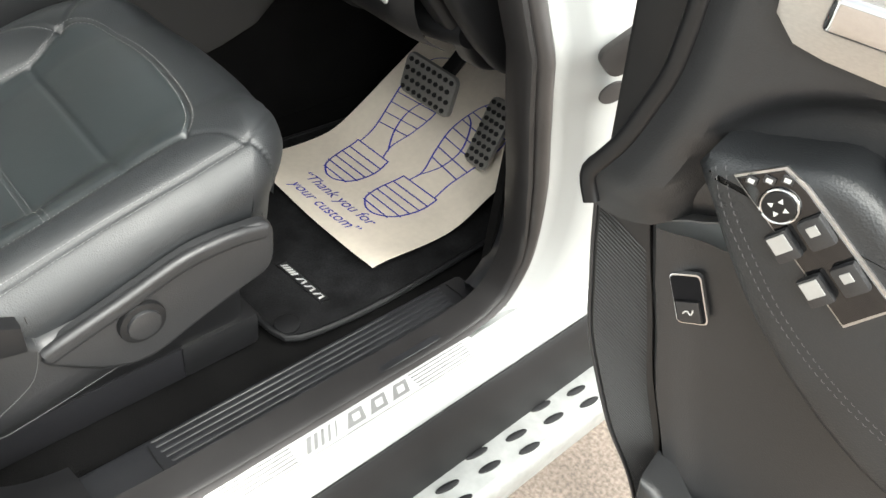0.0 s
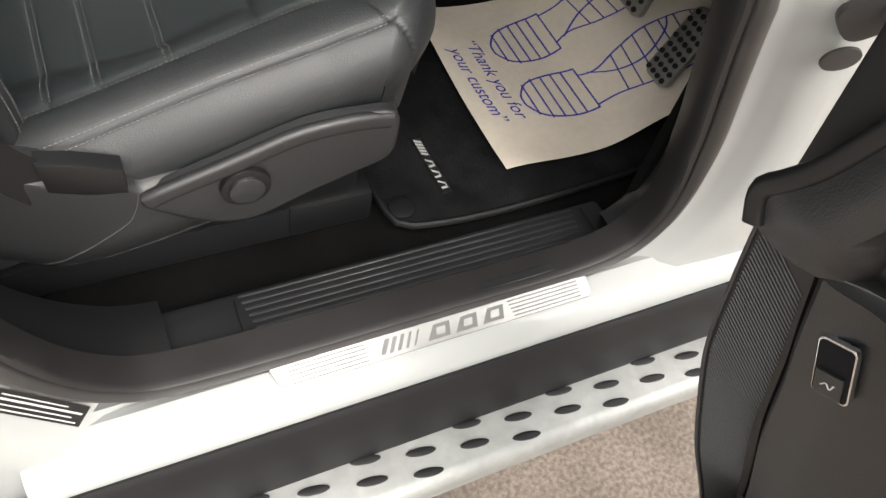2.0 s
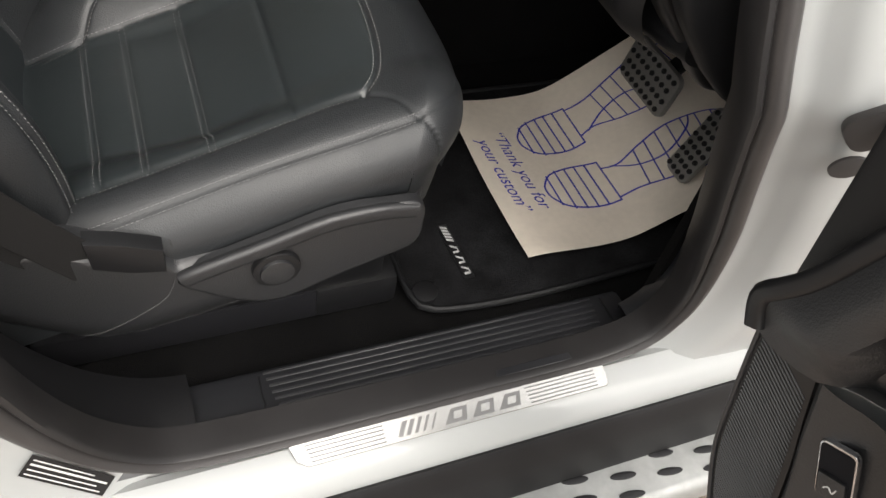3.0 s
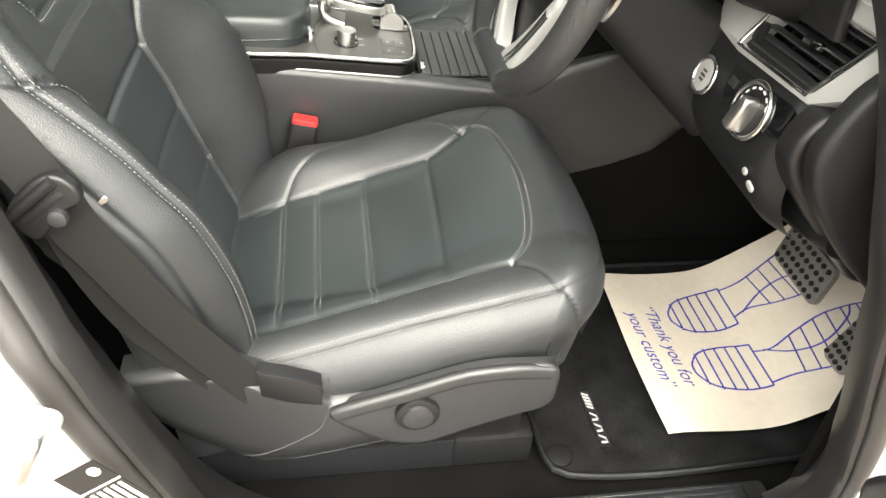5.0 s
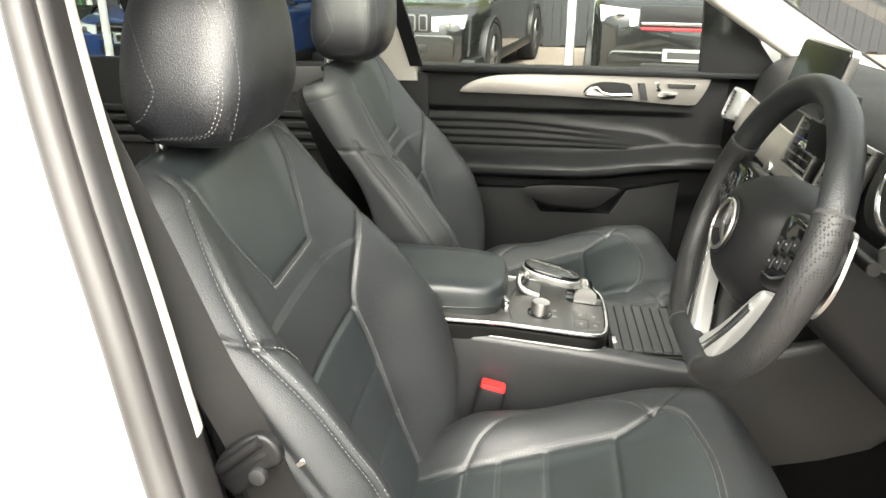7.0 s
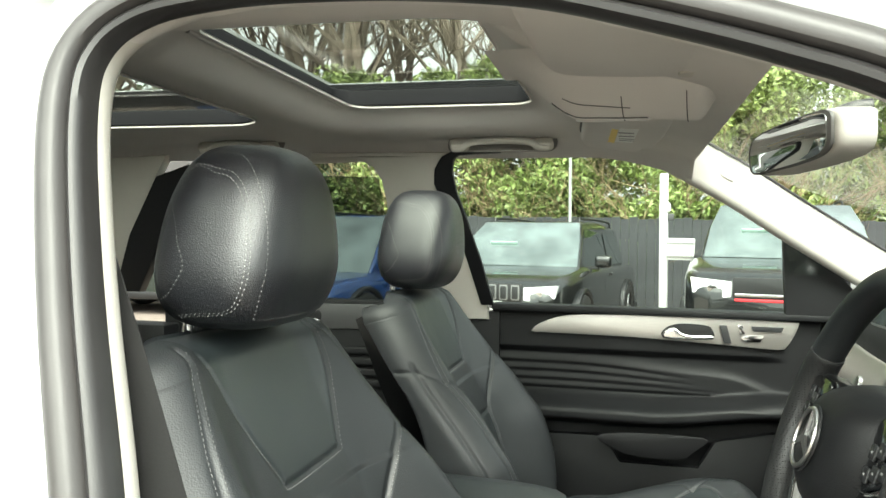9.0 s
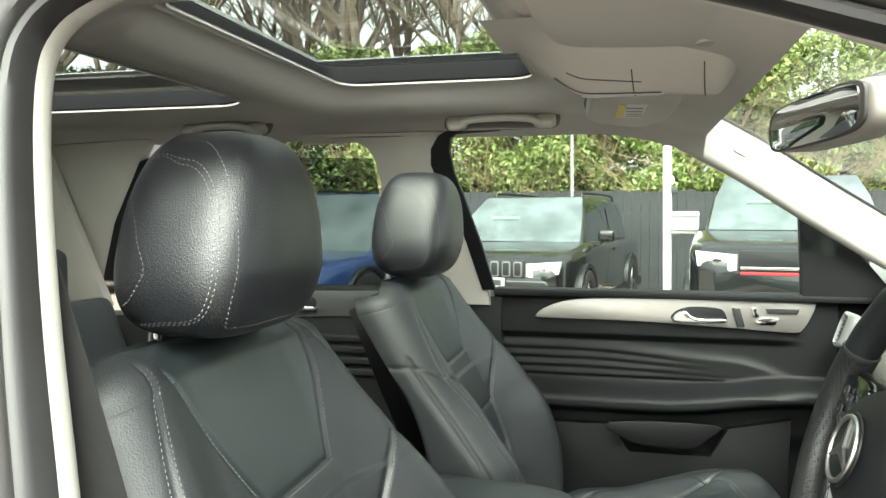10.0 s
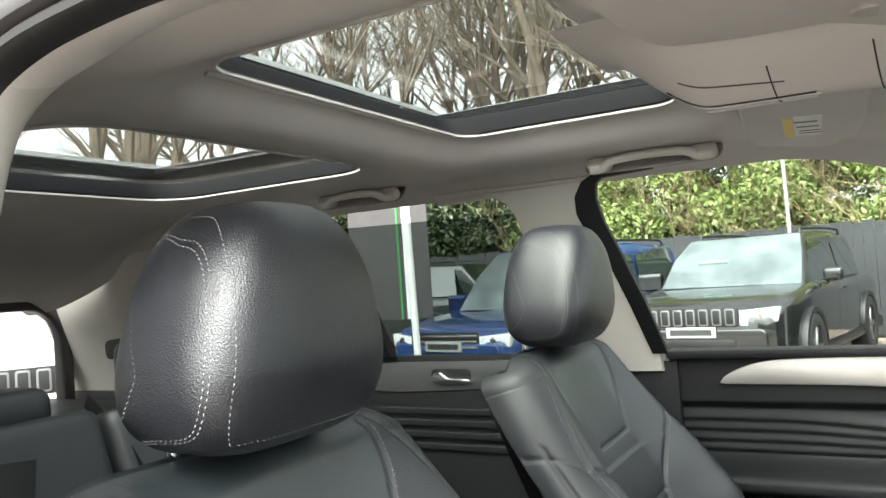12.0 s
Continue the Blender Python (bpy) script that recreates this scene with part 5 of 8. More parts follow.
for k in range(4):
    part_of("pleat", sweep([(-1.1, 1.668, 1.05 - 0.03 * k), (-0.25, 1.668, 1.045 - 0.03 * k)], rounded(0.012, 0.02, 0.005)), PLASTIC, rear_door)
far_plate([(-1.15, 1.535), (-1.15, 1.19), (-0.42, 1.19), (-0.43, 1.52)], -0.03, 0.004, SMOKE_GLASS, "window_pane", rear_door, "tinted side window", 0)

far_plate([(-0.950, 1.535), (-0.885, 1.535), (-0.865, 1.19), (-0.915, 1.19)], -0.012, 0.03, PLASTIC, "window_divider", rear_door, "black window divider", 0.006)
far_plate([(-0.945, 1.550), (-1.050, 1.520), (-1.190, 1.36), (-1.30, 1.19), (-1.215, 1.19), (-1.10, 1.335), (-0.970, 1.462), (-0.945, 1.462)], -0.012, 0.032, PLASTIC, "quarter_frame", rear_door, "black quarter window frame", 0.006)

# wall above and behind, near side rear
rear_wall = thing("rear_quarter_trims", "beige rear quarter trims and tailgate frame", "pillar trim", at=(-1.6, 0.83, 1.0))
far_plate([(-1.00, 1.575), (-1.055, 1.515), (-1.19, 1.355), (-1.295, 1.19), (-1.42, 1.19), (-1.50, 1.56)], -0.014, 0.03, CREAM, "rear_pillar", rear_wall, "cream rear pillar trim", 0.01)
far_plate([(-1.30, 1.54), (-1.26, 1.12), (-2.12, 1.05), (-2.14, 1.42), (-1.8, 1.52)], 0.02, 0.03, CREAM, "quarter_panel", rear_wall, "beige rear quarter panel", 0.02)
part_of("lower_wall", box((-2.2, 1.60, 0.45), (-1.1, 1.70, 1.10), 0.01), PLASTIC, rear_wall)
part_of("near_rear_door", box((-1.3, 0.15, 0.50), (-0.34, 0.18, 1.15), 0.01), PLASTIC, rear_wall)
part_of("near_rear_wall", box((-2.2, 0.15, 0.45), (-1.3, 0.19, 1.19), 0.01), PLASTIC, rear_wall)
part_of("near_quarter", box((-2.15, 0.25, 1.15), (-1.35, 0.29, 1.58), 0.02), CREAM, rear_wall)
part_of("tailgate_header", box((-2.14, 0.12, 1.40), (-2.08, 1.56, 1.60), 0.02), HEADLINER, rear_wall)
tg = np.array([(-2.08, y + 0.83, z + 1.14) for y, z in rounded(1.44, 0.52, 0.13, 8)])
part_of("tailgate_seal", sweep(tg, rounded(0.045, 0.05, 0.012), closed=True, up=(1, 0, 0)), RUBBER, rear_wall, "dark rubber tailgate seal")
part_of("tailgate_low", box((-2.42, 0.06, 0.45), (-2.38, 1.68, 1.02), 0.01), PLASTIC, rear_wall)
part_of("tailgate_post", sweep([(-2.40, 1.42, 1.0), (-2.25, 1.38, 1.45)], rounded(0.06, 0.10, 0.02), up=(1, 0, 0)), CREAM, rear_wall, "cream tailgate post")
part_of("tailgate_post", sweep([(-2.40, 0.24, 1.0), (-2.25, 0.28, 1.45)], rounded(0.06, 0.10, 0.02), up=(1, 0, 0)), CREAM, rear_wall, "cream tailgate post")
part_of("belt_guide", moved(slab(rounded(0.10, 0.06, 0.02), 0.03, 0.008), axes((-1.76, 1.53, 1.245), (1, 0, 0.1), (0, 0, 1))), PLASTIC_HARD, rear_wall, "black belt guide")
part_of("parcel_cover", box((-2.2, 0.16, 1.06), (-1.35, 1.54, 1.085), 0.01), PLASTIC, rear_wall, "black load cover")

# inner trim of the near centre pillar
near_pillar = thing("centre_pillar_trim", "cream centre pillar trim beside the driver seat", "pillar trim", at=(-0.3, 0.1, 1.2))
idx = [i for i in range(len(loop)) if (lambda x, z: (x < -0.13 and z > 1.06) or z >= 1.40 or (x > 0.2 and z > 1.30))(*loop[i])]
start = next(k for k, i in enumerate(idx) if (i - 1) % len(loop) not in idx)
idx = idx[start:] + idx[:start]
high = sstep(1.44, 1.57, loop[idx, 1]) * sstep(-0.32, -0.24, loop[idx, 0])
high = np.maximum(high, sstep(-0.2, 0.1, loop[idx, 0]))
P = []
for d, dy, d2, dy2 in ((0.031, 0.006, 0.031, 0.006), (0.0343, 0.009, 0.0336, 0.010), (0.0350, 0.018, 0.0335, 0.022), (0.0325, 0.0295, 0.0275, 0.042), (0.026, 0.041, 0.015, 0.068), (0.015, 0.0505, -0.006, 0.094), (-0.003, 0.0575, -0.032, 0.118)):
    q = inward(loop, d)[idx] + (inward(loop, d2)[idx] - inward(loop, d)[idx]) * high[:, None]
    P.append(np.stack([q[:, 0], side_y(q[:, 1]) + dy + (dy2 - dy) * high, q[:, 1]], 1))
P = np.array(P)
cut = int(np.nonzero((high[1:] > 0.5) != (high[:-1] > 0.5))[0][0]) + 1
first_is_roof = high[0] > 0.5
part_of("roof_edge", grid(P[:, :cut + 1] if first_is_roof else P[:, cut:]), HEADLINER, near_pillar, "beige-grey cloth roof edge trim")
part_of("pillar_edge", grid(P[:, cut:] if first_is_roof else P[:, :cut + 1]), CREAM, near_pillar, "cream pillar edge trim")
part_of("pillar_body", side_plate([(-0.30, 1.12), (-0.36, 1.42), (-0.36, 1.58), (-0.62, 1.58), (-0.60, 1.12)], 0.26, 0.02, 0.008), HEADLINER, near_pillar)
part_of("pillar_low", side_plate([(-0.10, 0.60), (-0.13, 0.76), (-0.22, 0.94), (-0.30, 1.14), (-0.60, 1.14), (-0.55, 0.50), (-0.10, 0.50)], 0.236, 0.02, 0.008), PLASTIC, near_pillar, "black lower pillar trim")

# ---- rear bench ----
bench = thing("rear_bench", "black leather rear bench with head restraints", "rear seat", at=(-1.0, 0.83, 0.5))
part_of("bench_cushion", box((-1.05, 0.20, 0.55), (-0.55, 1.55, 0.80), 0.05, 4), LEATHER, bench)
for y0, y1, top in ((0.19, 0.61, 0.46), (0.62, 0.99, 0.47), (1.0, 1.50, 0.46)):
    bk = box((-0.06, y0, 0.0), (0.06, y1, top), 0.04, 4)
    part_of("bench_back", moved(bk, Matrix.Translation((-1.05, 0, 0.72)) @ pose(0, 0, 0, 0, -20, 0)), LEATHER, bench, "black leather bench back")
for yy, z0, z1, w in ((0.42, 1.16, 1.31, 0.12), (0.81, 1.13, 1.225, 0.13), (1.30, 1.10, 1.295, 0.13)):
    part_of("head_restraint", box((-1.36, yy - w, z0), (-1.22, yy + w, z1), 0.04, 4), LEATHER, bench, "black leather head restraint")
part_of("rear_belt", sweep(curve_through([(-1.24, 1.02, 1.18), (-1.12, 1.04, 1.05), (-1.02, 1.05, 0.85)], 16), rounded(0.002, 0.045, 0.0008, 1), up=(1, -0.2, 0.5)), WEBBING, bench, "black rear seat belt")

# ---- dashboard ----
dash = thing("dashboard", "black soft-touch dashboard with silver vents", "dashboard", at=(0.9, 0.83, 0.9))


def dash_point(U, V):
    """U across the car, V along the section from the lower edge up and forward to the windscreen."""
    prof = smooth_table([(0.0, 0.80, 0.80), (0.10, 0.72, 0.88), (0.22, 0.665, 0.96), (0.34, 0.650, 1.05), (0.42, 0.645, 1.13), (0.49, 0.668, 1.205), (0.56, 0.74, 1.245), (0.70, 0.92, 1.235), (1.0, 1.35, 1.12)], V)
    x, z = prof[..., 0], prof[..., 1]
    cowl = np.exp(-((U - 0.44) / 0.17) ** 4)
    z = z + 0.025 * cowl * np.exp(-((V - 0.55) / 0.12) ** 2)
    x = x + 0.05 * (np.abs(U - 0.83) / 0.75) ** 4 * (V < 0.6)
    x = x + 0.075 * sstep(0.53, 0.45, U) * sstep(0.66, 0.50, V)
    mid = np.exp(-((U - 0.83) / 0.17) ** 4)
    x = x - 0.01 * mid * (V < 0.5)
    return np.stack([x, U, z], -1)


sheet(dash_point, np.linspace(0.12, 1.62, 110), np.linspace(0, 1, 70), PLASTIC, "dash_skin", dash)


def vent(centre, w, h, slats, tilt=0, name="air_vent"):
    """Rectangular vent facing the seats (-x): frame, slats and thumb wheel."""
    m = axes(centre, (0, -1, 0), (0.35, 0, 1)) @ pose(0, 0, 0, 0, 0, tilt)
    fr = part_of(name, moved(joined(*[box(*q, 0.002) for q in (((-w / 2 - 0.008, -h / 2 - 0.008, 0), (w / 2 + 0.008, -h / 2, 0.014)), ((-w / 2 - 0.008, h / 2, 0), (w / 2 + 0.008, h / 2 + 0.008, 0.014)),
                                                         ((-w / 2 - 0.008, -h / 2, 0), (-w / 2, h / 2, 0.014)), ((w / 2, -h / 2, 0), (w / 2 + 0.008, h / 2, 0.014)))]), m), SATIN, dash, "satin silver air vent")
    part("vent_back", moved(box((-w / 2, -h / 2, 0), (w / 2, h / 2, 0.002)), m), PLASTIC_HARD, fr)
    for k in range(slats):
        yy = -h / 2 + h * (k + 0.5) / slats
        part("slat", moved(box((-w / 2, yy - 0.0015, 0.003), (w / 2, yy + 0.0035, 0.011), 0.001, 1), m), PIANO, fr)
    for k in (-0.3, 0, 0.3):
        part("vane", moved(box((w * k - 0.001, -h / 2, 0.002), (w * k + 0.001, h / 2, 0.006)), m), PLASTIC_HARD, fr)
    part("vent_tab", moved(box((-0.016, -0.005, 0.010), (0.016, 0.006, 0.016), 0.002), m), CHROME, fr, "chrome vent tab")
    return fr


vent((0.622, 0.755, 1.165), 0.115, 0.085, 6)
vent((0.622, 0.925, 1.165), 0.115, 0.085, 6)
# the satin band across the passenger side
part_of("trim_band", sweep(curve_through([(0.640, 1.0, 1.11), (0.640, 1.2, 1.115), (0.650, 1.46, 1.125)], 30), rounded(0.014, 0.085, 0.005), up=(0.35, 0, 1)), BRUSHED, dash, "brushed aluminium dash inlay")

# driver fascia: local x towards the door, y up the face, z towards the seat
FASCIA = axes((0.630, 0.418, 1.008), (0, -1, 0), (0.3, 0, 1))


def on_fascia(u, v, w=0.0):
    return FASCIA @ Vector((u, v, w))


def bezel(outer, inner, name, mat, parent, m, label="", rise=0.006, sink=-0.022, n=10):
    """A sculpted frame between two outlines with the same number of corners."""
    def along(q):
        q = np.array(q, float)
        return np.concatenate([q[i] + (q[(i + 1) % len(q)] - q[i]) * np.linspace(0, 1, n, endpoint=False)[:, None] for i in range(len(q))])
    o, i = along(outer), along(inner)
    P = []
    for f, w in ((0.0, -0.02), (0.0, 0.0), (0.12, rise * 0.8), (0.5, rise), (0.88, rise * 1.3), (1.0, rise * 0.7), (1.0, sink)):
        q = o + (i - o) * f
        P.append([tuple(m @ Vector((x, y, w))) for x, y in q])
    return part_of(name, grid(np.array(P), close_v=True), mat, parent, label)


sect = [(0.0, 0.082, -0.006), (0.12, 0.060, 0.0), (0.3, 0.030, 0.002), (0.45, 0.0, 0.0), (0.6, -0.030, -0.006), (0.75, -0.060, -0.020), (0.88, -0.088, -0.050), (1.0, -0.104, -0.100)]
P = np.zeros((40, 30, 3))
for i, u in enumerate(np.linspace(-0.090, 0.196, 40)):
    for j, q in enumerate(np.linspace(0, 1, 30)):
        v, w = smooth_table(sect, np.array(q))
        pinch = 1 - 0.45 * float(sstep(0.0, -0.09, np.array(u)))
        v = v if v > 0 else v * pinch
        w = w - 0.030 * float(sstep(0.165, 0.205, np.array(u))) - 0.02 * float(sstep(-0.05, -0.09, np.array(u)))
        P[i, j] = on_fascia(u, float(v), float(w))
part_of("driver_fascia", grid(P), PLASTIC, dash, "black soft-touch fascia beside the wheel")
VA, VB, VC, VD = (0.030, 0.060), (0.180, 0.070), (0.226, 0.152), (0.070, 0.146)
vb = bezel([(-0.060, 0.085), (-0.045, 0.056), (0.030, 0.050), (0.188, 0.062), (0.232, 0.090), (0.272, 0.156), (0.240, 0.176), (0.070, 0.170), (-0.04, 0.140)],
           [(0.034, 0.075), (0.030, 0.062), (0.040, 0.0605), (0.176, 0.0695), (0.184, 0.076), (0.224, 0.148), (0.222, 0.152), (0.082, 0.1465), (0.070, 0.138)], "air_vent", SILVER_PLASTIC, dash, FASCIA, "satin silver framed air vent")
lip = [on_fascia(*q, 0.009) for q in (VA, VB, VC, VD)]
part("vent_lip", sweep(curve_through([tuple(a + (b - a) * t) for a, b in zip(lip, lip[1:] + lip[:1]) for t in (0.04, 0.5, 0.96)], 80, True), circle(0.0022, 8), closed=True, up=(-1, 0, 0.3)), CHROME, vb, "chrome vent edge")
part("vent_back", moved(slab([VA, VB, VC, VD], 0.002), FASCIA @ Matrix.Translation((0, 0, -0.045))), LABEL_BLACK, vb)
for k in range(6):
    f = (k + 0.6) / 6.2
    a, b = (Vector((p[0] + (q[0] - p[0]) * f, p[1] + (q[1] - p[1]) * f)) for p, q in ((VA, VD), (VB, VC)))
    part("slat", sweep([on_fascia(*(a + (b - a) * t), -0.008) for t in (0.01, 0.5, 0.99)], rounded(0.0032, 0.014, 0.0012, 2), up=(-1, 0, 0.1)), GREY_PLASTIC, vb)
for f in (0.12, 0.28, 0.45, 0.62, 0.80):
    a, b = (Vector((p[0] + (q[0] - p[0]) * f, p[1] + (q[1] - p[1]) * f)) for p, q in ((VA, VB), (VD, VC)))
    part("vane", sweep([on_fascia(*(a + (b - a) * t), -0.028) for t in (0.02, 0.98)], rounded(0.002, 0.012, 0.0006, 1), up=(-1, 0, 0.3)), PLASTIC_HARD, vb)
tab_m = FASCIA @ Matrix.Translation((0.138, 0.112, -0.002)) @ pose(0, 0, 0, 0, 0, 5)
part("vent_tab", moved(box((-0.017, -0.0045, 0.0), (0.017, 0.0045, 0.008), 0.003), tab_m), CHROME, vb, "chrome vent tab")
part("vent_wheel", moved(box((-0.007, -0.012, -0.004), (0.007, 0.012, 0.006), 0.003), FASCIA @ Matrix.Translation((0.046, 0.085, 0.0))), PLASTIC_HARD, vb)

pvm = axes((0.650, 1.575, 1.128), (0, -1, 0), (0.35, 0, 1)) @ Matrix.Diagonal((0.62, 0.62, 1, 1))
pvo = [(-0.050, 0.030), (-0.038, -0.062), (-0.010, -0.070), (0.105, -0.050), (0.120, -0.030), (0.120, 0.040), (0.105, 0.058), (-0.035, 0.064)]
pvi = [(-0.038, 0.024), (-0.030, -0.050), (-0.018, -0.056), (0.012, -0.050), (0.018, -0.042), (0.020, 0.044), (0.014, 0.050), (-0.028, 0.052)]
pvb = bezel(pvo, pvi, "air_vent", SILVER_PLASTIC, dash, pvm, "satin silver framed air vent")
part("vent_back", moved(slab(pvi, 0.002), pvm @ Matrix.Translation((0, 0, -0.022))), LABEL_BLACK, pvb)
for k in range(7):
    part("slat", moved(box((-0.034, -0.046 + 0.0145 * k, -0.010), (0.018, -0.043 + 0.0145 * k, 0.003), 0.001, 1), pvm), GREY_PLASTIC, pvb)

# start button and light switch
sbm = FASCIA @ Matrix.Translation((-0.003, 0.0, 0.0))
ringp = np.array([(0.0235 * math.cos(a), 0.0235 * math.sin(a), 0.005) for a in np.linspace(0, 2 * math.pi, 40, endpoint=False)])
sb = part_of("start_button", moved(sweep(ringp, circle(0.0035, 10), closed=True), sbm), CHROME, dash, "round chrome start button")
part("button_face", moved(disc(0.0205, 0.0065, 36, 0.002), sbm), SILVER_PLASTIC, sb, "brushed silver button face")
for yy, ww in ((0.005, 0.010), (-0.001, 0.012), (-0.007, 0.010)):
    part("button_mark", moved(box((-ww / 2, yy, 0.0065), (ww / 2, yy + 0.003, 0.0069)), sbm @ Matrix.Translation((-0.001, -0.001, 0))), GREY_PLASTIC, sb, smooth=False)
part_of("switch_panel", moved(slab([(0.039, 0.037), (0.047, 0.006), (0.060, -0.004), (0.184, 0.010), (0.177, 0.047), (0.165, 0.050)], 0.0035, 0.0015), FASCIA @ Matrix.Translation((0, 0, 0.0012))), PIANO, dash, "gloss black switch panel")
part_of("panel_button", moved(box((-0.008, -0.006, 0.0), (0.008, 0.006, 0.003), 0.001), FASCIA @ Matrix.Translation((0.058, 0.022, 0.004))), GREY_PLASTIC, dash)
lm = FASCIA @ Matrix.Translation((0.115, 0.014, 0.003))
ringp = np.array([(0.0335 * math.cos(a), 0.0335 * math.sin(a), 0.004) for a in np.linspace(0, 2 * math.pi, 48, endpoint=False)])
ls = part_of("light_switch", moved(sweep(ringp, circle(0.0032, 10), closed=True), lm), CHROME, dash, "rotary light switch with chrome ring")
part("switch_face", moved(disc(0.0318, 0.0030, 40, 0.001), lm), LABEL_BLACK, ls)
grip_o = curve_through([(-0.009, -0.022), (0.001, -0.025), (0.009, -0.021), (0.010, 0.0), (0.007, 0.017), (0.0, 0.020), (-0.006, 0.017), (-0.009, 0.0)], 40, True)
part("switch_knob", moved(slab(grip_o, 0.020, 0.006, 3), lm @ Matrix.Translation((0.001, -0.004, 0.003)) @ pose(0, 0, 0, 0, 0, -8)), SATIN, ls, "satin rotary knob")
part("knob_slot", moved(box((-0.0012, -0.012, 0.0), (0.0012, 0.016, 0.0012)), lm @ Matrix.Translation((-0.007, -0.002, 0.0222)) @ pose(0, 0, 0, 0, 0, -8)), LABEL_BLACK, ls, smooth=False)
for k in range(7):
    a = radians(30 + 24 * k)
    part("switch_mark", moved(box((-0.0028, -0.0012, 0.003), (0.0028, 0.0012, 0.0036)), lm @ Matrix.Translation((0.0265 * math.cos(a), 0.0265 * math.sin(a), 0)) @ pose(0, 0, 0, 0, 0, math.degrees(a) + 90)), LABEL_WHITE, ls, smooth=False)
for u, v, ww in ((0.150, -0.045, 0.010), (0.172, -0.052, 0.016)):
    part_of("panel_button", moved(slab(rounded(ww, 0.008, 0.0035), 0.003, 0.001), FASCIA @ Matrix.Translation((u, v, -0.010)) @ pose(0, 0, 0, 20, 0, -10)), SILVER_PLASTIC, dash)
# lower knee panel, end cap facing the door and its collar
part_of("knee_panel", sweep(curve_through([(0.735, 0.62, 0.935), (0.725, 0.45, 0.915), (0.725, 0.30, 0.915), (0.735, 0.19, 0.93)], 24), rounded(0.05, 0.08, 0.02), up=(0.5, 0, 1)), PLASTIC, dash, "black knee panel")
cap = curve_through([(0.690, 1.146), (0.664, 1.138), (0.640, 1.112), (0.623, 1.072), (0.620, 1.040), (0.640, 0.994), (0.685, 0.938), (0.735, 0.886), (0.790, 0.850), (0.90, 0.86), (0.95, 0.98), (0.94, 1.10), (0.86, 1.15), (0.76, 1.152)], 90, True)
part_of("end_panel", side_plate(cap, 0.172, 0.024, 0.012, 4), PLASTIC, dash, "black dash end cap")
collar_o = curve_through([(0.668, 1.078), (0.634, 1.060), (0.622, 1.026), (0.636, 0.990), (0.674, 0.944), (0.726, 0.890), (0.782, 0.838), (0.90, 0.84), (0.93, 0.98), (0.80, 1.08)], 80, True)
part_of("end_collar", side_plate(collar_o, 0.226, 0.034, 0.014, 4), PLASTIC_HARD, dash, "black dash end collar")

# instrument dials in their binnacle
for yy in (0.400, 0.562):
    dm = axes((0.632, yy, 1.205), (0, -1, 0), (0.3, 0, 1))
    d = part_of("dial", moved(disc(0.066, 0.006, 48, 0.002), dm), LABEL_BLACK, dash, "round instrument dial with chrome ring")
    ringp = np.array([(0.070 * math.cos(a), 0.070 * math.sin(a), 0.010) for a in np.linspace(0, 2 * math.pi, 48, endpoint=False)])
    part("dial_ring", moved(sweep(ringp, circle(0.0055, 8), closed=True), dm), CHROME, d)
    for k in range(24):
        a = radians(-40 + 260 * k / 23)
        part("dial_mark", moved(box((0.048, -0.0011, 0.0062), (0.060, 0.0011, 0.0068)), dm @ pose(0, 0, 0, 0, 0, math.degrees(a))), RED if k < 5 and yy < 0.5 else LABEL_WHITE, d, smooth=False)
    part("dial_hub", moved(disc(0.016, 0.012, 24, 0.003), dm), PLASTIC_HARD, d)
part_of("binnacle", moved(slab(rounded(0.36, 0.175, 0.06, 6), 0.07, 0.006), axes((0.690, 0.481, 1.195), (0, -1, 0), (0.3, 0, 1))), PLASTIC_HARD, dash, "black instrument housing")
part_of("dial_hood", sweep(curve_through([(0.665, 0.285, 1.13), (0.655, 0.300, 1.245), (0.650, 0.385, 1.298), (0.645, 0.481, 1.306), (0.650, 0.577, 1.298), (0.655, 0.662, 1.245), (0.665, 0.677, 1.13)], 50), rounded(0.080, 0.014, 0.006), up=(1, 0, 0.2)), PLASTIC, dash, "black instrument hood")

# centre screen
tab = thing("display_screen", "freestanding black display screen with silver edge", "screen", at=(0.80, 0.86, 1.19))
tm = axes((0.590, 0.845, 1.292), (0, -1, 0), (0.25, 0, 1))
part_of("screen_frame", moved(slab(rounded(0.205, 0.110, 0.012), 0.012, 0.003), tm), SATIN, tab)
part_of("screen_glass", moved(slab(rounded(0.197, 0.102, 0.010), 0.002, 0.0006), tm @ Matrix.Translation((0, 0, 0.012))), SCREEN, tab)
part_of("screen_foot", box((0.600, 0.80, 1.17), (0.640, 0.89, 1.275), 0.006), PLASTIC_HARD, tab)

# ---- steering column and wheel ----
WHEEL = axes((0.423, 0.517, 1.150), (0.008, -1.0, 0), (0.303, 0.002, 0.953))
wheel = thing("steering_wheel", "black leather sports steering wheel with silver spokes", "steering wheel", at=(0.423, 0.517, 1.150))
R = 0.184


def rim_at(a):
    r = R
    x, y = r * math.cos(a), r * math.sin(a)
    y = max(y, -0.171 - 0.02 * (1 - (x / R) ** 2) * 0)
    return (x, y, 0)


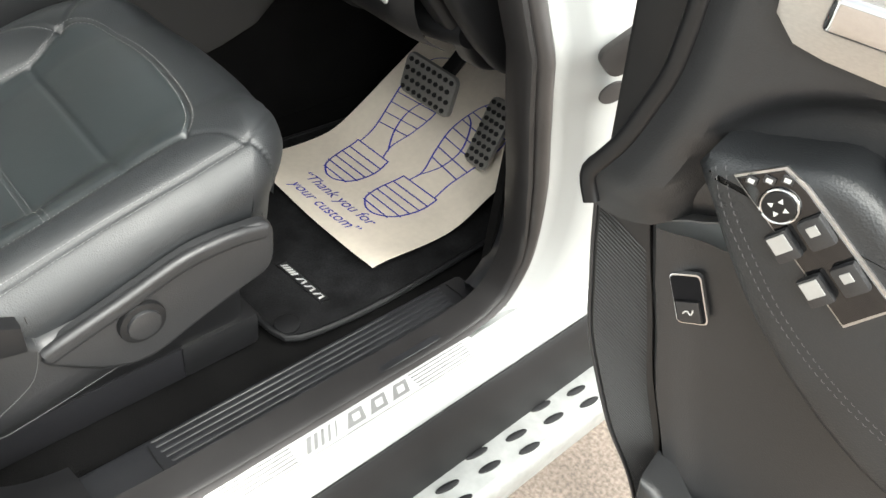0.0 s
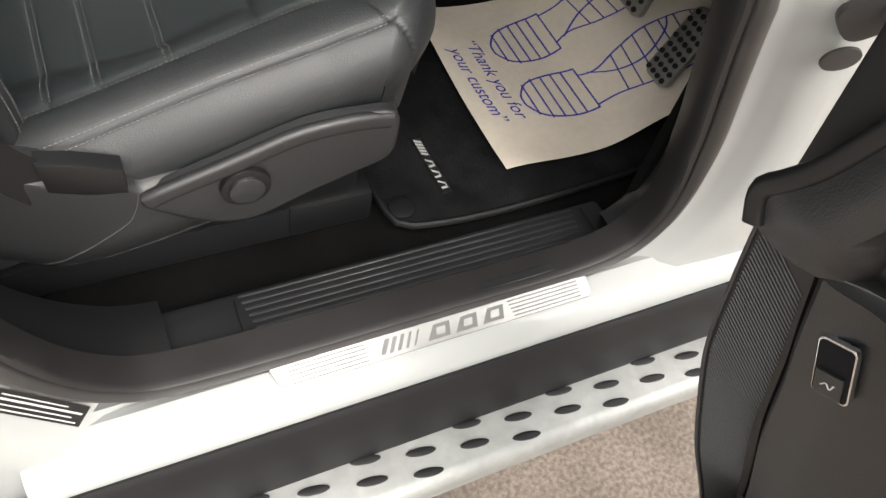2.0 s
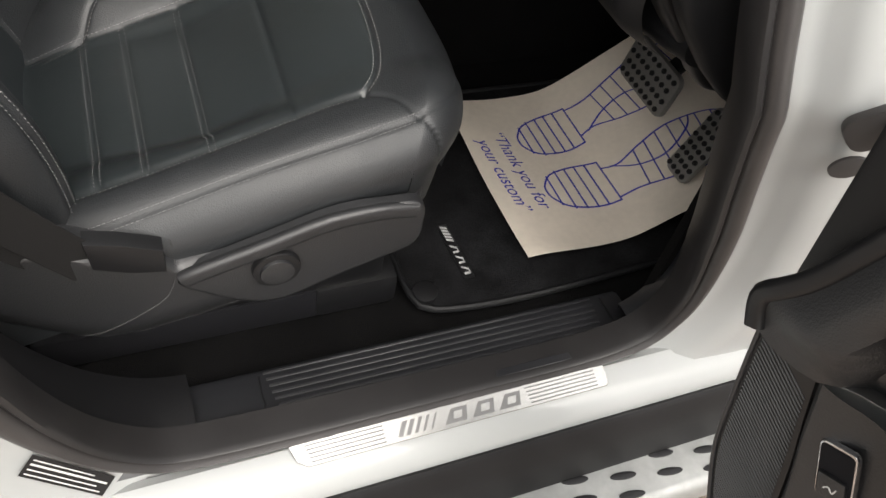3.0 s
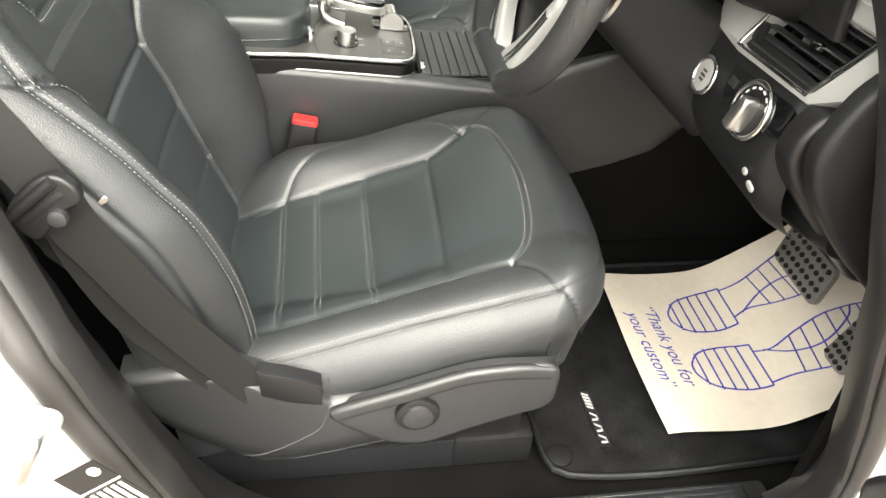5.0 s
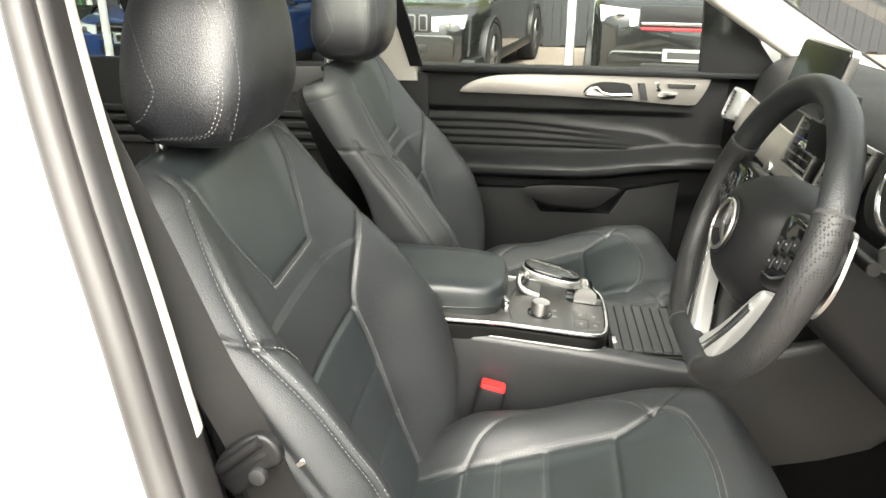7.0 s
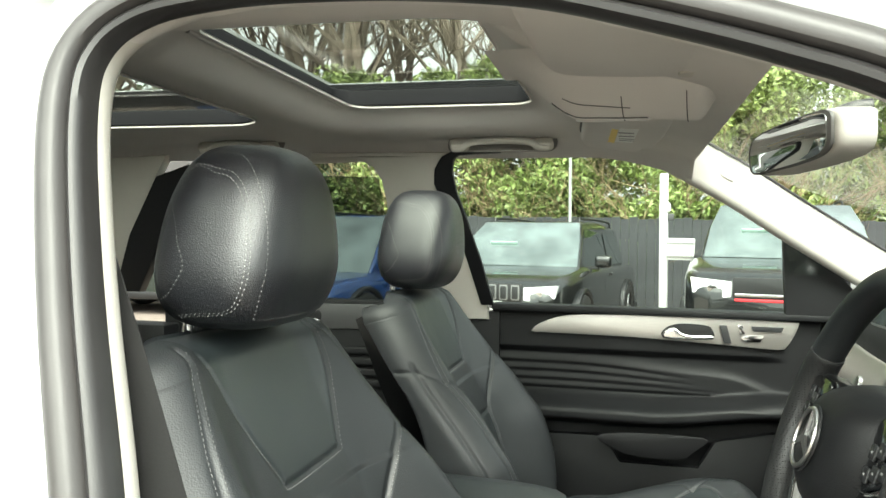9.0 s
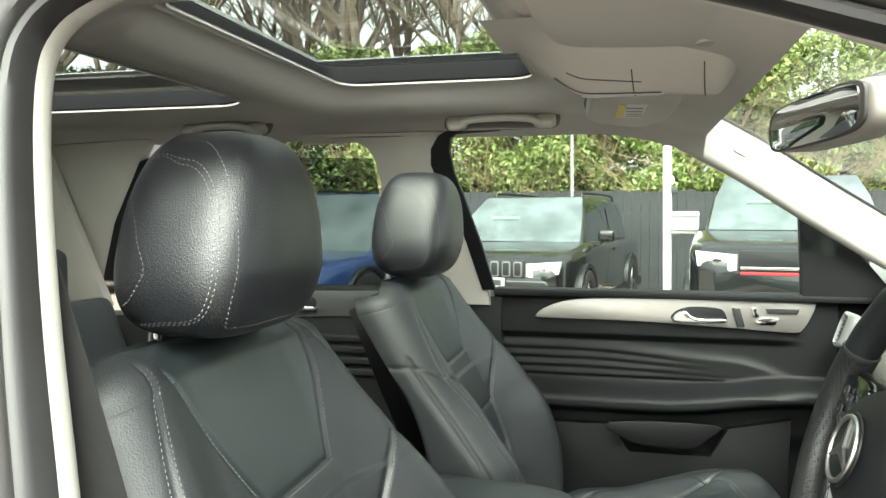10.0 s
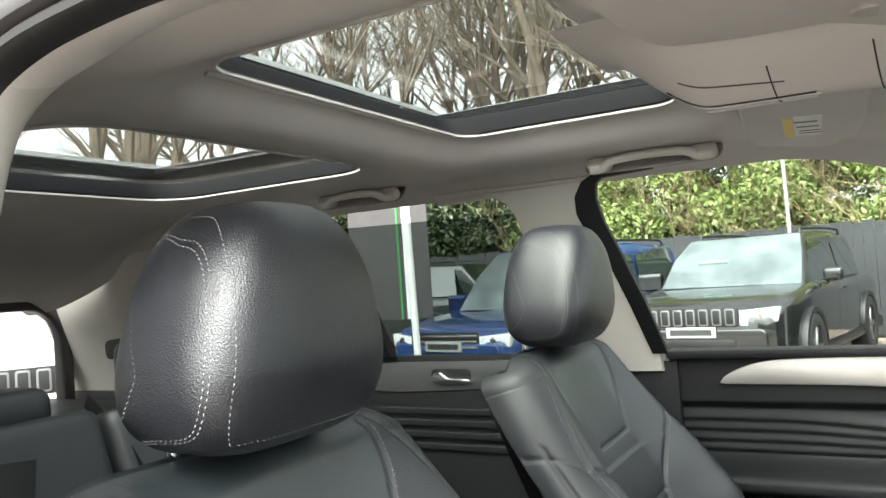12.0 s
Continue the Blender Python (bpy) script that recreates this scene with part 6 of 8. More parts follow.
rim_path = np.array([rim_at(a) for a in np.linspace(0, 2 * math.pi, 120, endpoint=False)])
rim_path = curve_through(rim_path[::2], 120, True)
part_of("rim", moved(sweep(rim_path, circle(0.0172, 20, 0.0195), closed=True), WHEEL), LEATHER, wheel, "black leather wheel rim")
GRIP = perforated_material("perforated_leather")
for a0, a1 in ((-68, 25), (155, 248)):
    gp = curve_through([rim_at(radians(a)) for a in np.linspace(a0, a1, 30)], 70)
    part_of("grip", moved(sweep(gp, circle(0.0186, 24, 0.0208)), WHEEL), GRIP, wheel, "perforated leather grip")
for a in (-68, 25, 155, 248):
    p = np.array([rim_at(radians(a + d)) for d in (-0.6, 0.6)])
    part_of("grip_seam", moved(sweep(p, circle(0.0189, 20, 0.0211)), WHEEL), STITCH_DARK, wheel)
hub_o = curve_through([(-0.094, 0.034), (-0.078, 0.060), (-0.040, 0.072), (0, 0.075), (0.040, 0.072), (0.078, 0.060), (0.094, 0.034), (0.092, -0.015), (0.070, -0.064), (0.034, -0.088), (0, -0.093), (-0.034, -0.088), (-0.070, -0.064), (-0.092, -0.015)], 72, True)
P = np.array([[tuple(WHEEL @ Vector((x * r, y * r - 0.004 * (1 - r), -0.030 + 0.066 * (1 - r ** 3.4) ** 0.8))) for x, y in hub_o] for r in (1.0, 1.0, 0.985, 0.96, 0.92, 0.86, 0.78, 0.68, 0.55, 0.40, 0.25, 0.10, 0.02)])
P[0] -= np.array(WHEEL.to_3x3() @ Vector((0, 0, 0.03)))
part_of("hub", grid(P, close_v=True, caps=True), PLASTIC, wheel, "black domed airbag cover")
part_of("hub_recess", moved(disc(0.037, 0.002, 40, 0.001), WHEEL @ Matrix.Translation((0, -0.004, 0.0352))), PLASTIC_HARD, wheel)
em = WHEEL @ Matrix.Translation((0, -0.004, 0.0375))
ringp = np.array([(0.0315 * math.cos(a), 0.0315 * math.sin(a), 0.001) for a in np.linspace(0, 2 * math.pi, 48, endpoint=False)])
emblem = part_of("emblem", moved(sweep(ringp, circle(0.0026, 8), closed=True), em), SATIN, wheel, "round satin emblem")
for a in (90, 210, 330):
    ar = radians(a)
    q = [(0.031 * math.cos(ar), 0.031 * math.sin(ar)), (0.0055 * math.cos(ar + 1.05), 0.0055 * math.sin(ar + 1.05)), (0, 0), (0.0055 * math.cos(ar - 1.05), 0.0055 * math.sin(ar - 1.05))]
    part("emblem_ray", moved(slab(q, 0.003), em), SATIN, emblem, smooth=False)
for s in (-1, 1):
    arm_o = curve_through([(s * 0.07, 0.048), (s * 0.12, 0.056), (s * 0.176, 0.052), (s * 0.178, 0.0), (s * 0.14, -0.020), (s * 0.10, -0.036), (s * 0.07, -0.030)], 44, True)
    part_of("spoke", moved(slab(arm_o, 0.024, 0.008, 3), WHEEL @ Matrix.Translation((0, 0, -0.026))), PLASTIC_HARD, wheel, "black wheel spoke")
    pod = curve_through([(s * 0.086, 0.048), (s * 0.120, 0.054), (s * 0.158, 0.050), (s * 0.164, 0.030), (s * 0.160, 0.006), (s * 0.126, -0.010), (s * 0.098, -0.018), (s * 0.090, 0.010)], 44, True)
    pd = part_of("button_pod", moved(slab(pod, 0.010, 0.003), WHEEL @ Matrix.Translation((0, 0, -0.004))), PIANO, wheel, "gloss black button pod")
    low_e = curve_through([(s * 0.092, -0.020), (s * 0.110, -0.018), (s * 0.128, -0.012), (s * 0.150, 0.000), (s * 0.164, 0.010)], 24)
    part("pod_edge", sweep(np.array([tuple(WHEEL @ Vector((x, y, 0.004))) for x, y in low_e]), circle(0.0022, 8)), CHROME, pd, "chrome pod edge")
    for j in range(2):
        for i in range(3):
            bx, by = s * (0.104 + 0.019 * i), 0.020 - 0.022 * j + 0.006 * i
            part("button", moved(box((bx - 0.0075, by - 0.0075, 0.006), (bx + 0.0075, by + 0.0075, 0.0095), 0.002), WHEEL), GREY_PLASTIC, pd)
            part("button_mark", moved(box((bx - 0.0016, by - 0.0010, 0.0095), (bx + 0.0016, by + 0.0010, 0.0100)), WHEEL), PRINT_GREY, pd, smooth=False)
    low = curve_through([(s * 0.112, -0.034), (s * 0.118, -0.044), (s * 0.106, -0.078), (s * 0.086, -0.118), (s * 0.066, -0.160), (s * 0.030, -0.168), (s * 0.012, -0.160), (s * 0.018, -0.146), (s * 0.046, -0.118), (s * 0.074, -0.082), (s * 0.098, -0.046)], 60, True)
    arm_s = part_of("lower_spoke", moved(slab(low, 0.020, 0.007, 4), WHEEL @ Matrix.Translation((0, 0, -0.016))), SILVER_PLASTIC, wheel, "satin silver lower spoke")
    fold = curve_through([(s * 0.106, -0.060), (s * 0.084, -0.098), (s * 0.058, -0.134), (s * 0.036, -0.158)], 24)
    part("spoke_fold", sweep(np.array([tuple(WHEEL @ Vector((x, y, 0.0045))) for x, y in fold]), rounded(0.012, 0.004, 0.0018, 2), up=tuple(WHEEL.to_3x3() @ Vector((0, 0, 1)))), CHROME, arm_s, "bright folded edge")
    pad = curve_through([(s * 0.138, 0.058), (s * 0.154, 0.066), (s * 0.164, 0.045), (s * 0.172, 0.0), (s * 0.158, -0.034), (s * 0.142, -0.024), (s * 0.150, 0.010)], 40, True)
    part_of("shift_paddle", moved(slab(pad, 0.005, 0.002), WHEEL @ Matrix.Translation((0, 0, -0.040))), SATIN, wheel, "satin silver shift paddle")
part_of("spoke_web", moved(slab(curve_through([(-0.07, -0.07), (0.07, -0.07), (0.05, -0.12), (0.02, -0.155), (-0.02, -0.155), (-0.05, -0.12)], 40, True), 0.010, 0.004), WHEEL @ Matrix.Translation((0, 0, -0.030))), PLASTIC_HARD, wheel)
P = np.array([[tuple(WHEEL @ Vector((x, y + 0.004 - 0.10 * t, -0.040 - 0.26 * t))) for x, y in rounded(0.115 + 0.05 * t, 0.115 + 0.045 * t, 0.040, 6)] for t in np.linspace(0, 1, 10)])
part_of("column_shroud", grid(P, close_v=True, caps=True), PLASTIC, wheel, "black steering column shroud")
stalk = part_of("column_stalk", sweep(curve_through([(0.585, 0.470, 1.165), (0.560, 0.435, 1.162), (0.545, 0.412, 1.158)], 10), rounded(0.030, 0.030, 0.012, 4), up=(0, 0, 1)), PLASTIC_HARD, wheel, "black column stalk")
part("stalk_tip", moved(slab(rounded(0.027, 0.030, 0.008), 0.010, 0.004, 3), axes((0.546, 0.413, 1.158), (0.45, -0.55, 0.3), (0.1, 0.35, 0.95))), SATIN, stalk, "satin silver stalk tip")
for s, y2 in ((1, 0.030), (-1, 0.01)):
    st = sweep([(s * 0.05, y2, -0.09), (s * 0.14, y2 + 0.005, -0.080)], circle(0.008, 12), up=(0, 1, 0))
    part_of("column_stalk", moved(st, WHEEL), PLASTIC_HARD, wheel, "black column stalk")

# ---- centre console ----
con = thing("centre_console", "black centre console with silver-edged control panel and armrest", "centre console", at=(0.3, 0.83, 0.5))
top_edge = np.array([(-0.25, 0.905), (0.05, 0.881), (0.18, 0.867), (0.27, 0.858), (0.35, 0.849), (0.42, 0.841), (0.46, 0.838), (0.54, 0.872), (0.62, 0.895), (0.69, 0.900), (0.80, 0.775)])
low_edge = np.array([(-0.25, 0.52), (0.10, 0.52), (0.30, 0.60), (0.45, 0.63), (0.58, 0.652), (0.66, 0.672), (0.735, 0.700), (0.785, 0.745), (0.80, 0.765)])


def console_flank(mirror):
    """Side of the console: a rounded upper ledge and a wall that draws in towards the floor."""
    rows = []
    for x in np.linspace(-0.25, 0.80, 84):
        zt, zb = np.interp(x, top_edge[:, 0], top_edge[:, 1]), np.interp(x, low_edge[:, 0], low_edge[:, 1])
        prof = [(0.752, zt - 0.004), (0.740, zt), (0.731, zt - 0.0005), (0.7245, zt - 0.003), (0.7205, zt - 0.0075), (0.719, zt - 0.014)]
        prof += [(0.719 + 0.012 * k * k, zt - 0.014 + (zb - zt + 0.014) * k) for k in np.linspace(0.1, 1, 10)]
        rows.append([(x, 2 * 0.8345 - y if mirror else y, max(z, zb)) for y, z in prof])
    return grid(np.array(rows))


for mirror in (False, True):
    part_of("console_side", console_flank(mirror), GREY_PLASTIC, con, "dark grey console side")
body = box((-0.25, 0.748, 0.62), (0.52, 0.922, 0.830), 0.01)
part_of("console_body", body, PLASTIC, con)
# the control deck slopes down to the front: local x forward, y across, z up
DECK = axes((0.0, 0.832, 0.906), (1, 0, -0.095), (0, 1, 0))
deck_o = curve_through([(-0.05, -0.101), (0.12, -0.101), (0.255, -0.099), (0.280, -0.092), (0.291, -0.060), (0.294, 0.0), (0.291, 0.060), (0.280, 0.092), (0.255, 0.099), (0.12, 0.101), (-0.05, 0.101)], 70, True)
part_of("piano_base", moved(slab(deck_o * np.array([1.012, 1.04]), 0.026, 0.004), DECK @ Matrix.Translation((0, 0, -0.032))), SHADED_LACQUER, con, "gloss black console base")
PANEL_GREY = material("dark_satin_panel", (0.16, 0.158, 0.152), 0.42, 0.6, grain=0.15, grain_scale=200, stretch=(1, 1, 14), blotch=0.08)
pn = part_of("control_panel", moved(slab(deck_o * 0.985, 0.006, 0.002), DECK @ Matrix.Translation((0, 0, -0.005))), PANEL_GREY, con, "dark satin metal control panel")
part("panel_edge", moved(sweep(np.c_[deck_o, np.full(len(deck_o), 0.0)], rounded(0.006, 0.007, 0.0022), closed=True), DECK), CHROME, pn, "chrome panel edge")
near_e = np.array([(x, -0.1060, -0.024) for x in np.linspace(-0.04, 0.262, 20)] + [(0.278, -0.1005, -0.024), (0.290, -0.086, -0.024)])
part("lower_edge", moved(sweep(near_e, rounded(0.003, 0.0035, 0.001)), DECK), SATIN, pn, "thin satin trim line")
inner_e = curve_through([(0.130, -0.085), (0.122, -0.03), (0.128, 0.03), (0.15, 0.075)], 24)
part("panel_joint", moved(sweep(np.c_[inner_e, np.full(24, 0.0012)], circle(0.0007, 6)), DECK), LABEL_BLACK, pn)
part("mode_knob_base", moved(disc(0.021, 0.003, 32, 0.001), DECK @ Matrix.Translation((0.176, -0.045, 0.001))), PIANO, pn)
part("mode_knob", moved(disc(0.0155, 0.024, 32, 0.003), DECK @ Matrix.Translation((0.176, -0.045, 0.001))), SATIN, pn, "satin silver rotary knob")
part("wheel_well", moved(slab(rounded(0.066, 0.060, 0.016), 0.002, 0.0006), DECK @ Matrix.Translation((0.258, 0.050, 0.001))), PIANO, pn)
roller = sweep([(0.258, 0.030, 0.010), (0.258, 0.074, 0.010)], circle(0.019, 24), up=(0, 0, 1))
part("control_roller", moved(roller, DECK), CHROME, pn, "ribbed chrome control roller")
part("roller_collar", moved(sweep([(0.258, 0.024, 0.010), (0.258, 0.030, 0.010)], circle(0.0205, 24), up=(0, 0, 1)), DECK), SATIN, pn)
touch = curve_through([(-0.060, 0.0), (-0.054, 0.020), (-0.030, 0.032), (0.010, 0.033), (0.045, 0.026), (0.062, 0.010), (0.062, -0.012), (0.045, -0.026), (0.010, -0.033), (-0.030, -0.032), (-0.054, -0.020)], 50, True)
TOUCH = DECK @ Matrix.Translation((0.190, 0.052, 0.030)) @ pose(0, 0, 0, 0, 7, -6) @ Matrix.Diagonal((0.90, 0.86, 1, 1))
part("touch_bridge", moved(slab(touch, 0.013, 0.005, 4), TOUCH), SATIN, pn, "satin curved touch controller")
part("touch_pad", moved(slab(touch * 0.93, 0.007, 0.005, 3), TOUCH @ Matrix.Translation((0, 0, 0.0125))), PIANO, pn, "gloss black touch surface")
neck = curve_through([(0.152, 0.054, 0.040), (0.143, 0.054, 0.030), (0.141, 0.052, 0.016), (0.152, 0.050, 0.006), (0.176, 0.048, 0.000)], 24)
part("bridge_neck", moved(sweep(neck, rounded(0.052, 0.014, 0.006), up=(0.6, 0, 0.8)), DECK), SATIN, pn, "satin bridge neck")
for i in range(2):
    for j in range(2):
        part("button", moved(box((0.236 + 0.024 * i, -0.080 + 0.034 * j, 0.0), (0.258 + 0.024 * i, -0.048 + 0.034 * j, 0.0022), 0.001), DECK), PANEL_GREY, pn)
        part("button_mark", moved(box((0.2445 + 0.024 * i, -0.067 + 0.034 * j, 0.0022), (0.2495 + 0.024 * i, -0.061 + 0.034 * j, 0.0026)), DECK), PRINT_GREY, pn, smooth=False)
for i in range(2):
    part("button_mark", moved(box((0.198, -0.052 + 0.024 * i, 0.0012), (0.206, -0.046 + 0.024 * i, 0.0016)), DECK), PRINT_GREY, pn, smooth=False)
SLAT_GREY = material("grey_blind_plastic", (0.050, 0.052, 0.052), 0.45, bump=0.3, grain_scale=700, blotch=0.12, dist=0.0003)
part_of("blind_bed", box((0.298, 0.746, 0.835), (0.515, 0.926, 0.8445), 0.002), LABEL_BLACK, con)
for k in range(12):
    part_of("blind_slat", box((0.302 + 0.0165 * k, 0.748, 0.846), (0.3172 + 0.0165 * k, 0.924, 0.8515), 0.0010, 1), SLAT_GREY, con, "ribbed storage blind slat")
part_of("blind_pull", box((0.300, 0.76, 0.850), (0.308, 0.79, 0.858), 0.002), CHROME, con)
arm_out = curve_through([(-0.26, 0.738), (0.02, 0.738), (0.080, 0.744), (0.108, 0.764), (0.116, 0.80), (0.118, 0.835), (0.116, 0.87), (0.108, 0.906), (0.080, 0.922), (0.02, 0.928), (-0.26, 0.928)], 60, True)
arm_mid = np.array([-0.07, 0.833])
P = []
for k_, z_ in ((0.93, 0.898), (0.965, 0.900), (0.975, 0.912), (0.98, 0.916), (1.0, 0.918), (1.005, 0.930), (0.995, 0.942), (0.97, 0.951), (0.92, 0.955), (0.6, 0.958), (0.2, 0.958), (0.02, 0.958)):
    q = arm_mid + (arm_out - arm_mid) * np.array([1 - (1 - k_) * 0.5, k_])
    P.append(np.c_[q, np.full(len(q), z_) - 0.06 * np.maximum(0, q[:, 0] - 0.02) * (z_ > 0.91)])
ar = part_of("armrest", grid(np.array(P), close_v=True, caps=True), LEATHER_SMOOTH, con, "black leather armrest lid")
part("lid_joint", sweep(np.c_[arm_mid + (arm_out - arm_mid) * 0.992, np.full(60, 0.9165)], circle(0.0014, 6), closed=True), LABEL_BLACK, ar)
part("armrest_latch", moved(box((-0.005, -0.022, -0.010), (0.005, 0.022, 0.010), 0.004), axes((0.113, 0.776, 0.914), (1, 0.35, 0), (-0.35, 1, 0))), CHROME, ar, "chrome armrest latch")
tri = [(0.660, 0.918), (0.676, 0.906), (0.755, 0.874), (0.790, 0.800), (0.770, 0.805)]
part_of("side_trim", side_plate(tri, 0.728, 0.006, 0.002), SILVER_PLASTIC, con, "satin silver console side trim")
# tunnel side and centre stack
part_of("tunnel", moved(slab([(0.40, 0.47), (0.40, 0.70), (0.56, 0.87), (0.75, 1.0), (1.25, 0.95), (1.25, 0.47)], 0.20, 0.01), axes((0, 0.945, 0), (1, 0, 0), (0, 0, 1))), CARPET, con, "black carpeted tunnel side")
part_of("centre_stack", moved(slab([(-0.095, -0.12), (0.095, -0.12), (0.11, 0.02), (-0.11, 0.02)], 0.04, 0.008), axes((0.612, 0.84, 1.07), (0, -1, 0), (0.30, 0, 1))), PIANO, con, "gloss black centre stack")

# ---- seat belt buckle and belt ----
bk = thing("belt_buckle", "black seat belt buckle with red release button", "seat belt buckle", at=(0.09, 0.69, 0.74))
BUCKLE = axes((0.086, 0.700, 0.715), (1, 0, -0.22), (0, 1, 0))
part_of("buckle_body", moved(slab(rounded(0.046, 0.028, 0.007), 0.078, 0.004), BUCKLE), PLASTIC_HARD, bk)
part_of("release_button", moved(slab(rounded(0.042, 0.024, 0.005), 0.012, 0.004), BUCKLE @ Matrix.Translation((0, 0, 0.074))), RED, bk, "red release button")
belt = thing("seat_belt", "black seat belt with tongue hanging beside the driver seat", "seat belt", at=(-0.1, 0.2, 0.9))
bl = curve_through([(-0.275, 0.235, 1.34), (-0.205, 0.200, 1.22), (-0.147, 0.170, 1.116), (-0.122, 0.158, 1.080), (-0.099, 0.151, 1.037), (-0.087, 0.152, 0.998), (-0.070, 0.157, 0.957), (-0.037, 0.166, 0.876), (0.003, 0.177, 0.796), (0.050, 0.188, 0.715)], 60)
part_of("webbing", sweep(bl, rounded(0.0016, 0.046, 0.0007, 1), up=(1, 0.25, 0.4)), WEBBING, belt, "woven black webbing")
lap = curve_through([(-0.099, 0.156, 1.033), (-0.088, 0.165, 0.950), (-0.058, 0.176, 0.850), (-0.005, 0.186, 0.765), (0.040, 0.193, 0.715)], 40)
part_of("lap_webbing", sweep(lap, rounded(0.0016, 0.046, 0.0007, 1), up=(1, 0.25, 0.5)), WEBBING, belt, "woven black webbing")
tm2 = axes((-0.099, 0.139, 1.037), (0.79, 0.0, 0.61), (-0.61, 0.1, 0.79))
ring_t = curve_through([(-0.034, -0.010), (-0.030, 0.012), (-0.012, 0.020), (0.016, 0.021), (0.032, 0.014), (0.036, -0.004), (0.028, -0.016), (0.010, -0.014), (-0.012, -0.018), (-0.028, -0.020)], 44, True)
tong = part_of("tongue", moved(slab(ring_t, 0.010, 0.004, 3), tm2), PLASTIC_HARD, belt, "black plastic belt tongue")
part("tongue_bar", moved(sweep([(-0.026, 0.010, 0.011), (0.028, 0.012, 0.011)], circle(0.0055, 12), up=(0, 0, 1)), tm2), PLASTIC_HARD, tong)
part("tongue_slot", moved(slab(rounded(0.050, 0.007, 0.003), 0.0108, 0.001), tm2 @ Matrix.Translation((0, 0.000, 0))), LABEL_BLACK, tong)
part("belt_stop", moved(disc(0.0085, 0.008, 18, 0.003), tm2 @ Matrix.Translation((0.004, -0.014, 0.008))), GREY_PLASTIC, tong, "round grey belt stop")
part("tongue_blade", moved(box((0.036, -0.030, 0.002), (0.046, -0.024, 0.004), 0.0008, 1), tm2), STEEL, tong, "steel tongue blade")

# ---- mirror, visors, handles, overhead console ----
mir = thing("rear_view_mirror", "rear view mirror with pale grey housing", "mirror", at=(0.47, 0.80, 1.50))
part_of("mirror_stem", sweep(curve_through([(0.53, 0.83, 1.56), (0.50, 0.83, 1.555), (0.465, 0.835, 1.535)], 10), circle(0.011, 12), up=(0, 1, 0)), PLASTIC_HARD, mir)
mm_ = axes((0.424, 0.840, 1.508), (0.285, -0.958, 0.035), (-0.10, 0.20, 1)) @ Matrix.Diagonal((1.0, 0.88, 1.0, 1))
shape = curve_through([(-0.115, -0.012), (-0.105, -0.034), (-0.05, -0.038), (0.06, -0.036), (0.108, -0.026), (0.118, 0.005), (0.105, 0.033), (0.0, 0.036), (-0.09, 0.030), (-0.113, 0.012)], 60, True)
part_of("mirror_housing", moved(slab(shape * 1.06, 0.050, 0.014, 4), mm_ @ Matrix.Translation((0.006, 0, -0.050))), CREAM, mir, "pale grey mirror housing")
part_of("mirror_rim", moved(slab(shape * 1.02, 0.005, 0.002), mm_ @ Matrix.Translation((0, 0, 0.001))), material("grey_mirror_frame", (0.11, 0.105, 0.10), 0.5, blotch=0.1), mir, "grey mirror rim")
part_of("mirror_glass", moved(slab(shape * 0.94, 0.002, 0.0005), mm_ @ Matrix.Translation((0, 0, 0.0052))), MIRROR, mir, "mirror glass")

def grab_handle(x0, x1, name="grab_handle"):
    g = thing(name, "pale grey folding roof grab handle", "grab handle", "roof grab handles", at=((x0 + x1) / 2, 1.40, 1.59))
    mid = (x0 + x1) / 2
    # flat plate of darkened headliner colour: the shade of the recess is painted
    part_of("handle_recess", moved(slab(rounded(x1 - x0 + 0.035, 0.050, 0.02), 0.003, 0.001), axes((mid, 1.412, 1.588), (1, 0, 0), (0, 0.55, 0.83))), material("shaded_headliner_recess", (0.30, 0.285, 0.27), 0.95, grain=0.3, grain_scale=700), g, "recessed cloth behind the handle")
    c = curve_through([(x0, 1.392, 1.577), (x0 + 0.022, 1.388, 1.577), (x0 + 0.046, 1.376, 1.588), (mid, 1.372, 1.591), (x1 - 0.046, 1.376, 1.588), (x1 - 0.022, 1.388, 1.577), (x1, 1.392, 1.577)], 40)
    part_of("grip_bar", sweep(c, rounded(0.016, 0.016, 0.006), up=(0, -0.6, 0.8)), CREAM, g, "pale grey grip bar")
    for xx in (x0 + 0.014, x1 - 0.014):
        part_of("hinge_cover", moved(slab(rounded(0.048, 0.026, 0.011), 0.020, 0.007, 3), axes((xx, 1.402, 1.580), (1, 0, 0), (0, 0.55, 0.83))), CREAM, g)
    return g


grab_handle(-0.203, 0.020)
grab_handle(-0.86, -0.66)

# sun visors
visor = thing("sun_visor", "pale grey folded sun visor with warning label", "sun visor", "sun visors", at=(0.2, 1.12, 1.56))


def ceiling_plate(poly, z, depth, slope=0.0, bevel=0.006, seg=3):
    """A plate hanging down from z, sloping down towards the front."""
    bm = slab(poly, depth, bevel, seg)
    for v in bm.verts:
        v.co.z = z - v.co.z - slope * (v.co.x - 0.10)
    bmesh.ops.reverse_faces(bm, faces=bm.faces)
    return bm


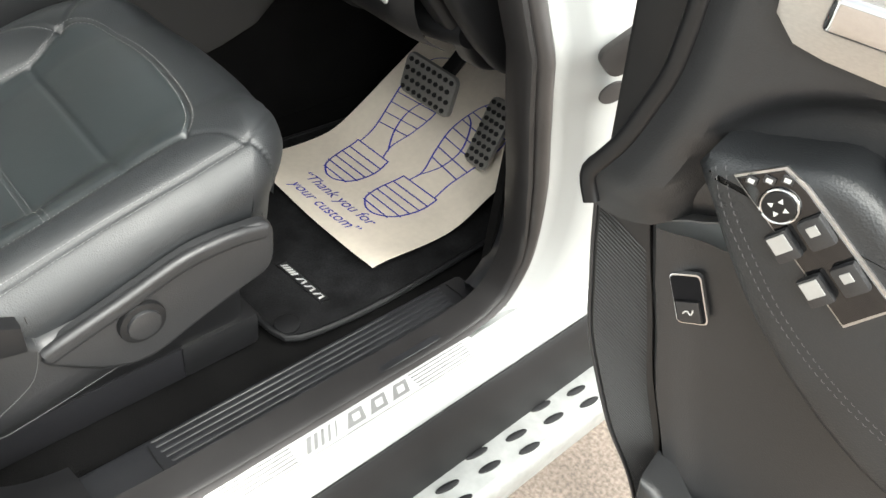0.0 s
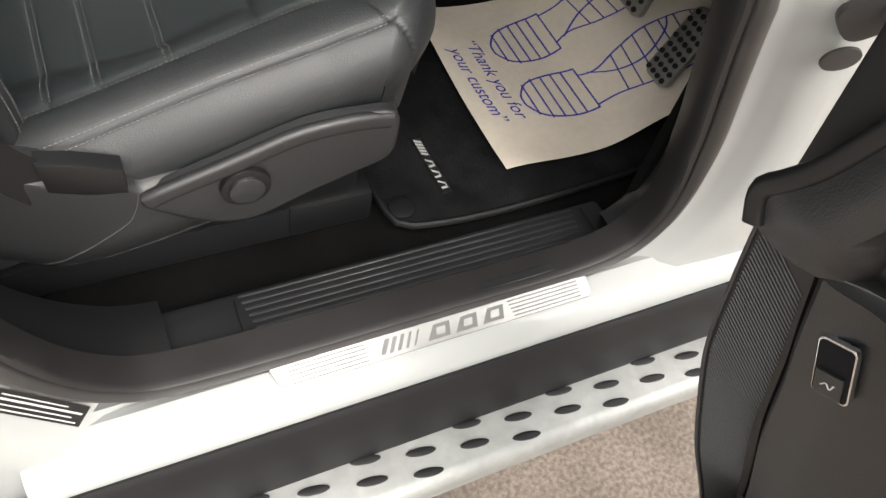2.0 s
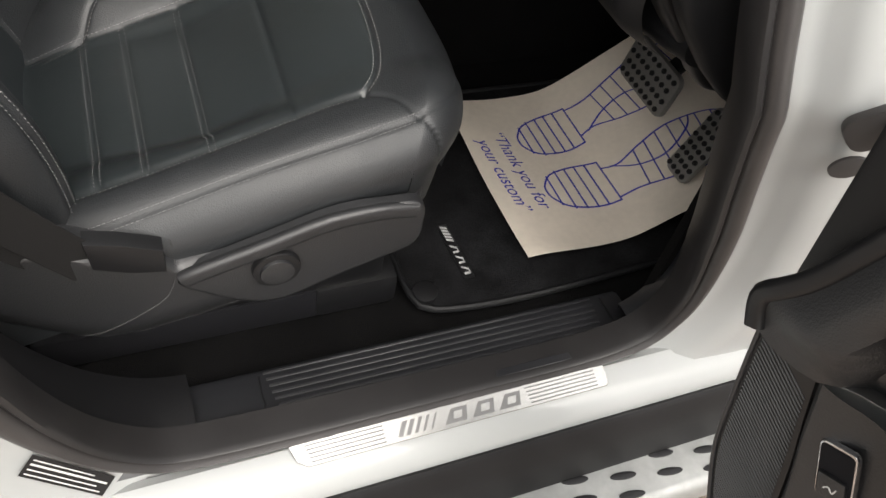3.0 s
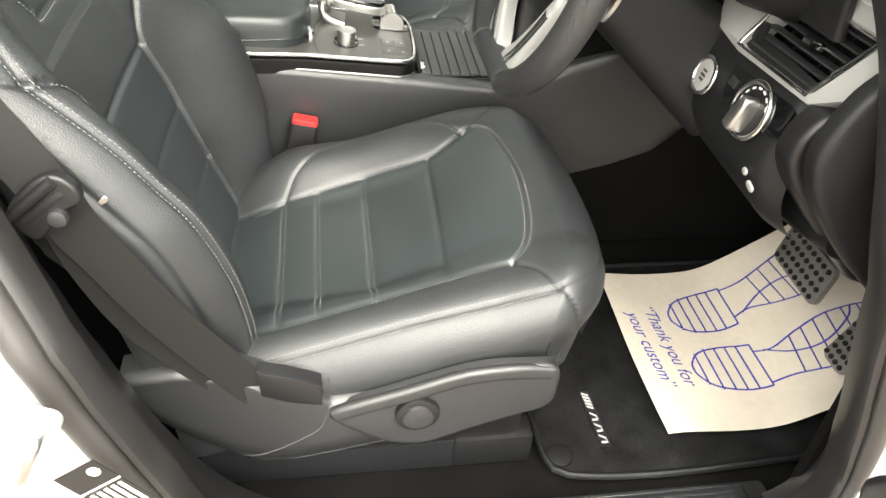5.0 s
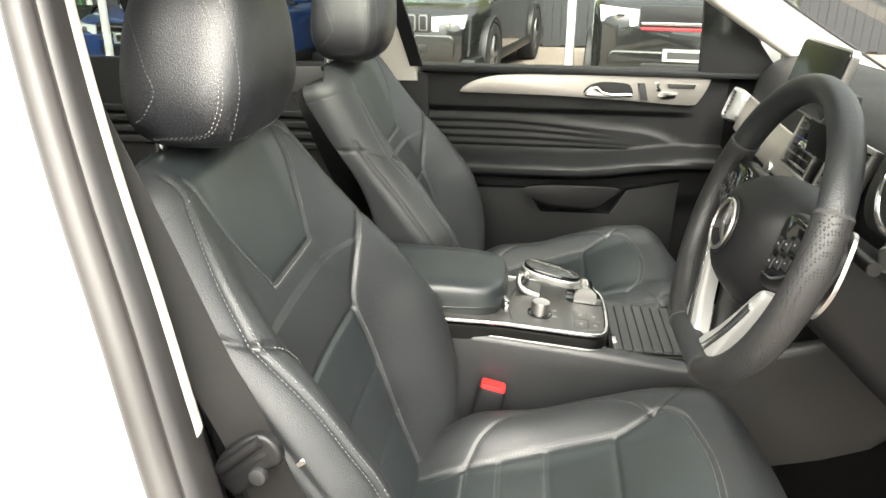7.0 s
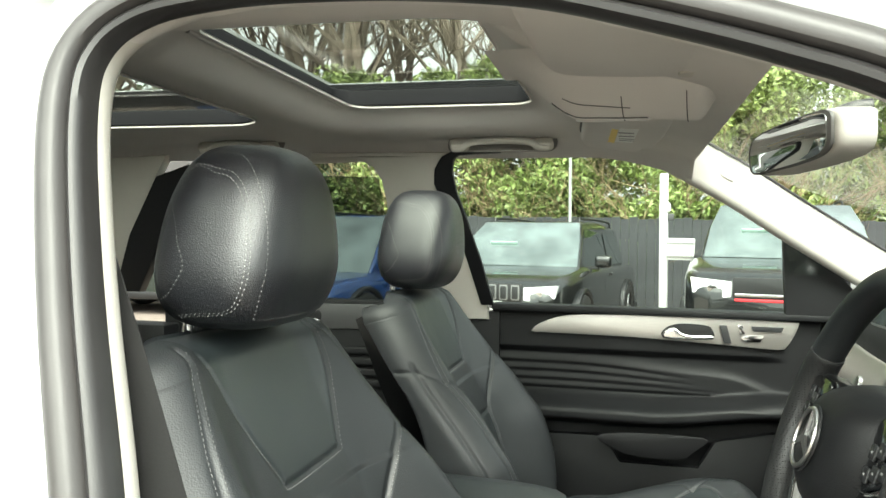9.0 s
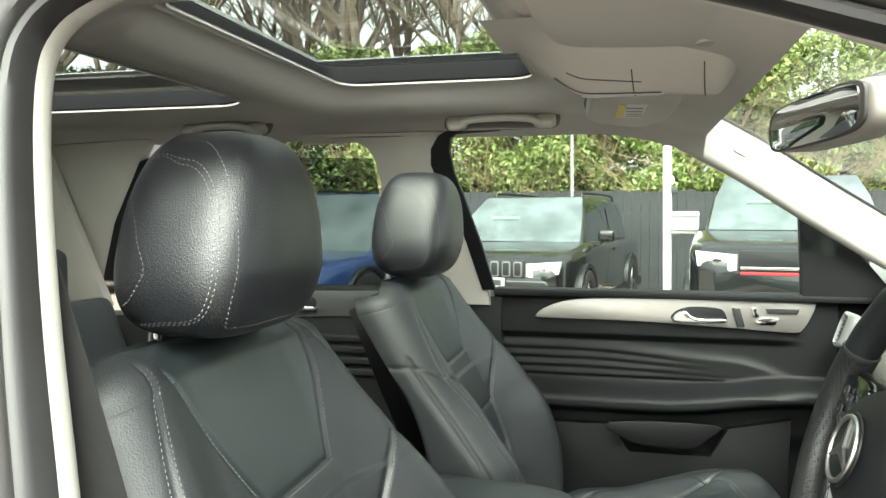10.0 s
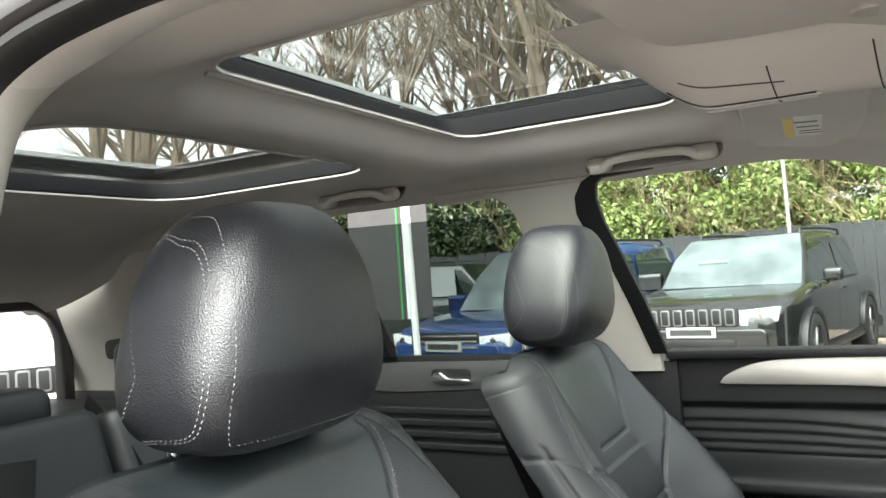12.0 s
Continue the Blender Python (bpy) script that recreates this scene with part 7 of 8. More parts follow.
vo = curve_through([(0.135, 0.86), (0.128, 0.92), (0.118, 1.02), (0.104, 1.20), (0.112, 1.29), (0.145, 1.335), (0.20, 1.40), (0.222, 1.39), (0.226, 1.345), (0.246, 1.325), (0.262, 1.18), (0.270, 0.96), (0.268, 0.88)], 80, True)
part_of("visor_flap", ceiling_plate(vo, 1.586, 0.022, 0.0, 0.009, 4), HEADLINER, visor)
# shadow between visor and headliner, drawn as a solid dark strip
gap = np.c_[vo, np.full(len(vo), 1.586)]
part_of("visor_gap", sweep(gap, circle(0.0035, 6), closed=True), material("visor_shadow_gap", (0.12, 0.115, 0.11), 0.9), visor, "dark gap round the visor")
for (x0, x1), mt, nm in (((0.158, 0.172), LABEL_YELLOW, "label_edge"), ((0.172, 0.208), LABEL_WHITE, "warning_label")):
    part_of(nm, ceiling_plate([(x0 + 0.009, 1.035), (x1 + 0.006, 1.05), (x1 - 0.004, 1.23), (x0 - 0.002, 1.21)], 1.5643, 0.0012, 0.0, 0), mt, visor, "printed visor warning label", False)
for k, (ya, yb) in enumerate(((1.075, 1.085), (1.12, 1.128), (1.16, 1.166), (1.185, 1.19))):
    part_of("print_line", ceiling_plate([(0.178, ya), (0.206, ya + 0.012), (0.206, yb + 0.012), (0.178, yb)], 1.5632, 0.0006, 0.0, 0), GREY_PLASTIC, visor, "", False)
visor2 = thing("sun_visor", "pale grey folded sun visor above the driver", "sun visor", "sun visors", at=(0.2, 0.5, 1.56))
vo2 = curve_through([(0.092, 0.30), (0.088, 0.45), (0.092, 0.55), (0.105, 0.612), (0.14, 0.632), (0.20, 0.640), (0.245, 0.638), (0.266, 0.622), (0.272, 0.58), (0.270, 0.44), (0.262, 0.32), (0.20, 0.29), (0.12, 0.288)], 80, True)
bm = slab(vo2, 0.026, 0.012, 5)
for v in bm.verts:
    v.co.z = 1.598 - v.co.z - 0.02 * (v.co.x - 0.1) - 0.03 * max(0.0, 0.40 - v.co.y)
bmesh.ops.reverse_faces(bm, faces=bm.faces)
part_of("visor_flap", bm, HEADLINER, visor2)
part_of("visor_arm", sweep(curve_through([(0.262, 0.60, 1.578), (0.280, 0.622, 1.574), (0.292, 0.612, 1.580), (0.305, 0.580, 1.590)], 14), rounded(0.012, 0.012, 0.005), up=(0, 0, 1)), CREAM, visor2, "pale visor pivot arm")
part_of("visor_pivot", moved(disc(0.014, 0.018, 20, 0.004), Matrix.Translation((0.268, 0.612, 1.566))), CREAM, visor2)

# overhead console: a rounded pod hanging between the visors
oc = thing("overhead_console", "pale grey overhead console with lamp cover", "overhead console", at=(0.2, 0.70, 1.56))
POD = [(0.0, 0.585, 1.600), (0.12, 0.630, 1.586), (0.25, 0.662, 1.562), (0.38, 0.690, 1.543), (0.50, 0.712, 1.532), (0.60, 0.728, 1.531), (0.70, 0.740, 1.538), (0.82, 0.752, 1.560), (1.0, 0.770, 1.605)]


def pod_point(x, q):
    y, z = smooth_table(POD, np.array(q))
    f = float(sstep(0.015, 0.135, np.array(x)) * (1 - sstep(0.285, 0.340, np.array(x))))
    return (x, float(y) + 0.012 * (1 - f), 1.602 - f * (1.602 - float(z)) - 0.05 * max(0.0, x - 0.22))


part_of("console_housing", grid(np.array([[pod_point(x, q) for q in np.linspace(0, 1, 36)] for x in np.linspace(0.015, 0.340, 54)])), HEADLINER, oc)
for (q0, q1, xa, xb, bend), mt, r in (((0.50, 0.50, 0.092, 0.222, 0.03), LABEL_BLACK, 0.0009), ((0.515, 0.515, 0.090, 0.226, 0.03), SATIN, 0.0012), ((0.64, 0.64, 0.125, 0.222, 0.02), SATIN, 0.0018)):
    pts = [Vector(pod_point(xa + (xb - xa) * t, q0 + (q1 - q0) * t - bend * (1 - t) ** 2)) + Vector((0, 0, -0.0008)) for t in np.linspace(0, 1, 16)]
    part_of("console_joint", sweep(curve_through(pts, 30), circle(r, 8), up=(0, 0.3, 1)), mt, oc)
for x0, x1, qa, qb in ((0.186, 0.192, 0.30, 0.62), (0.268, 0.276, 0.26, 0.62)):
    pts = [Vector(pod_point(x0 + (x1 - x0) * t, qa + (qb - qa) * t)) + Vector((0, 0, -0.0006)) for t in np.linspace(0, 1, 12)]
    part_of("console_joint", sweep(curve_through(pts, 24), circle(0.0007, 8), up=(1, 0, 0)), STITCH_DARK, oc)
pts = [Vector(pod_point(0.108 + 0.09 * t, 0.34 + 0.05 * t)) + Vector((0, 0, -0.0005)) for t in np.linspace(0, 1, 10)]
part_of("console_joint", sweep(curve_through(pts, 20), circle(0.0007, 6), up=(0, 0.3, 1)), GREY_PLASTIC, oc)

# windscreen
wsc = thing("windscreen", "clear curved laminated windscreen above the dashboard", "windscreen", at=(0.9, 0.83, 1.3))
P = np.array([[(0.325 + (1.055 * t) + 0.07 * (1 - ((y - 0.83) / 0.70) ** 2), 0.83 + (y - 0.83) * (0.90 + 0.14 * t), 1.575 - 0.47 * t - 0.03 * math.sin(t * math.pi) * -1) for y in np.linspace(0.15, 1.51, 24)] for t in np.linspace(0, 1, 20)])
ws = part_of("windscreen_pane", grid(P), GLASS, wsc, "clear windscreen glass")
ws.visible_shadow = False
# bonnet seen through it
P = np.array([[(1.36 + 1.0 * t, y, 1.10 - 0.06 * t * t + 0.05 * (1 - ((y - 0.83) / 0.8) ** 2)) for y in np.linspace(0.05, 1.62, 16)] for t in np.linspace(0, 1, 10)])
part_of("bonnet", grid(P), PAINT, car, "white bonnet")
# rear window and far door mirror
part_of("rear_pane", box((-2.36, 0.2, 1.02), (-2.355, 1.48, 1.48)), SMOKE_GLASS, rear_wall, "tinted rear window")
wing = thing("door_mirror", "white door mirror with black inner cover on the far side", "door mirror", at=(0.75, 1.85, 1.20))
wm = axes((0.80, 1.86, 1.245), (0.25, 0.97, 0), (0, 0, 1))
part_of("mirror_cap", moved(slab(rounded(0.21, 0.15, 0.05, 6), 0.10, 0.035, 4), wm @ pose(0, 0, 0, 0, 180, 0) @ Matrix.Translation((0, 0, -0.03))), PAINT, wing, "white mirror cap")
part_of("mirror_ring", moved(slab(rounded(0.205, 0.145, 0.045, 6), 0.02, 0.006), axes((0.775, 1.86, 1.245), (-0.25, -0.97, 0), (0, 0, 1))), PLASTIC_HARD, wing)
part_of("mirror_glass", moved(slab(rounded(0.18, 0.125, 0.035, 6), 0.003, 0.001), axes((0.756, 1.855, 1.245), (-0.10, -0.99, 0), (0, 0, 1))), MIRROR, wing)
part_of("mirror_arm", box((0.74, 1.70, 1.175), (0.80, 1.80, 1.20), 0.008), PLASTIC_HARD, wing)

# ---- the open driver door ----
DOOR_AT = Vector((0.5223, -0.0279, 0.0))
DOOR_ALONG, DOOR_OUT = Vector((0.17365, -0.98481, 0)), Vector((-0.98481, -0.17365, 0))
door = thing("driver_door", "open driver door with black leather trim and window switches", "car door", "car doors", at=(0.62, -0.6, 0.45))


def door_m(off):
    return axes(DOOR_AT + DOOR_OUT * off, DOOR_ALONG, (0, 0, 1))


def door_plate(poly, off, depth, mat, name, label="", bevel=0.004, parent=None, seg=2):
    return part_of(name, moved(slab(poly, depth, bevel, seg), door_m(off)), mat, parent or door, label)


MESH = material("ribbed_black_grille", (0.015, 0.015, 0.0155), 0.5, spec=0.7, bump=0.2, grain_scale=900, blotch=0.1, dist=0.0004)
# lower panel: its forward edge is rolled over beside the grille, then a shallow channel and a flat field
roll_c = curve_through([(0.189, 0.948), (0.207, 0.893), (0.225, 0.845), (0.248, 0.776), (0.283, 0.695), (0.31, 0.60), (0.345, 0.45)], 50)
P = np.zeros((46, 50, 3))
for i in range(46):
    u = (i / 45) ** 1.7
    for j in range(50):
        s_, z_ = roll_c[j] + (np.array([1.0, roll_c[j][1] + 0.05 * (1 - j / 49)]) - roll_c[j]) * u
        g = s_ - roll_c[j][0]
        d = -0.006 + 0.022 * float(sstep(0.0, 0.012, g)) - 0.009 * float(sstep(0.018, 0.055, g)) + 0.010 * float(sstep(0.085, 0.20, g))
        P[i, j] = DOOR_AT + DOOR_ALONG * float(s_) + DOOR_OUT * d + Vector((0, 0, float(z_)))
part_of("door_panel", grid(P), GREY_PLASTIC, door, "black grained door panel with rolled edge")
front_c = curve_through([(0.137, 0.940), (0.145, 0.90), (0.155, 0.857), (0.172, 0.790), (0.197, 0.735), (0.230, 0.675), (0.275, 0.615), (0.33, 0.50)], 40)
back_c = curve_through([(0.190, 0.945), (0.208, 0.893), (0.226, 0.845), (0.249, 0.776), (0.284, 0.695), (0.31, 0.60), (0.335, 0.50)], 40)
grille = door_plate([tuple(q) for q in front_c] + [tuple(q) for q in back_c[::-1]], -0.012, 0.012, MESH, "speaker_grille", "finely ribbed black speaker grille", 0.003)
ribs = []
for z0 in np.arange(0.50, 0.965, 0.0042):
    slope = 0.45
    sa = float(np.interp(-z0, -front_c[:, 1], front_c[:, 0])) + 0.005
    sb = float(np.interp(-(z0 - 0.02), -back_c[:, 1], back_c[:, 0])) - 0.003
    za, zb = z0, z0 - slope * (sb - sa)
    if za < 0.934 and sb - sa > 0.006:
        ribs.append(sweep([DOOR_AT + DOOR_ALONG * a + DOOR_OUT * 0.0004 + Vector((0, 0, b)) for a, b in ((sa, za), (sb, zb))], rounded(0.0019, 0.0019, 0.0008, 1), up=tuple(DOOR_OUT)))
part("grille_ribs", joined(*ribs), MESH, grille)["kind"] = "stuff"
part("grille_frame", sweep(np.array([DOOR_AT + DOOR_ALONG * float(a) + DOOR_OUT * 0.0005 + Vector((0, 0, float(b))) for a, b in front_c]), rounded(0.004, 0.004, 0.0015), up=tuple(DOOR_OUT)), GREY_PLASTIC, grille)
door_plate([(0.287, 0.702), (0.307, 0.698), (0.335, 0.668), (0.42, 0.64), (0.9, 0.66), (0.9, 0.45), (0.36, 0.45), (0.30, 0.60)], 0.014, 0.05, GREY_PLASTIC, "door_bin", "dark grey door storage bin", 0.012, seg=3)
seam_c = curve_through([(0.143, 0.950), (0.166, 0.946), (0.197, 0.954), (0.234, 0.975), (0.32, 1.0), (0.6, 1.0), (1.0, 0.98)], 60)
lip_c = curve_through([(0.143, 0.950), (0.135, 0.966), (0.134, 0.981), (0.144, 0.999), (0.156, 1.023), (0.167, 1.059), (0.176, 1.10), (0.176, 1.18), (0.17, 1.26)], 40)
P = np.zeros((60, 40, 3))
for i in range(60):
    u = i / 59
    topp = np.array([0.17 + 0.85 * u, 1.26])
    for j in range(40):
        v = j / 39
        q = seam_c[i] + (topp - seam_c[i]) * v
        q = q + (1 - u) ** 10 * (lip_c[j] - (seam_c[0] + (np.array([0.17, 1.26]) - seam_c[0]) * v))
        s_, z_ = q
        wide = ((min(s_, 0.34) - 0.34) / 0.125) ** 2 + (max(z_ - 1.02, 0.0) / 0.106) ** 2
        d = 0.042 - 0.026 * float(sstep(1.18, 0.78, wide)) - 0.016 * float(sstep(1.0, 0.955, z_))
        d -= 0.012 * float(sstep(0.035, 0.0, u * 0.85)) * float(sstep(0.95, 1.0, z_))
        P[i, j] = DOOR_AT + DOOR_ALONG * s_ + DOOR_OUT * d + Vector((0, 0, z_))
bm = grid(P)
part_of("upper_panel", bm, GREY_PLASTIC, door, "black grained upper door panel with hollow")
part_of("upper_lip", sweep(np.array([P[0, j] for j in range(30)]), rounded(0.016, 0.012, 0.005), up=tuple(DOOR_OUT)), PLASTIC_HARD, door, "black rolled panel edge")
part_of("panel_joint", sweep(np.array([DOOR_AT + DOOR_ALONG * a + DOOR_OUT * 0.012 + Vector((0, 0, b)) for a, b in seam_c[2:30]]), rounded(0.0015, 0.016, 0.0005), up=tuple(DOOR_OUT)), SATIN_DARK, door, "thin satin silver joint strip")
door_plate([(0.116, 1.117), (0.131, 0.978), (0.155, 1.0), (0.20, 1.05), (0.22, 1.30), (0.10, 1.30)], -0.02, 0.010, PLASTIC_HARD, "sail_panel", "black door sail panel", 0.003)
armo = curve_through([(0.226, 1.052), (0.232, 1.064), (0.255, 1.068), (0.285, 1.078), (0.33, 1.085), (0.42, 1.04), (0.60, 0.985), (0.72, 0.95), (0.70, 0.90), (0.58, 0.86), (0.50, 0.852), (0.452, 0.861), (0.405, 0.881), (0.355, 0.913), (0.307, 0.953), (0.271, 0.993), (0.244, 1.029)], 90, True)
arm = part_of("armrest", moved(slab(armo, 0.066, 0.016, 4), door_m(0.010)), LEATHER, door, "black leather door armrest")
stl = curve_through([(0.240, 1.060), (0.255, 1.033), (0.287, 0.999), (0.321, 0.968), (0.367, 0.938), (0.42, 0.915), (0.50, 0.895)], 60)
for off in (0.0, 0.006):
    pts = [DOOR_AT + DOOR_ALONG * (a + off) + DOOR_OUT * 0.0765 + Vector((0, 0, b + off * 0.6)) for a, b in stl]
    part("stitching", stitched([(np.array(pts), np.tile(np.array(DOOR_OUT), (60, 1)), dict(length=0.004, gap=0.003))]), STITCH_GREY, arm, "grey armrest stitching", False)
sp = part("switch_panel", moved(slab([(0.256, 1.060), (0.283, 1.080), (0.30, 1.073), (0.382, 1.020), (0.362, 0.990)], 0.004, 0.0015), door_m(0.076)), PIANO, arm, "gloss black window switch panel")
part("panel_edge", moved(slab([(0.2535, 1.0605), (0.2828, 1.0825), (0.3005, 1.0752), (0.385, 1.0206), (0.3635, 0.9873)], 0.0025, 0.001), door_m(0.076)), SATIN, arm, "satin silver panel edge")
dk = door_m(0.080) @ Matrix.Translation((0.290, 1.055, 0))
ringp = np.array([(0.0125 * math.cos(a), 0.0125 * math.sin(a), 0.002) for a in np.linspace(0, 2 * math.pi, 32, endpoint=False)])
part("mirror_switch", moved(disc(0.0115, 0.004, 28, 0.0015), dk), PLASTIC_HARD, arm, "round mirror switch")
part("mirror_ring", moved(sweep(ringp, circle(0.0013, 8), closed=True), dk), CHROME, arm)
for k in range(4):
    part("arrow", moved(slab([(0.004, -0.0018), (0.004, 0.0018), (0.0075, 0)], 0.0006), dk @ Matrix.Translation((0, 0, 0.004)) @ pose(0, 0, 0, 0, 0, 90 * k)), LABEL_WHITE, arm, smooth=False)
along = Vector((0.078, -0.058)).normalized()
cross = Vector((0.58, 0.81))
for r_, base in enumerate(((0.311, 1.040), (0.343, 1.019))):
    for c_ in range(2):
        cx_, cz_ = base[0] + cross.x * 0.0125 * (c_ * 2 - 1), base[1] + cross.y * 0.0125 * (c_ * 2 - 1)
        mm = door_m(0.080) @ Matrix.Translation((cx_, cz_, 0)) @ pose(0, 0, 0, 0, 0, math.degrees(math.atan2(along.y, along.x)))
        part("window_switch", moved(box((-0.011, -0.009, -0.001), (0.012, 0.009, 0.007), 0.003), mm), GREY_PLASTIC, arm, "window switch")
        half = 0.0065 if c_ == 0 else 0.0036
        part("window_mark", moved(box((-0.0025 - half, -half, 0.0068), (-0.0025 + half, half, 0.0078), 0.0004), mm), SILVER_PLASTIC, arm, smooth=False)
for k in range(3):
    mm = door_m(0.080) @ Matrix.Translation((0.2665 + 0.0105 * k, 1.064 + 0.0055 * k, 0))
    part("mirror_button", moved(box((-0.004, -0.003, 0), (0.004, 0.003, 0.002), 0.001), mm), GREY_PLASTIC, arm)
    part("button_mark", moved(box((-0.0022, -0.0015, 0.002), (0.0022, 0.0015, 0.0024)), mm), LABEL_WHITE, arm, smooth=False)
# boot release switch
sm3 = door_m(0.012) @ Matrix.Translation((0.252, 0.896, 0)) @ pose(0, 0, 0, 0, 0, 28)
bsw = part_of("boot_switch", moved(slab(rounded(0.030, 0.052, 0.005), 0.005, 0.002), sm3), CHROME, door, "chrome framed boot release switch")
part("switch_well", moved(slab(rounded(0.0268, 0.0480, 0.004), 0.0058, 0.0006), sm3), MATT_BLACK, bsw)
part("switch_key", moved(box((-0.011, -0.0215, 0.004), (0.011, 0.000, 0.0095), 0.002), sm3), GREY_PLASTIC, bsw)
part("switch_mark", moved(sweep(curve_through([(-0.005, -0.012, 0.0098), (-0.001, -0.009, 0.0098), (0.002, -0.013, 0.0098), (0.005, -0.008, 0.0098)], 16), circle(0.0006, 6)), sm3), LABEL_WHITE, bsw)
# silver inlay and pleats above the armrest
inl2 = door_plate(curve_through([(0.228, 1.185), (0.234, 1.160), (0.255, 1.146), (0.30, 1.143), (0.60, 1.13), (0.95, 1.14), (0.95, 1.22), (0.5, 1.225), (0.26, 1.22)], 70, True), 0.040, 0.012, BRUSHED, "inlay", "brushed aluminium door inlay")
part("door_pull", moved(box((0.262, 1.165, 0.052), (0.36, 1.19, 0.064), 0.006, 3), door_m(0)), CHROME, inl2, "chrome door pull")
for k in range(5):
    a0, b0 = 0.305 + 0.016 * k, 1.070 + 0.010 * k
    c = curve_through([(a0, b0), (a0 + 0.06, b0 - 0.02), (a0 + 0.30, b0 - 0.05)], 20)
    part_of("pleat", sweep(np.array([DOOR_AT + DOOR_ALONG * a + DOOR_OUT * 0.026 + Vector((0, 0, b)) for a, b in c]), rounded(0.010, 0.016, 0.004), up=tuple(DOOR_OUT)), PLASTIC, door)
# outer shell, glass and mirror side
door_plate([(0.16, 0.93), (0.19, 0.80), (0.26, 0.64), (0.40, 0.48), (1.05, 0.48), (1.10, 0.9), (1.08, 1.22), (0.18, 1.22)], -0.15, 0.13, PAINT, "door_shell", "white painted door shell", 0.02)
gl = door_plate([(0.22, 1.22), (1.05, 1.22), (1.0, 1.60), (0.75, 1.64), (0.42, 1.45)], -0.05, 0.004, GLASS, "window_pane", "clear door window", 0)
gl.visible_shadow = False

# ---- outside: yard, fence, hedge, trees, parked cars ----
ASPHALT = material("weathered_tarmac", (0.32, 0.265, 0.222), 0.9, grain=0.75, grain_scale=110, bump=0.8, blotch=0.25, blotch_scale=5, colour2=(0.13, 0.105, 0.09), dist=0.004)
bm = bmesh.new()
bmesh.ops.create_grid(bm, x_segments=40, y_segments=40, size=400)
tagged(link_mesh("ground", bm, ASPHALT), "brownish weathered tarmac ground", "ground", kind="structure")

FENCE = material("dark_fence_boards", (0.046, 0.049, 0.052), 0.8, grain=0.4, grain_scale=30, stretch=(6, 6, 0.4), blotch=0.3, blotch_scale=1.5, bump=0.2, vary=0.15)
fence = thing("fence", "dark grey close-boarded boundary fence", "fence", at=(-2, 13.4, 0))
rng = random.Random(4)
board = part_of("board", box((-0.0735, -0.012, 0.03), (0.0735, 0.012, 1.80), 0.003, 1), FENCE, fence)
board.location = (-12, 13.4, 0)
for k in range(1, 150):
    o = new("board", board.data)
    o.parent = fence
    o.matrix_parent_inverse = Matrix.Translation(-fence.location)
    o.location = (-12 + 0.15 * k, 13.4 + rng.uniform(-0.006, 0.006), rng.uniform(-0.02, 0.02))
for z in (0.4, 1.45):
    part_of("rail", box((-12, 13.413, z), (10.5, 13.46, z + 0.09), 0.01), FENCE, fence)

LEAF = material("hedge_leaf", (0.215, 0.285, 0.085), 0.45, grain=0.3, grain_scale=8, vary=0.55, blotch=0.45, blotch_scale=0.9, colour2=(0.17, 0.19, 0.06))
LEAF_DARK = material("ivy_leaf", (0.045, 0.068, 0.026), 0.4, vary=0.5, blotch=0.4, blotch_scale=1.2)
BARK = material("grey_brown_bark", (0.24, 0.20, 0.16), 0.9, grain=0.5, grain_scale=20, bump=0.5, blotch=0.3, blotch_scale=3, dist=0.01)


def leaf_mesh(p, size, r):
    """Small bent leaves at the places p."""
    n = len(p)

    def unit(v):
        return v / (np.linalg.norm(v, axis=1)[:, None] + 1e-9)
    t = unit(r.normal(size=(n, 3)))
    m = unit(np.cross(t, r.normal(size=(n, 3))))
    b = np.cross(t, m)
    s = (size * r.uniform(0.6, 1.3, n))[:, None]
    v = np.stack([p - t * s, p + b * s * 0.42 + m * s * 0.1, p + t * s, p - b * s * 0.42 + m * s * 0.1], 1).reshape(-1, 3)
    me = bpy.data.meshes.new("leaves")
    me.from_pydata(v.tolist(), [], np.arange(4 * n).reshape(-1, 4).tolist())
    return me


def limb(bm, p, d, length, r, depth, r_, tips):
    """A tapered, bent limb with side branches."""
    n = 5 if depth > 1 else 4
    pts, rad = [p], [r]
    for k in range(n):
        d = (d + Vector((r_.uniform(-1, 1), r_.uniform(-1, 1), r_.uniform(-0.5, 0.9))) * 0.16).normalized()
        p = p + d * length / n
        pts.append(p)
        rad.append(r * (1 - 0.62 * (k + 1) / n))
        if depth > 0 and k > 0:
            for _ in range(2 if depth > 1 else 3):
                side = Vector((r_.uniform(-1, 1), r_.uniform(-1, 1), r_.uniform(-0.2, 0.8))).normalized()
                limb(bm, p, (d * 0.75 + side * 0.75).normalized(), length * r_.uniform(0.42, 0.62), rad[-1] * 0.6, depth - 1, r_, tips)
    tips.append(p)
    sides = 6 if depth > 2 else (4 if depth > 1 else 3)
    rings = []
    for i, (q, rr) in enumerate(zip(pts, rad)):
        t = (pts[min(i + 1, len(pts) - 1)] - pts[max(i - 1, 0)]).normalized()
        a = t.orthogonal().normalized()
        b = t.cross(a)
        rings.append([bm.verts.new(q + (a * math.cos(2 * math.pi * s / sides) + b * math.sin(2 * math.pi * s / sides)) * rr) for s in range(sides)])
    for A, B in zip(rings, rings[1:]):
        for s in range(sides):
            bm.faces.new((A[s], A[(s + 1) % sides], B[(s + 1) % sides], B[s]))


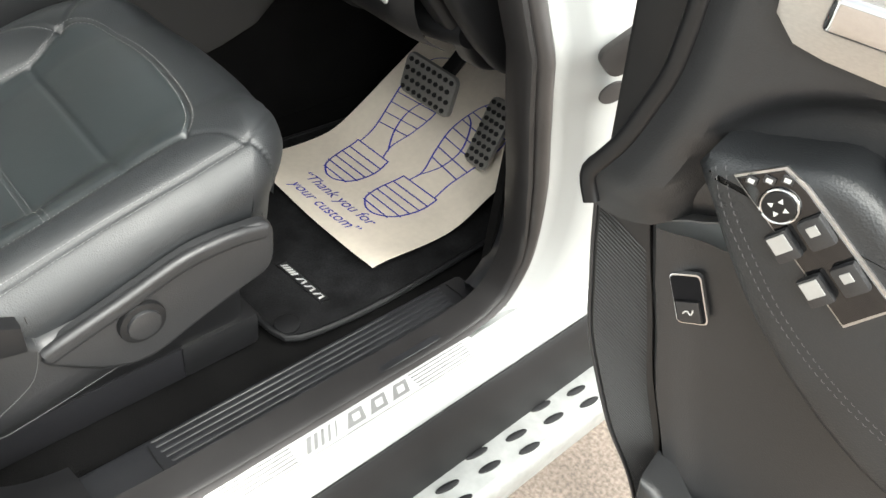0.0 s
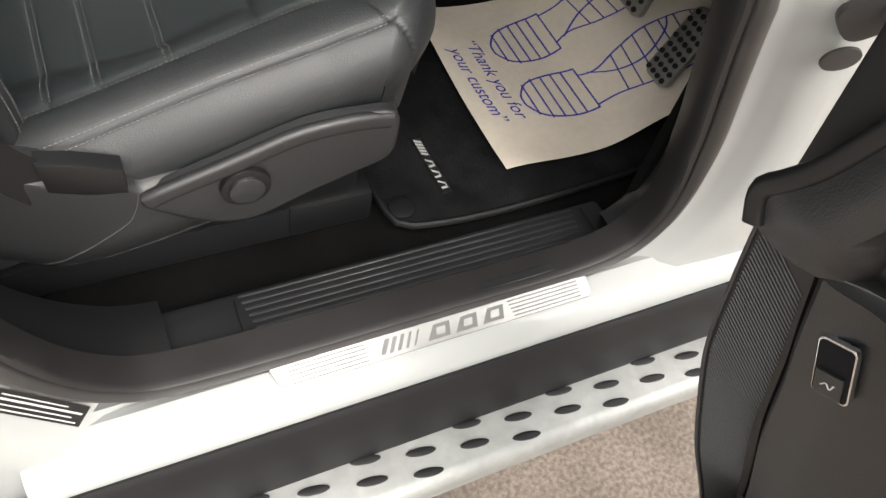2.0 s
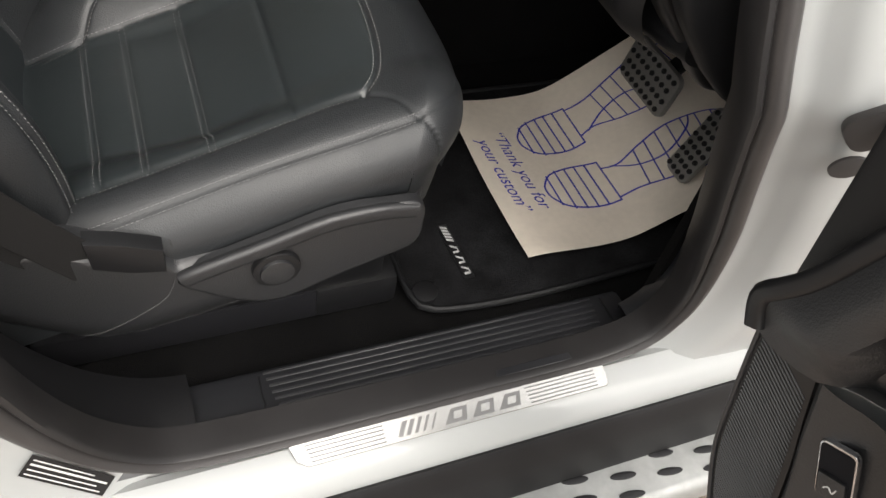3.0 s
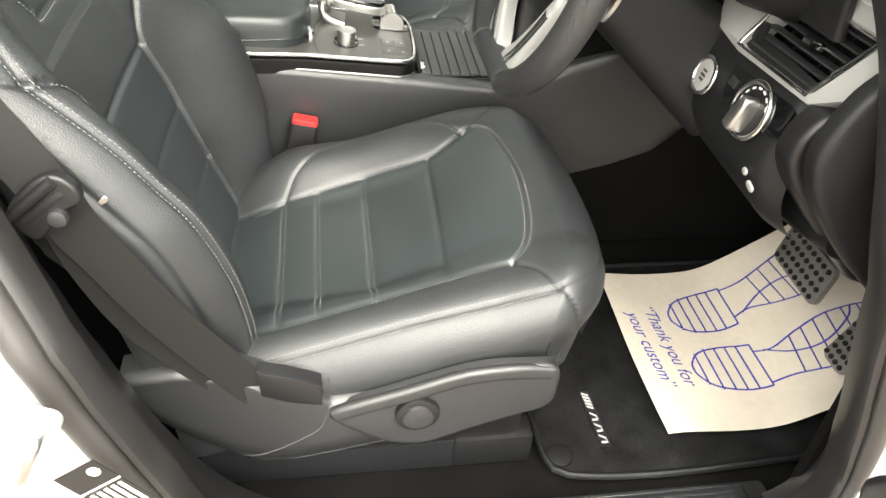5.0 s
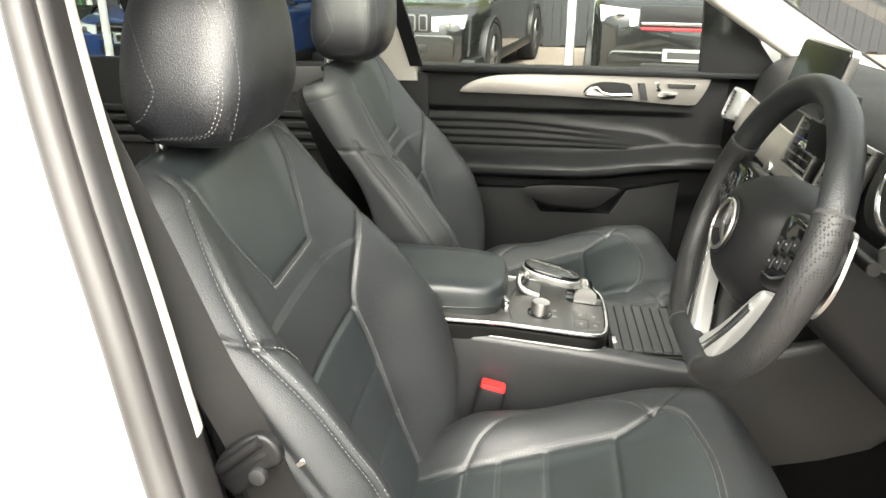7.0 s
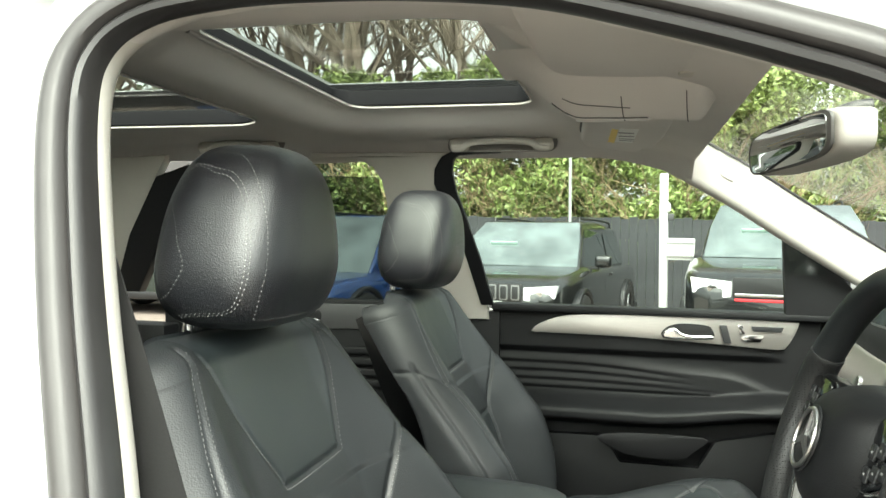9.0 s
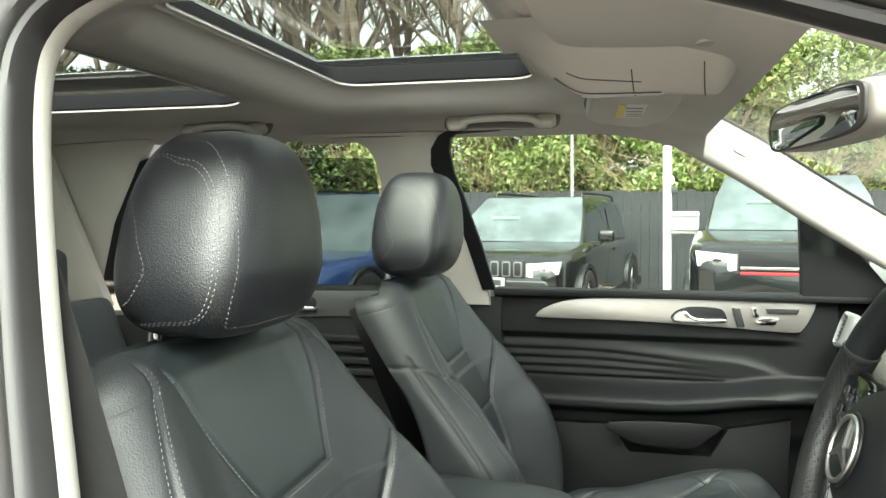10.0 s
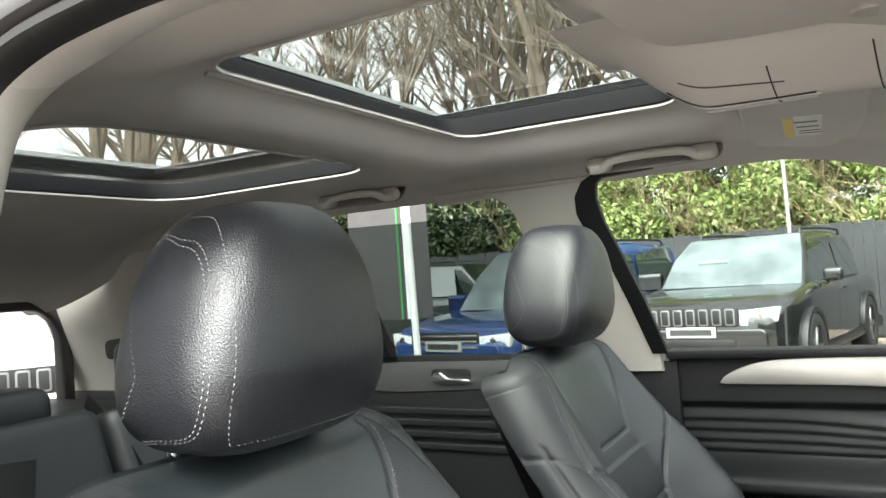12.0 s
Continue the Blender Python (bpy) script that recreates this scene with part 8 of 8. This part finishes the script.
def bare_tree(at, height, seed, depth=3, leaves=0):
    r_ = random.Random(seed)
    t = thing("tree", "tall bare winter tree with fine branches behind the fence", "tree", "bare trees", at=at)
    bm, tips = bmesh.new(), []
    base = Vector(at)
    tb = bmesh.new()
    for k in range(r_.randint(2, 3)):
        d = Vector((r_.uniform(-0.35, 0.35), r_.uniform(-0.3, 0.2), 1)).normalized()
        limb(bm, base + Vector((0, 0, height * 0.16)), d, height * 0.62, 0.13 * height / 9, depth, r_, tips)
    path = np.array([(base.x, base.y, base.z), (base.x + 0.04, base.y, height * 0.10), (base.x, base.y, height * 0.20)])
    part_of("trunk", sweep(curve_through(path, 10), circle(0.22 * height / 9, 10), up=(1, 0, 0)), BARK, t)
    part_of("branches", bm, BARK, t, "bare branching limbs")["kind"] = "stuff"
    if leaves:
        r = np.random.RandomState(seed)
        tip = np.array([tuple(q) for q in tips])
        me = leaf_mesh(tip[r.randint(len(tip), size=leaves)] + r.normal(0, 0.25, (leaves, 3)), 0.05, r)
        me.materials.append(LEAF)
        o = new("crown", me)
        o.parent = t
        o.matrix_parent_inverse = Matrix.Translation(-t.location)
        o["kind"] = "stuff"
    return t


for k, (x, y, h) in enumerate(((-3.2, 17.0, 10.5), (-6.5, 18.0, 12.0), (-10.5, 17.0, 11.5), (-14.5, 17.0, 12.5), (-1.0, 19.0, 12.0), (3.0, 18.0, 10.0), (-19.0, 12.0, 12.0), (-8.0, 21.0, 14.0), (6.5, 17.0, 10.0), (-22.0, 5.0, 11.0), (-13.0, 10.5, 10.0))):
    made = bare_tree((x, y, 0.0), h, 20 + k, 3, 900 if k % 2 else 0)
    turn = pose(x * 1.15 - 1.7, y + 2.6 + k % 3, 0, 0, 0, 77 + 41 * k)
    copy_thing(made, turn)



def hedge_leaves(lo, hi, count, size, seed):
    """Leaves on the shells of many overlapping clumps."""
    r = np.random.RandomState(seed)
    k = 420
    c = np.stack([r.uniform(lo[i], hi[i], k) for i in range(3)], 1)
    c[:, 2] = lo[2] + (hi[2] - lo[2]) * r.uniform(0, 1, k) ** 1.1
    rad = r.uniform(0.3, 0.8, k)
    w = r.randint(k, size=count)
    v = r.normal(size=(count, 3))
    v = v / np.linalg.norm(v, axis=1)[:, None] * (rad[w] * r.uniform(0.6, 1.05, count))[:, None] * np.array([1, 0.8, 0.8])
    p = c[w] + v
    p[:, 2] = np.maximum(p[:, 2], 0.1)
    return leaf_mesh(p, size, r)


for name, lo, hi, cnt, mt, sd in (("hedge", (-6.2, 14.0, 0.5), (10.8, 15.9, 4.5), 300000, LEAF, 3), ("hedge", (-16.5, 13.9, 0.4), (-5.4, 15.6, 4.4), 150000, LEAF_DARK, 5)):
    me = hedge_leaves(lo, hi, cnt, 0.068, sd)
    me.materials.append(mt)
    tagged(new(name, me), "dense evergreen hedge behind the fence" if sd == 3 else "dark glossy evergreen hedge behind the yard", "hedge", kind="stuff")
bm = bmesh.new()
tw = random.Random(9)
for k in range(220):
    limb(bm, Vector((tw.uniform(-6, 7), tw.uniform(13.7, 14.9), tw.uniform(0.6, 2.2))), Vector((tw.uniform(-1, 1), -0.2, tw.uniform(0.1, 1))).normalized(), tw.uniform(0.8, 1.9), 0.014, 1, tw, [])
tagged(link_mesh("hedge_twigs", bm, material("dry_twig", (0.30, 0.23, 0.13), 0.9, blotch=0.3)), "dry brown twigs in the hedge", "twigs", kind="stuff")

# lamp and flag posts
WHITE_METAL = material("white_painted_steel", (0.78, 0.79, 0.78), 0.4, blotch=0.08)
ALLOY_POST = material("galvanised_steel_post", (0.42, 0.44, 0.42), 0.5, 0.3, blotch=0.2)
post = thing("post", "white painted steel post with a clamp", "post", "posts", at=(0.61, 8.6, 0))
part_of("pole", sweep([(0.61, 8.6, 0), (0.585, 8.6, 2.15)], circle(0.048, 16), up=(1, 0, 0)), WHITE_METAL, post)
part_of("clamp", box((0.54, 8.53, 1.72), (0.66, 8.67, 1.82), 0.02), WHITE_METAL, post)
part_of("bracket", box((0.62, 8.57, 1.62), (0.70, 8.63, 1.70), 0.01), GREY_PLASTIC, post)
for x, y, h, r in ((-0.755, 13.0, 5.0, 0.028), (-3.72, 6.5, 3.4, 0.036)):
    p2 = thing("post", "slim pale grey steel post", "post", "posts", at=(x, y, 0))
    part_of("pole", sweep([(x, y, 0), (x - 0.05, y, h)], circle(r, 12), up=(1, 0, 0)), WHITE_METAL if y < 10 else ALLOY_POST, p2)
ban = thing("banner", "dark grey hanging banner with green edge", "banner", at=(-5.0, 8.2, 1.5))
part_of("cloth", box((-5.7, 8.2, 0.9), (-4.5, 8.215, 3.2), 0.004), material("grey_banner_cloth", (0.07, 0.065, 0.065), 0.8, blotch=0.15), ban)
part_of("edge_stripe", box((-4.95, 8.185, 0.9), (-4.92, 8.198, 3.2)), material("green_banner_print", (0.06, 0.24, 0.07), 0.7, blotch=0.1), ban)
part_of("white_stripe", box((-4.86, 8.185, 0.9), (-4.80, 8.198, 3.2)), WHITE_METAL, ban)

CAR_GLASS = material("car_window_glass", (0.02, 0.03, 0.03), 0.03, coat=1.0, spec=0.9, blotch=0.1)
# pale, blotched metal: the bright sky reflection is partly put into the glass colour
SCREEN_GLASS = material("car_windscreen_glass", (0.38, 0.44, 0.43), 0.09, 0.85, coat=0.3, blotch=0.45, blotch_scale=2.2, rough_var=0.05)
# opaque white lens: the bright reflection of the lamps is put into its colour
LAMP = material("headlamp_lens", (0.80, 0.82, 0.83), 0.15, 0.0, coat=1.0, blotch=0.2, blotch_scale=20)
TYRE = material("tyre_rubber", (0.018, 0.018, 0.018), 0.85, bump=0.4, grain_scale=80, blotch=0.2)
ALLOY = material("alloy_wheel", (0.35, 0.35, 0.36), 0.35, 0.9, blotch=0.1)


def car_paint(name, colour):
    return material(name, colour, 0.22, 0.15, coat=1.0, coat_rough=0.03, blotch=0.12, blotch_scale=4)


def parked_car(at, yaw, paint, label, tall=1.76, nose=1.04, slots=0, bars=3, accent=None, bed=False, mirror_paint=None, length=4.8):
    """A parked off-roader or estate: lofted body and cabin, glass, lamps, grille, mirrors and wheels."""
    c = thing("parked_car", label, "car", "parked cars", at=at)
    M = Matrix.Translation(at) @ pose(0, 0, 0, 0, 0, yaw)
    h = length / 2

    def ring(X, hw, z0, z1, r=0.13):
        return [(X, y, z) for y, z in rounded(hw * 2, z1 - z0, min(r, (z1 - z0) / 2.2, hw / 2), 4) + np.array([0, (z0 + z1) / 2])]
    body = [ring(h, 0.70, 0.42, nose - 0.20), ring(h - 0.05, 0.82, 0.34, nose - 0.12), ring(h - 0.20, 0.90, 0.30, nose - 0.055), ring(h - 0.45, 0.935, 0.28, nose - 0.01), ring(h - 0.8, 0.955, 0.28, nose + 0.035), ring(h - 1.25, 0.965, 0.28, nose + 0.075),
            ring(0.0, 0.97, 0.28, nose + 0.05), ring(-h + 0.5, 0.96, 0.28, nose + 0.05), ring(-h + 0.1, 0.92, 0.32, nose + 0.02), ring(-h, 0.82, 0.40, nose - 0.1)]
    part_of("body", moved(grid(np.array(body), close_v=True, caps=True), M), paint, c)
    part_of("lower_cladding", moved(box((-h + 0.05, -0.975, 0.26), (h - 0.08, 0.975, 0.42), 0.05), M), PLASTIC_HARD, c)
    zc, zr = nose + 0.05, tall
    x0, x1, x2, x3 = h - 1.20, h - 1.95, -h + (1.9 if bed else 0.55), -h + (1.75 if bed else 0.12)
    cab = [ring(x0, 0.84, zc - 0.06, zc, 0.03), ring((x0 + x1) / 2, 0.78, zc - 0.06, (zc + zr) / 2 + 0.05, 0.08), ring(x1, 0.70, zc - 0.06, zr, 0.10), ring((x1 + x2) / 2, 0.71, zc - 0.06, zr + 0.02, 0.10), ring(x2, 0.69, zc - 0.06, zr - 0.03, 0.10), ring(x3, 0.72, zc - 0.06, zc + 0.05, 0.05)]
    part_of("cabin", moved(grid(np.array(cab), close_v=True, caps=True), M), paint, c)
    # glass, a little proud of the cabin
    sx, sz = x1 - x0, zr - zc
    nrm = Vector((-sz, 0, sx)).normalized() * -0.012
    if nrm.x < 0:
        nrm = -nrm
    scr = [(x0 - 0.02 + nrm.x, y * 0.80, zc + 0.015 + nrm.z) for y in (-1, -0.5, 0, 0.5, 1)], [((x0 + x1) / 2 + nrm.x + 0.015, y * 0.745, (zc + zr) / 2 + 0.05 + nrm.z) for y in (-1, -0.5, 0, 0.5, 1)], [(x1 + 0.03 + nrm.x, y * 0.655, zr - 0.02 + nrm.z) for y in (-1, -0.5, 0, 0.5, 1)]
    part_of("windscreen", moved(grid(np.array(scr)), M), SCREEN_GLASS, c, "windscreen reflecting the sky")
    part_of("price_strip", moved(box((-0.18, -0.005, 0), (0.18, 0.005, 0.06)), M @ Matrix.Translation((x0 - 0.32, -0.25, zc + 0.28)) @ pose(0, 0, 0, 0, 0, 90) @ pose(0, 0, 0, 40, 0, 0)), material("pale_green_price_card", (0.45, 0.65, 0.55), 0.7, blotch=0.2), c, "pale price strip in the windscreen")
    for s in (-1, 1):
        def on_side(x, t):
            y = 0.80 - 0.115 * t
            return (x, s * (y + 0.012), zc + 0.02 + (zr - zc - 0.10) * t)
        mid = (x1 + x2) / 2 + 0.05
        for a, b, ta, tb in ((x0 - 0.28, mid + 0.04, x1 - 0.06, mid + 0.04), (mid - 0.04, x2 + 0.05, mid - 0.04, x2 + 0.12)):
            part_of("side_window", moved(grid(np.array([[on_side(a, 0), on_side(b, 0)], [on_side((a + ta) / 2, 0.5), on_side((b + tb) / 2, 0.5)], [on_side(ta, 1), on_side(tb, 1)]])), M), CAR_GLASS, c, "dark side window")
        mr = part_of("door_mirror", moved(box((x0 - 0.42, s * 0.96, zc + 0.02), (x0 - 0.26, s * 1.16, zc + 0.17), 0.045, 3), M), mirror_paint or paint, c, "door mirror")
        part("mirror_foot", moved(box((x0 - 0.37, s * 0.84, zc - 0.01), (x0 - 0.30, s * 1.0, zc + 0.03), 0.01), M), PLASTIC_HARD, mr)
        hl = [(s * 0.86, nose - 0.10), (s * 0.50, nose - 0.13), (s * 0.50, nose - 0.27), (s * 0.62, nose - 0.29), (s * 0.84, nose - 0.24)]
        hp = np.array(hl)
        glass_ = slab(hp, 0.09, 0.012)
        for q in glass_.verts:
            q.co.z -= (abs(q.co.x) - 0.5) * 0.20
        lamp = part_of("headlamp", moved(glass_, M @ axes((h - 0.075, 0, 0), (0, 1, 0), (0, 0, 1)) @ pose(0, 0, 0, 0, 0, 0)), LAMP, c, "clear headlamp")
        part("lamp_bulb", moved(disc(0.05, 0.075, 20, 0.01), M @ axes((h - 0.085, s * 0.66, nose - 0.19), (0, 1, 0), (0, 0, 1))), CHROME, lamp)
        part_of("fog_lamp", moved(disc(0.05, 0.03, 20, 0.008), M @ axes((h - 0.02, s * 0.66, 0.52), (0, 1, 0), (0, 0, 1))), LAMP, c)
        for wx in (h - 0.92, -h + 0.98):
            wm_ = M @ axes((wx, s * 0.80, 0.37), (1, 0, 0), (0, 0, 1)) @ (pose(0, 0, 0, 0, 180, 0) if s > 0 else Matrix())
            tp_ = np.array([(0.30 * math.cos(a), 0.30 * math.sin(a), 0.08) for a in np.linspace(0, 2 * math.pi, 36, endpoint=False)])
            wh = part_of("wheel", moved(sweep(tp_, rounded(0.15, 0.24, 0.04), closed=True), wm_), TYRE, c, "black tyre")
            part("rim", moved(disc(0.235, 0.03, 32, 0.01), wm_ @ Matrix.Translation((0, 0, 0.13))), PLASTIC_HARD, wh)
            for k in range(5):
                part("spoke", moved(box((0.03, -0.03, 0.15), (0.235, 0.03, 0.18), 0.01), wm_ @ pose(0, 0, 0, 0, 0, 72 * k)), ALLOY, wh)
            arch = np.array([(0.42 * math.cos(a), 0.42 * math.sin(a), 0.15) for a in np.linspace(-0.1, math.pi + 0.1, 24)])
            part_of("wheel_arch", moved(sweep(arch, rounded(0.06, 0.10, 0.02)), wm_), PLASTIC_HARD, c)
        part_of("door_handle", moved(box((-0.25, s * 0.965, nose - 0.06), (-0.05, s * 0.99, nose - 0.02), 0.008), M), paint, c)
    gm = M @ axes((h - 0.012, 0, nose - 0.19), (0, 1, 0), (0, 0, 1))
    part_of("grille", moved(slab(rounded(0.98, 0.20, 0.03), 0.02, 0.006), gm), PLASTIC_HARD, c, "dark radiator grille")
    for k in range(slots):
        yy = (k - (slots - 1) / 2) * 0.135
        part_of("grille_slot", moved(slab(rounded(0.10, 0.17, 0.02), 0.03, 0.006), gm @ Matrix.Translation((yy, 0, 0))), SATIN_DARK, c, "silver framed grille slot")
        part_of("slot_mesh", moved(slab(rounded(0.07, 0.14, 0.012), 0.032, 0.002), gm @ Matrix.Translation((yy, 0, 0))), PLASTIC_HARD, c)
    for k in range(0 if slots else bars):
        part_of("grille_bar", moved(box((-0.47, -0.07 + 0.06 * k, 0.015), (0.47, -0.045 + 0.06 * k, 0.035), 0.006), gm), CHROME, c, "chrome grille bar")
    if accent:
        part_of("accent_bar", moved(box((-0.47, -0.115, 0.015), (0.47, -0.09, 0.036), 0.006), gm), accent, c, "red accent bar")
    part_of("bumper", moved(slab(rounded(1.5, 0.24, 0.06), 0.06, 0.02, 3), M @ axes((h - 0.04, 0, 0.55), (0, 1, 0), (0, 0, 1))), paint, c)
    part_of("air_intake", moved(slab(rounded(0.9, 0.09, 0.03), 0.07, 0.006), M @ axes((h - 0.04, 0, 0.52), (0, 1, 0), (0, 0, 1))), PLASTIC_HARD, c)
    part_of("number_plate", moved(box((-0.26, -0.055, 0.06), (0.26, 0.055, 0.078), 0.003), M @ axes((h - 0.04, 0, 0.64), (0, 1, 0), (0, 0, 1))), ALLOY_POST, c, "pale grey plate with a dark bar")
    part_of("plate_bar", moved(box((-0.22, -0.03, 0.078), (0.22, 0.03, 0.080)), M @ axes((h - 0.04, 0, 0.64), (0, 1, 0), (0, 0, 1))), GREY_PLASTIC, c)
    for s in (-1, 1):
        part_of("roof_rail", moved(sweep(curve_through([(x1 - 0.15, s * 0.60, zr - 0.01), (x1 - 0.3, s * 0.60, zr + 0.05), (x2 + 0.3, s * 0.60, zr + 0.05), (x2 + 0.1, s * 0.60, zr - 0.03)], 20), circle(0.016, 8)), M), PLASTIC_HARD, c)
    return c


BLACK_PAINT = car_paint("black_car_paint", (0.012, 0.013, 0.013))
BLUE_PAINT = car_paint("blue_car_paint", (0.018, 0.05, 0.17))
GREEN_PAINT = car_paint("dark_green_car_paint", (0.012, 0.022, 0.018))
WHITE_PAINT = car_paint("white_gloss_car_paint", (0.72, 0.73, 0.72))
SILVER_PAINT = car_paint("silver_car_paint", (0.45, 0.46, 0.46))
RED_TRIM = material("red_grille_trim", (0.65, 0.03, 0.04), 0.4, blotch=0.1)
parked_car((-0.98, 10.5, 0), -100, BLACK_PAINT, "black off-roader with slotted grille parked in the yard", slots=7, tall=1.63, nose=0.98)
parked_car((1.97, 9.43, 0), -98, BLACK_PAINT, "black pickup with red grille bar and white mirrors", tall=1.82, nose=1.16, accent=RED_TRIM, bars=1, bed=True, mirror_paint=WHITE_PAINT, length=5.1)
parked_car((-3.30, 9.6, 0), -103, BLUE_PAINT, "blue off-roader with barred grille parked in the yard", tall=1.66, nose=0.88)
parked_car((-7.6, 12.1, 0), 180, GREEN_PAINT, "dark green off-roader parked beside the hedge", tall=1.62, nose=1.0)
parked_car((-7.2, 4.6, 0), -35, WHITE_PAINT, "white off-roader with slotted grille behind the car", slots=7)
parked_car((6.2, 7.5, 0), -100, SILVER_PAINT, "silver estate car parked in the row", tall=1.62, nose=0.98)
parked_car((9.2, 8.3, 0), -105, WHITE_PAINT, "white off-roader parked in the row")
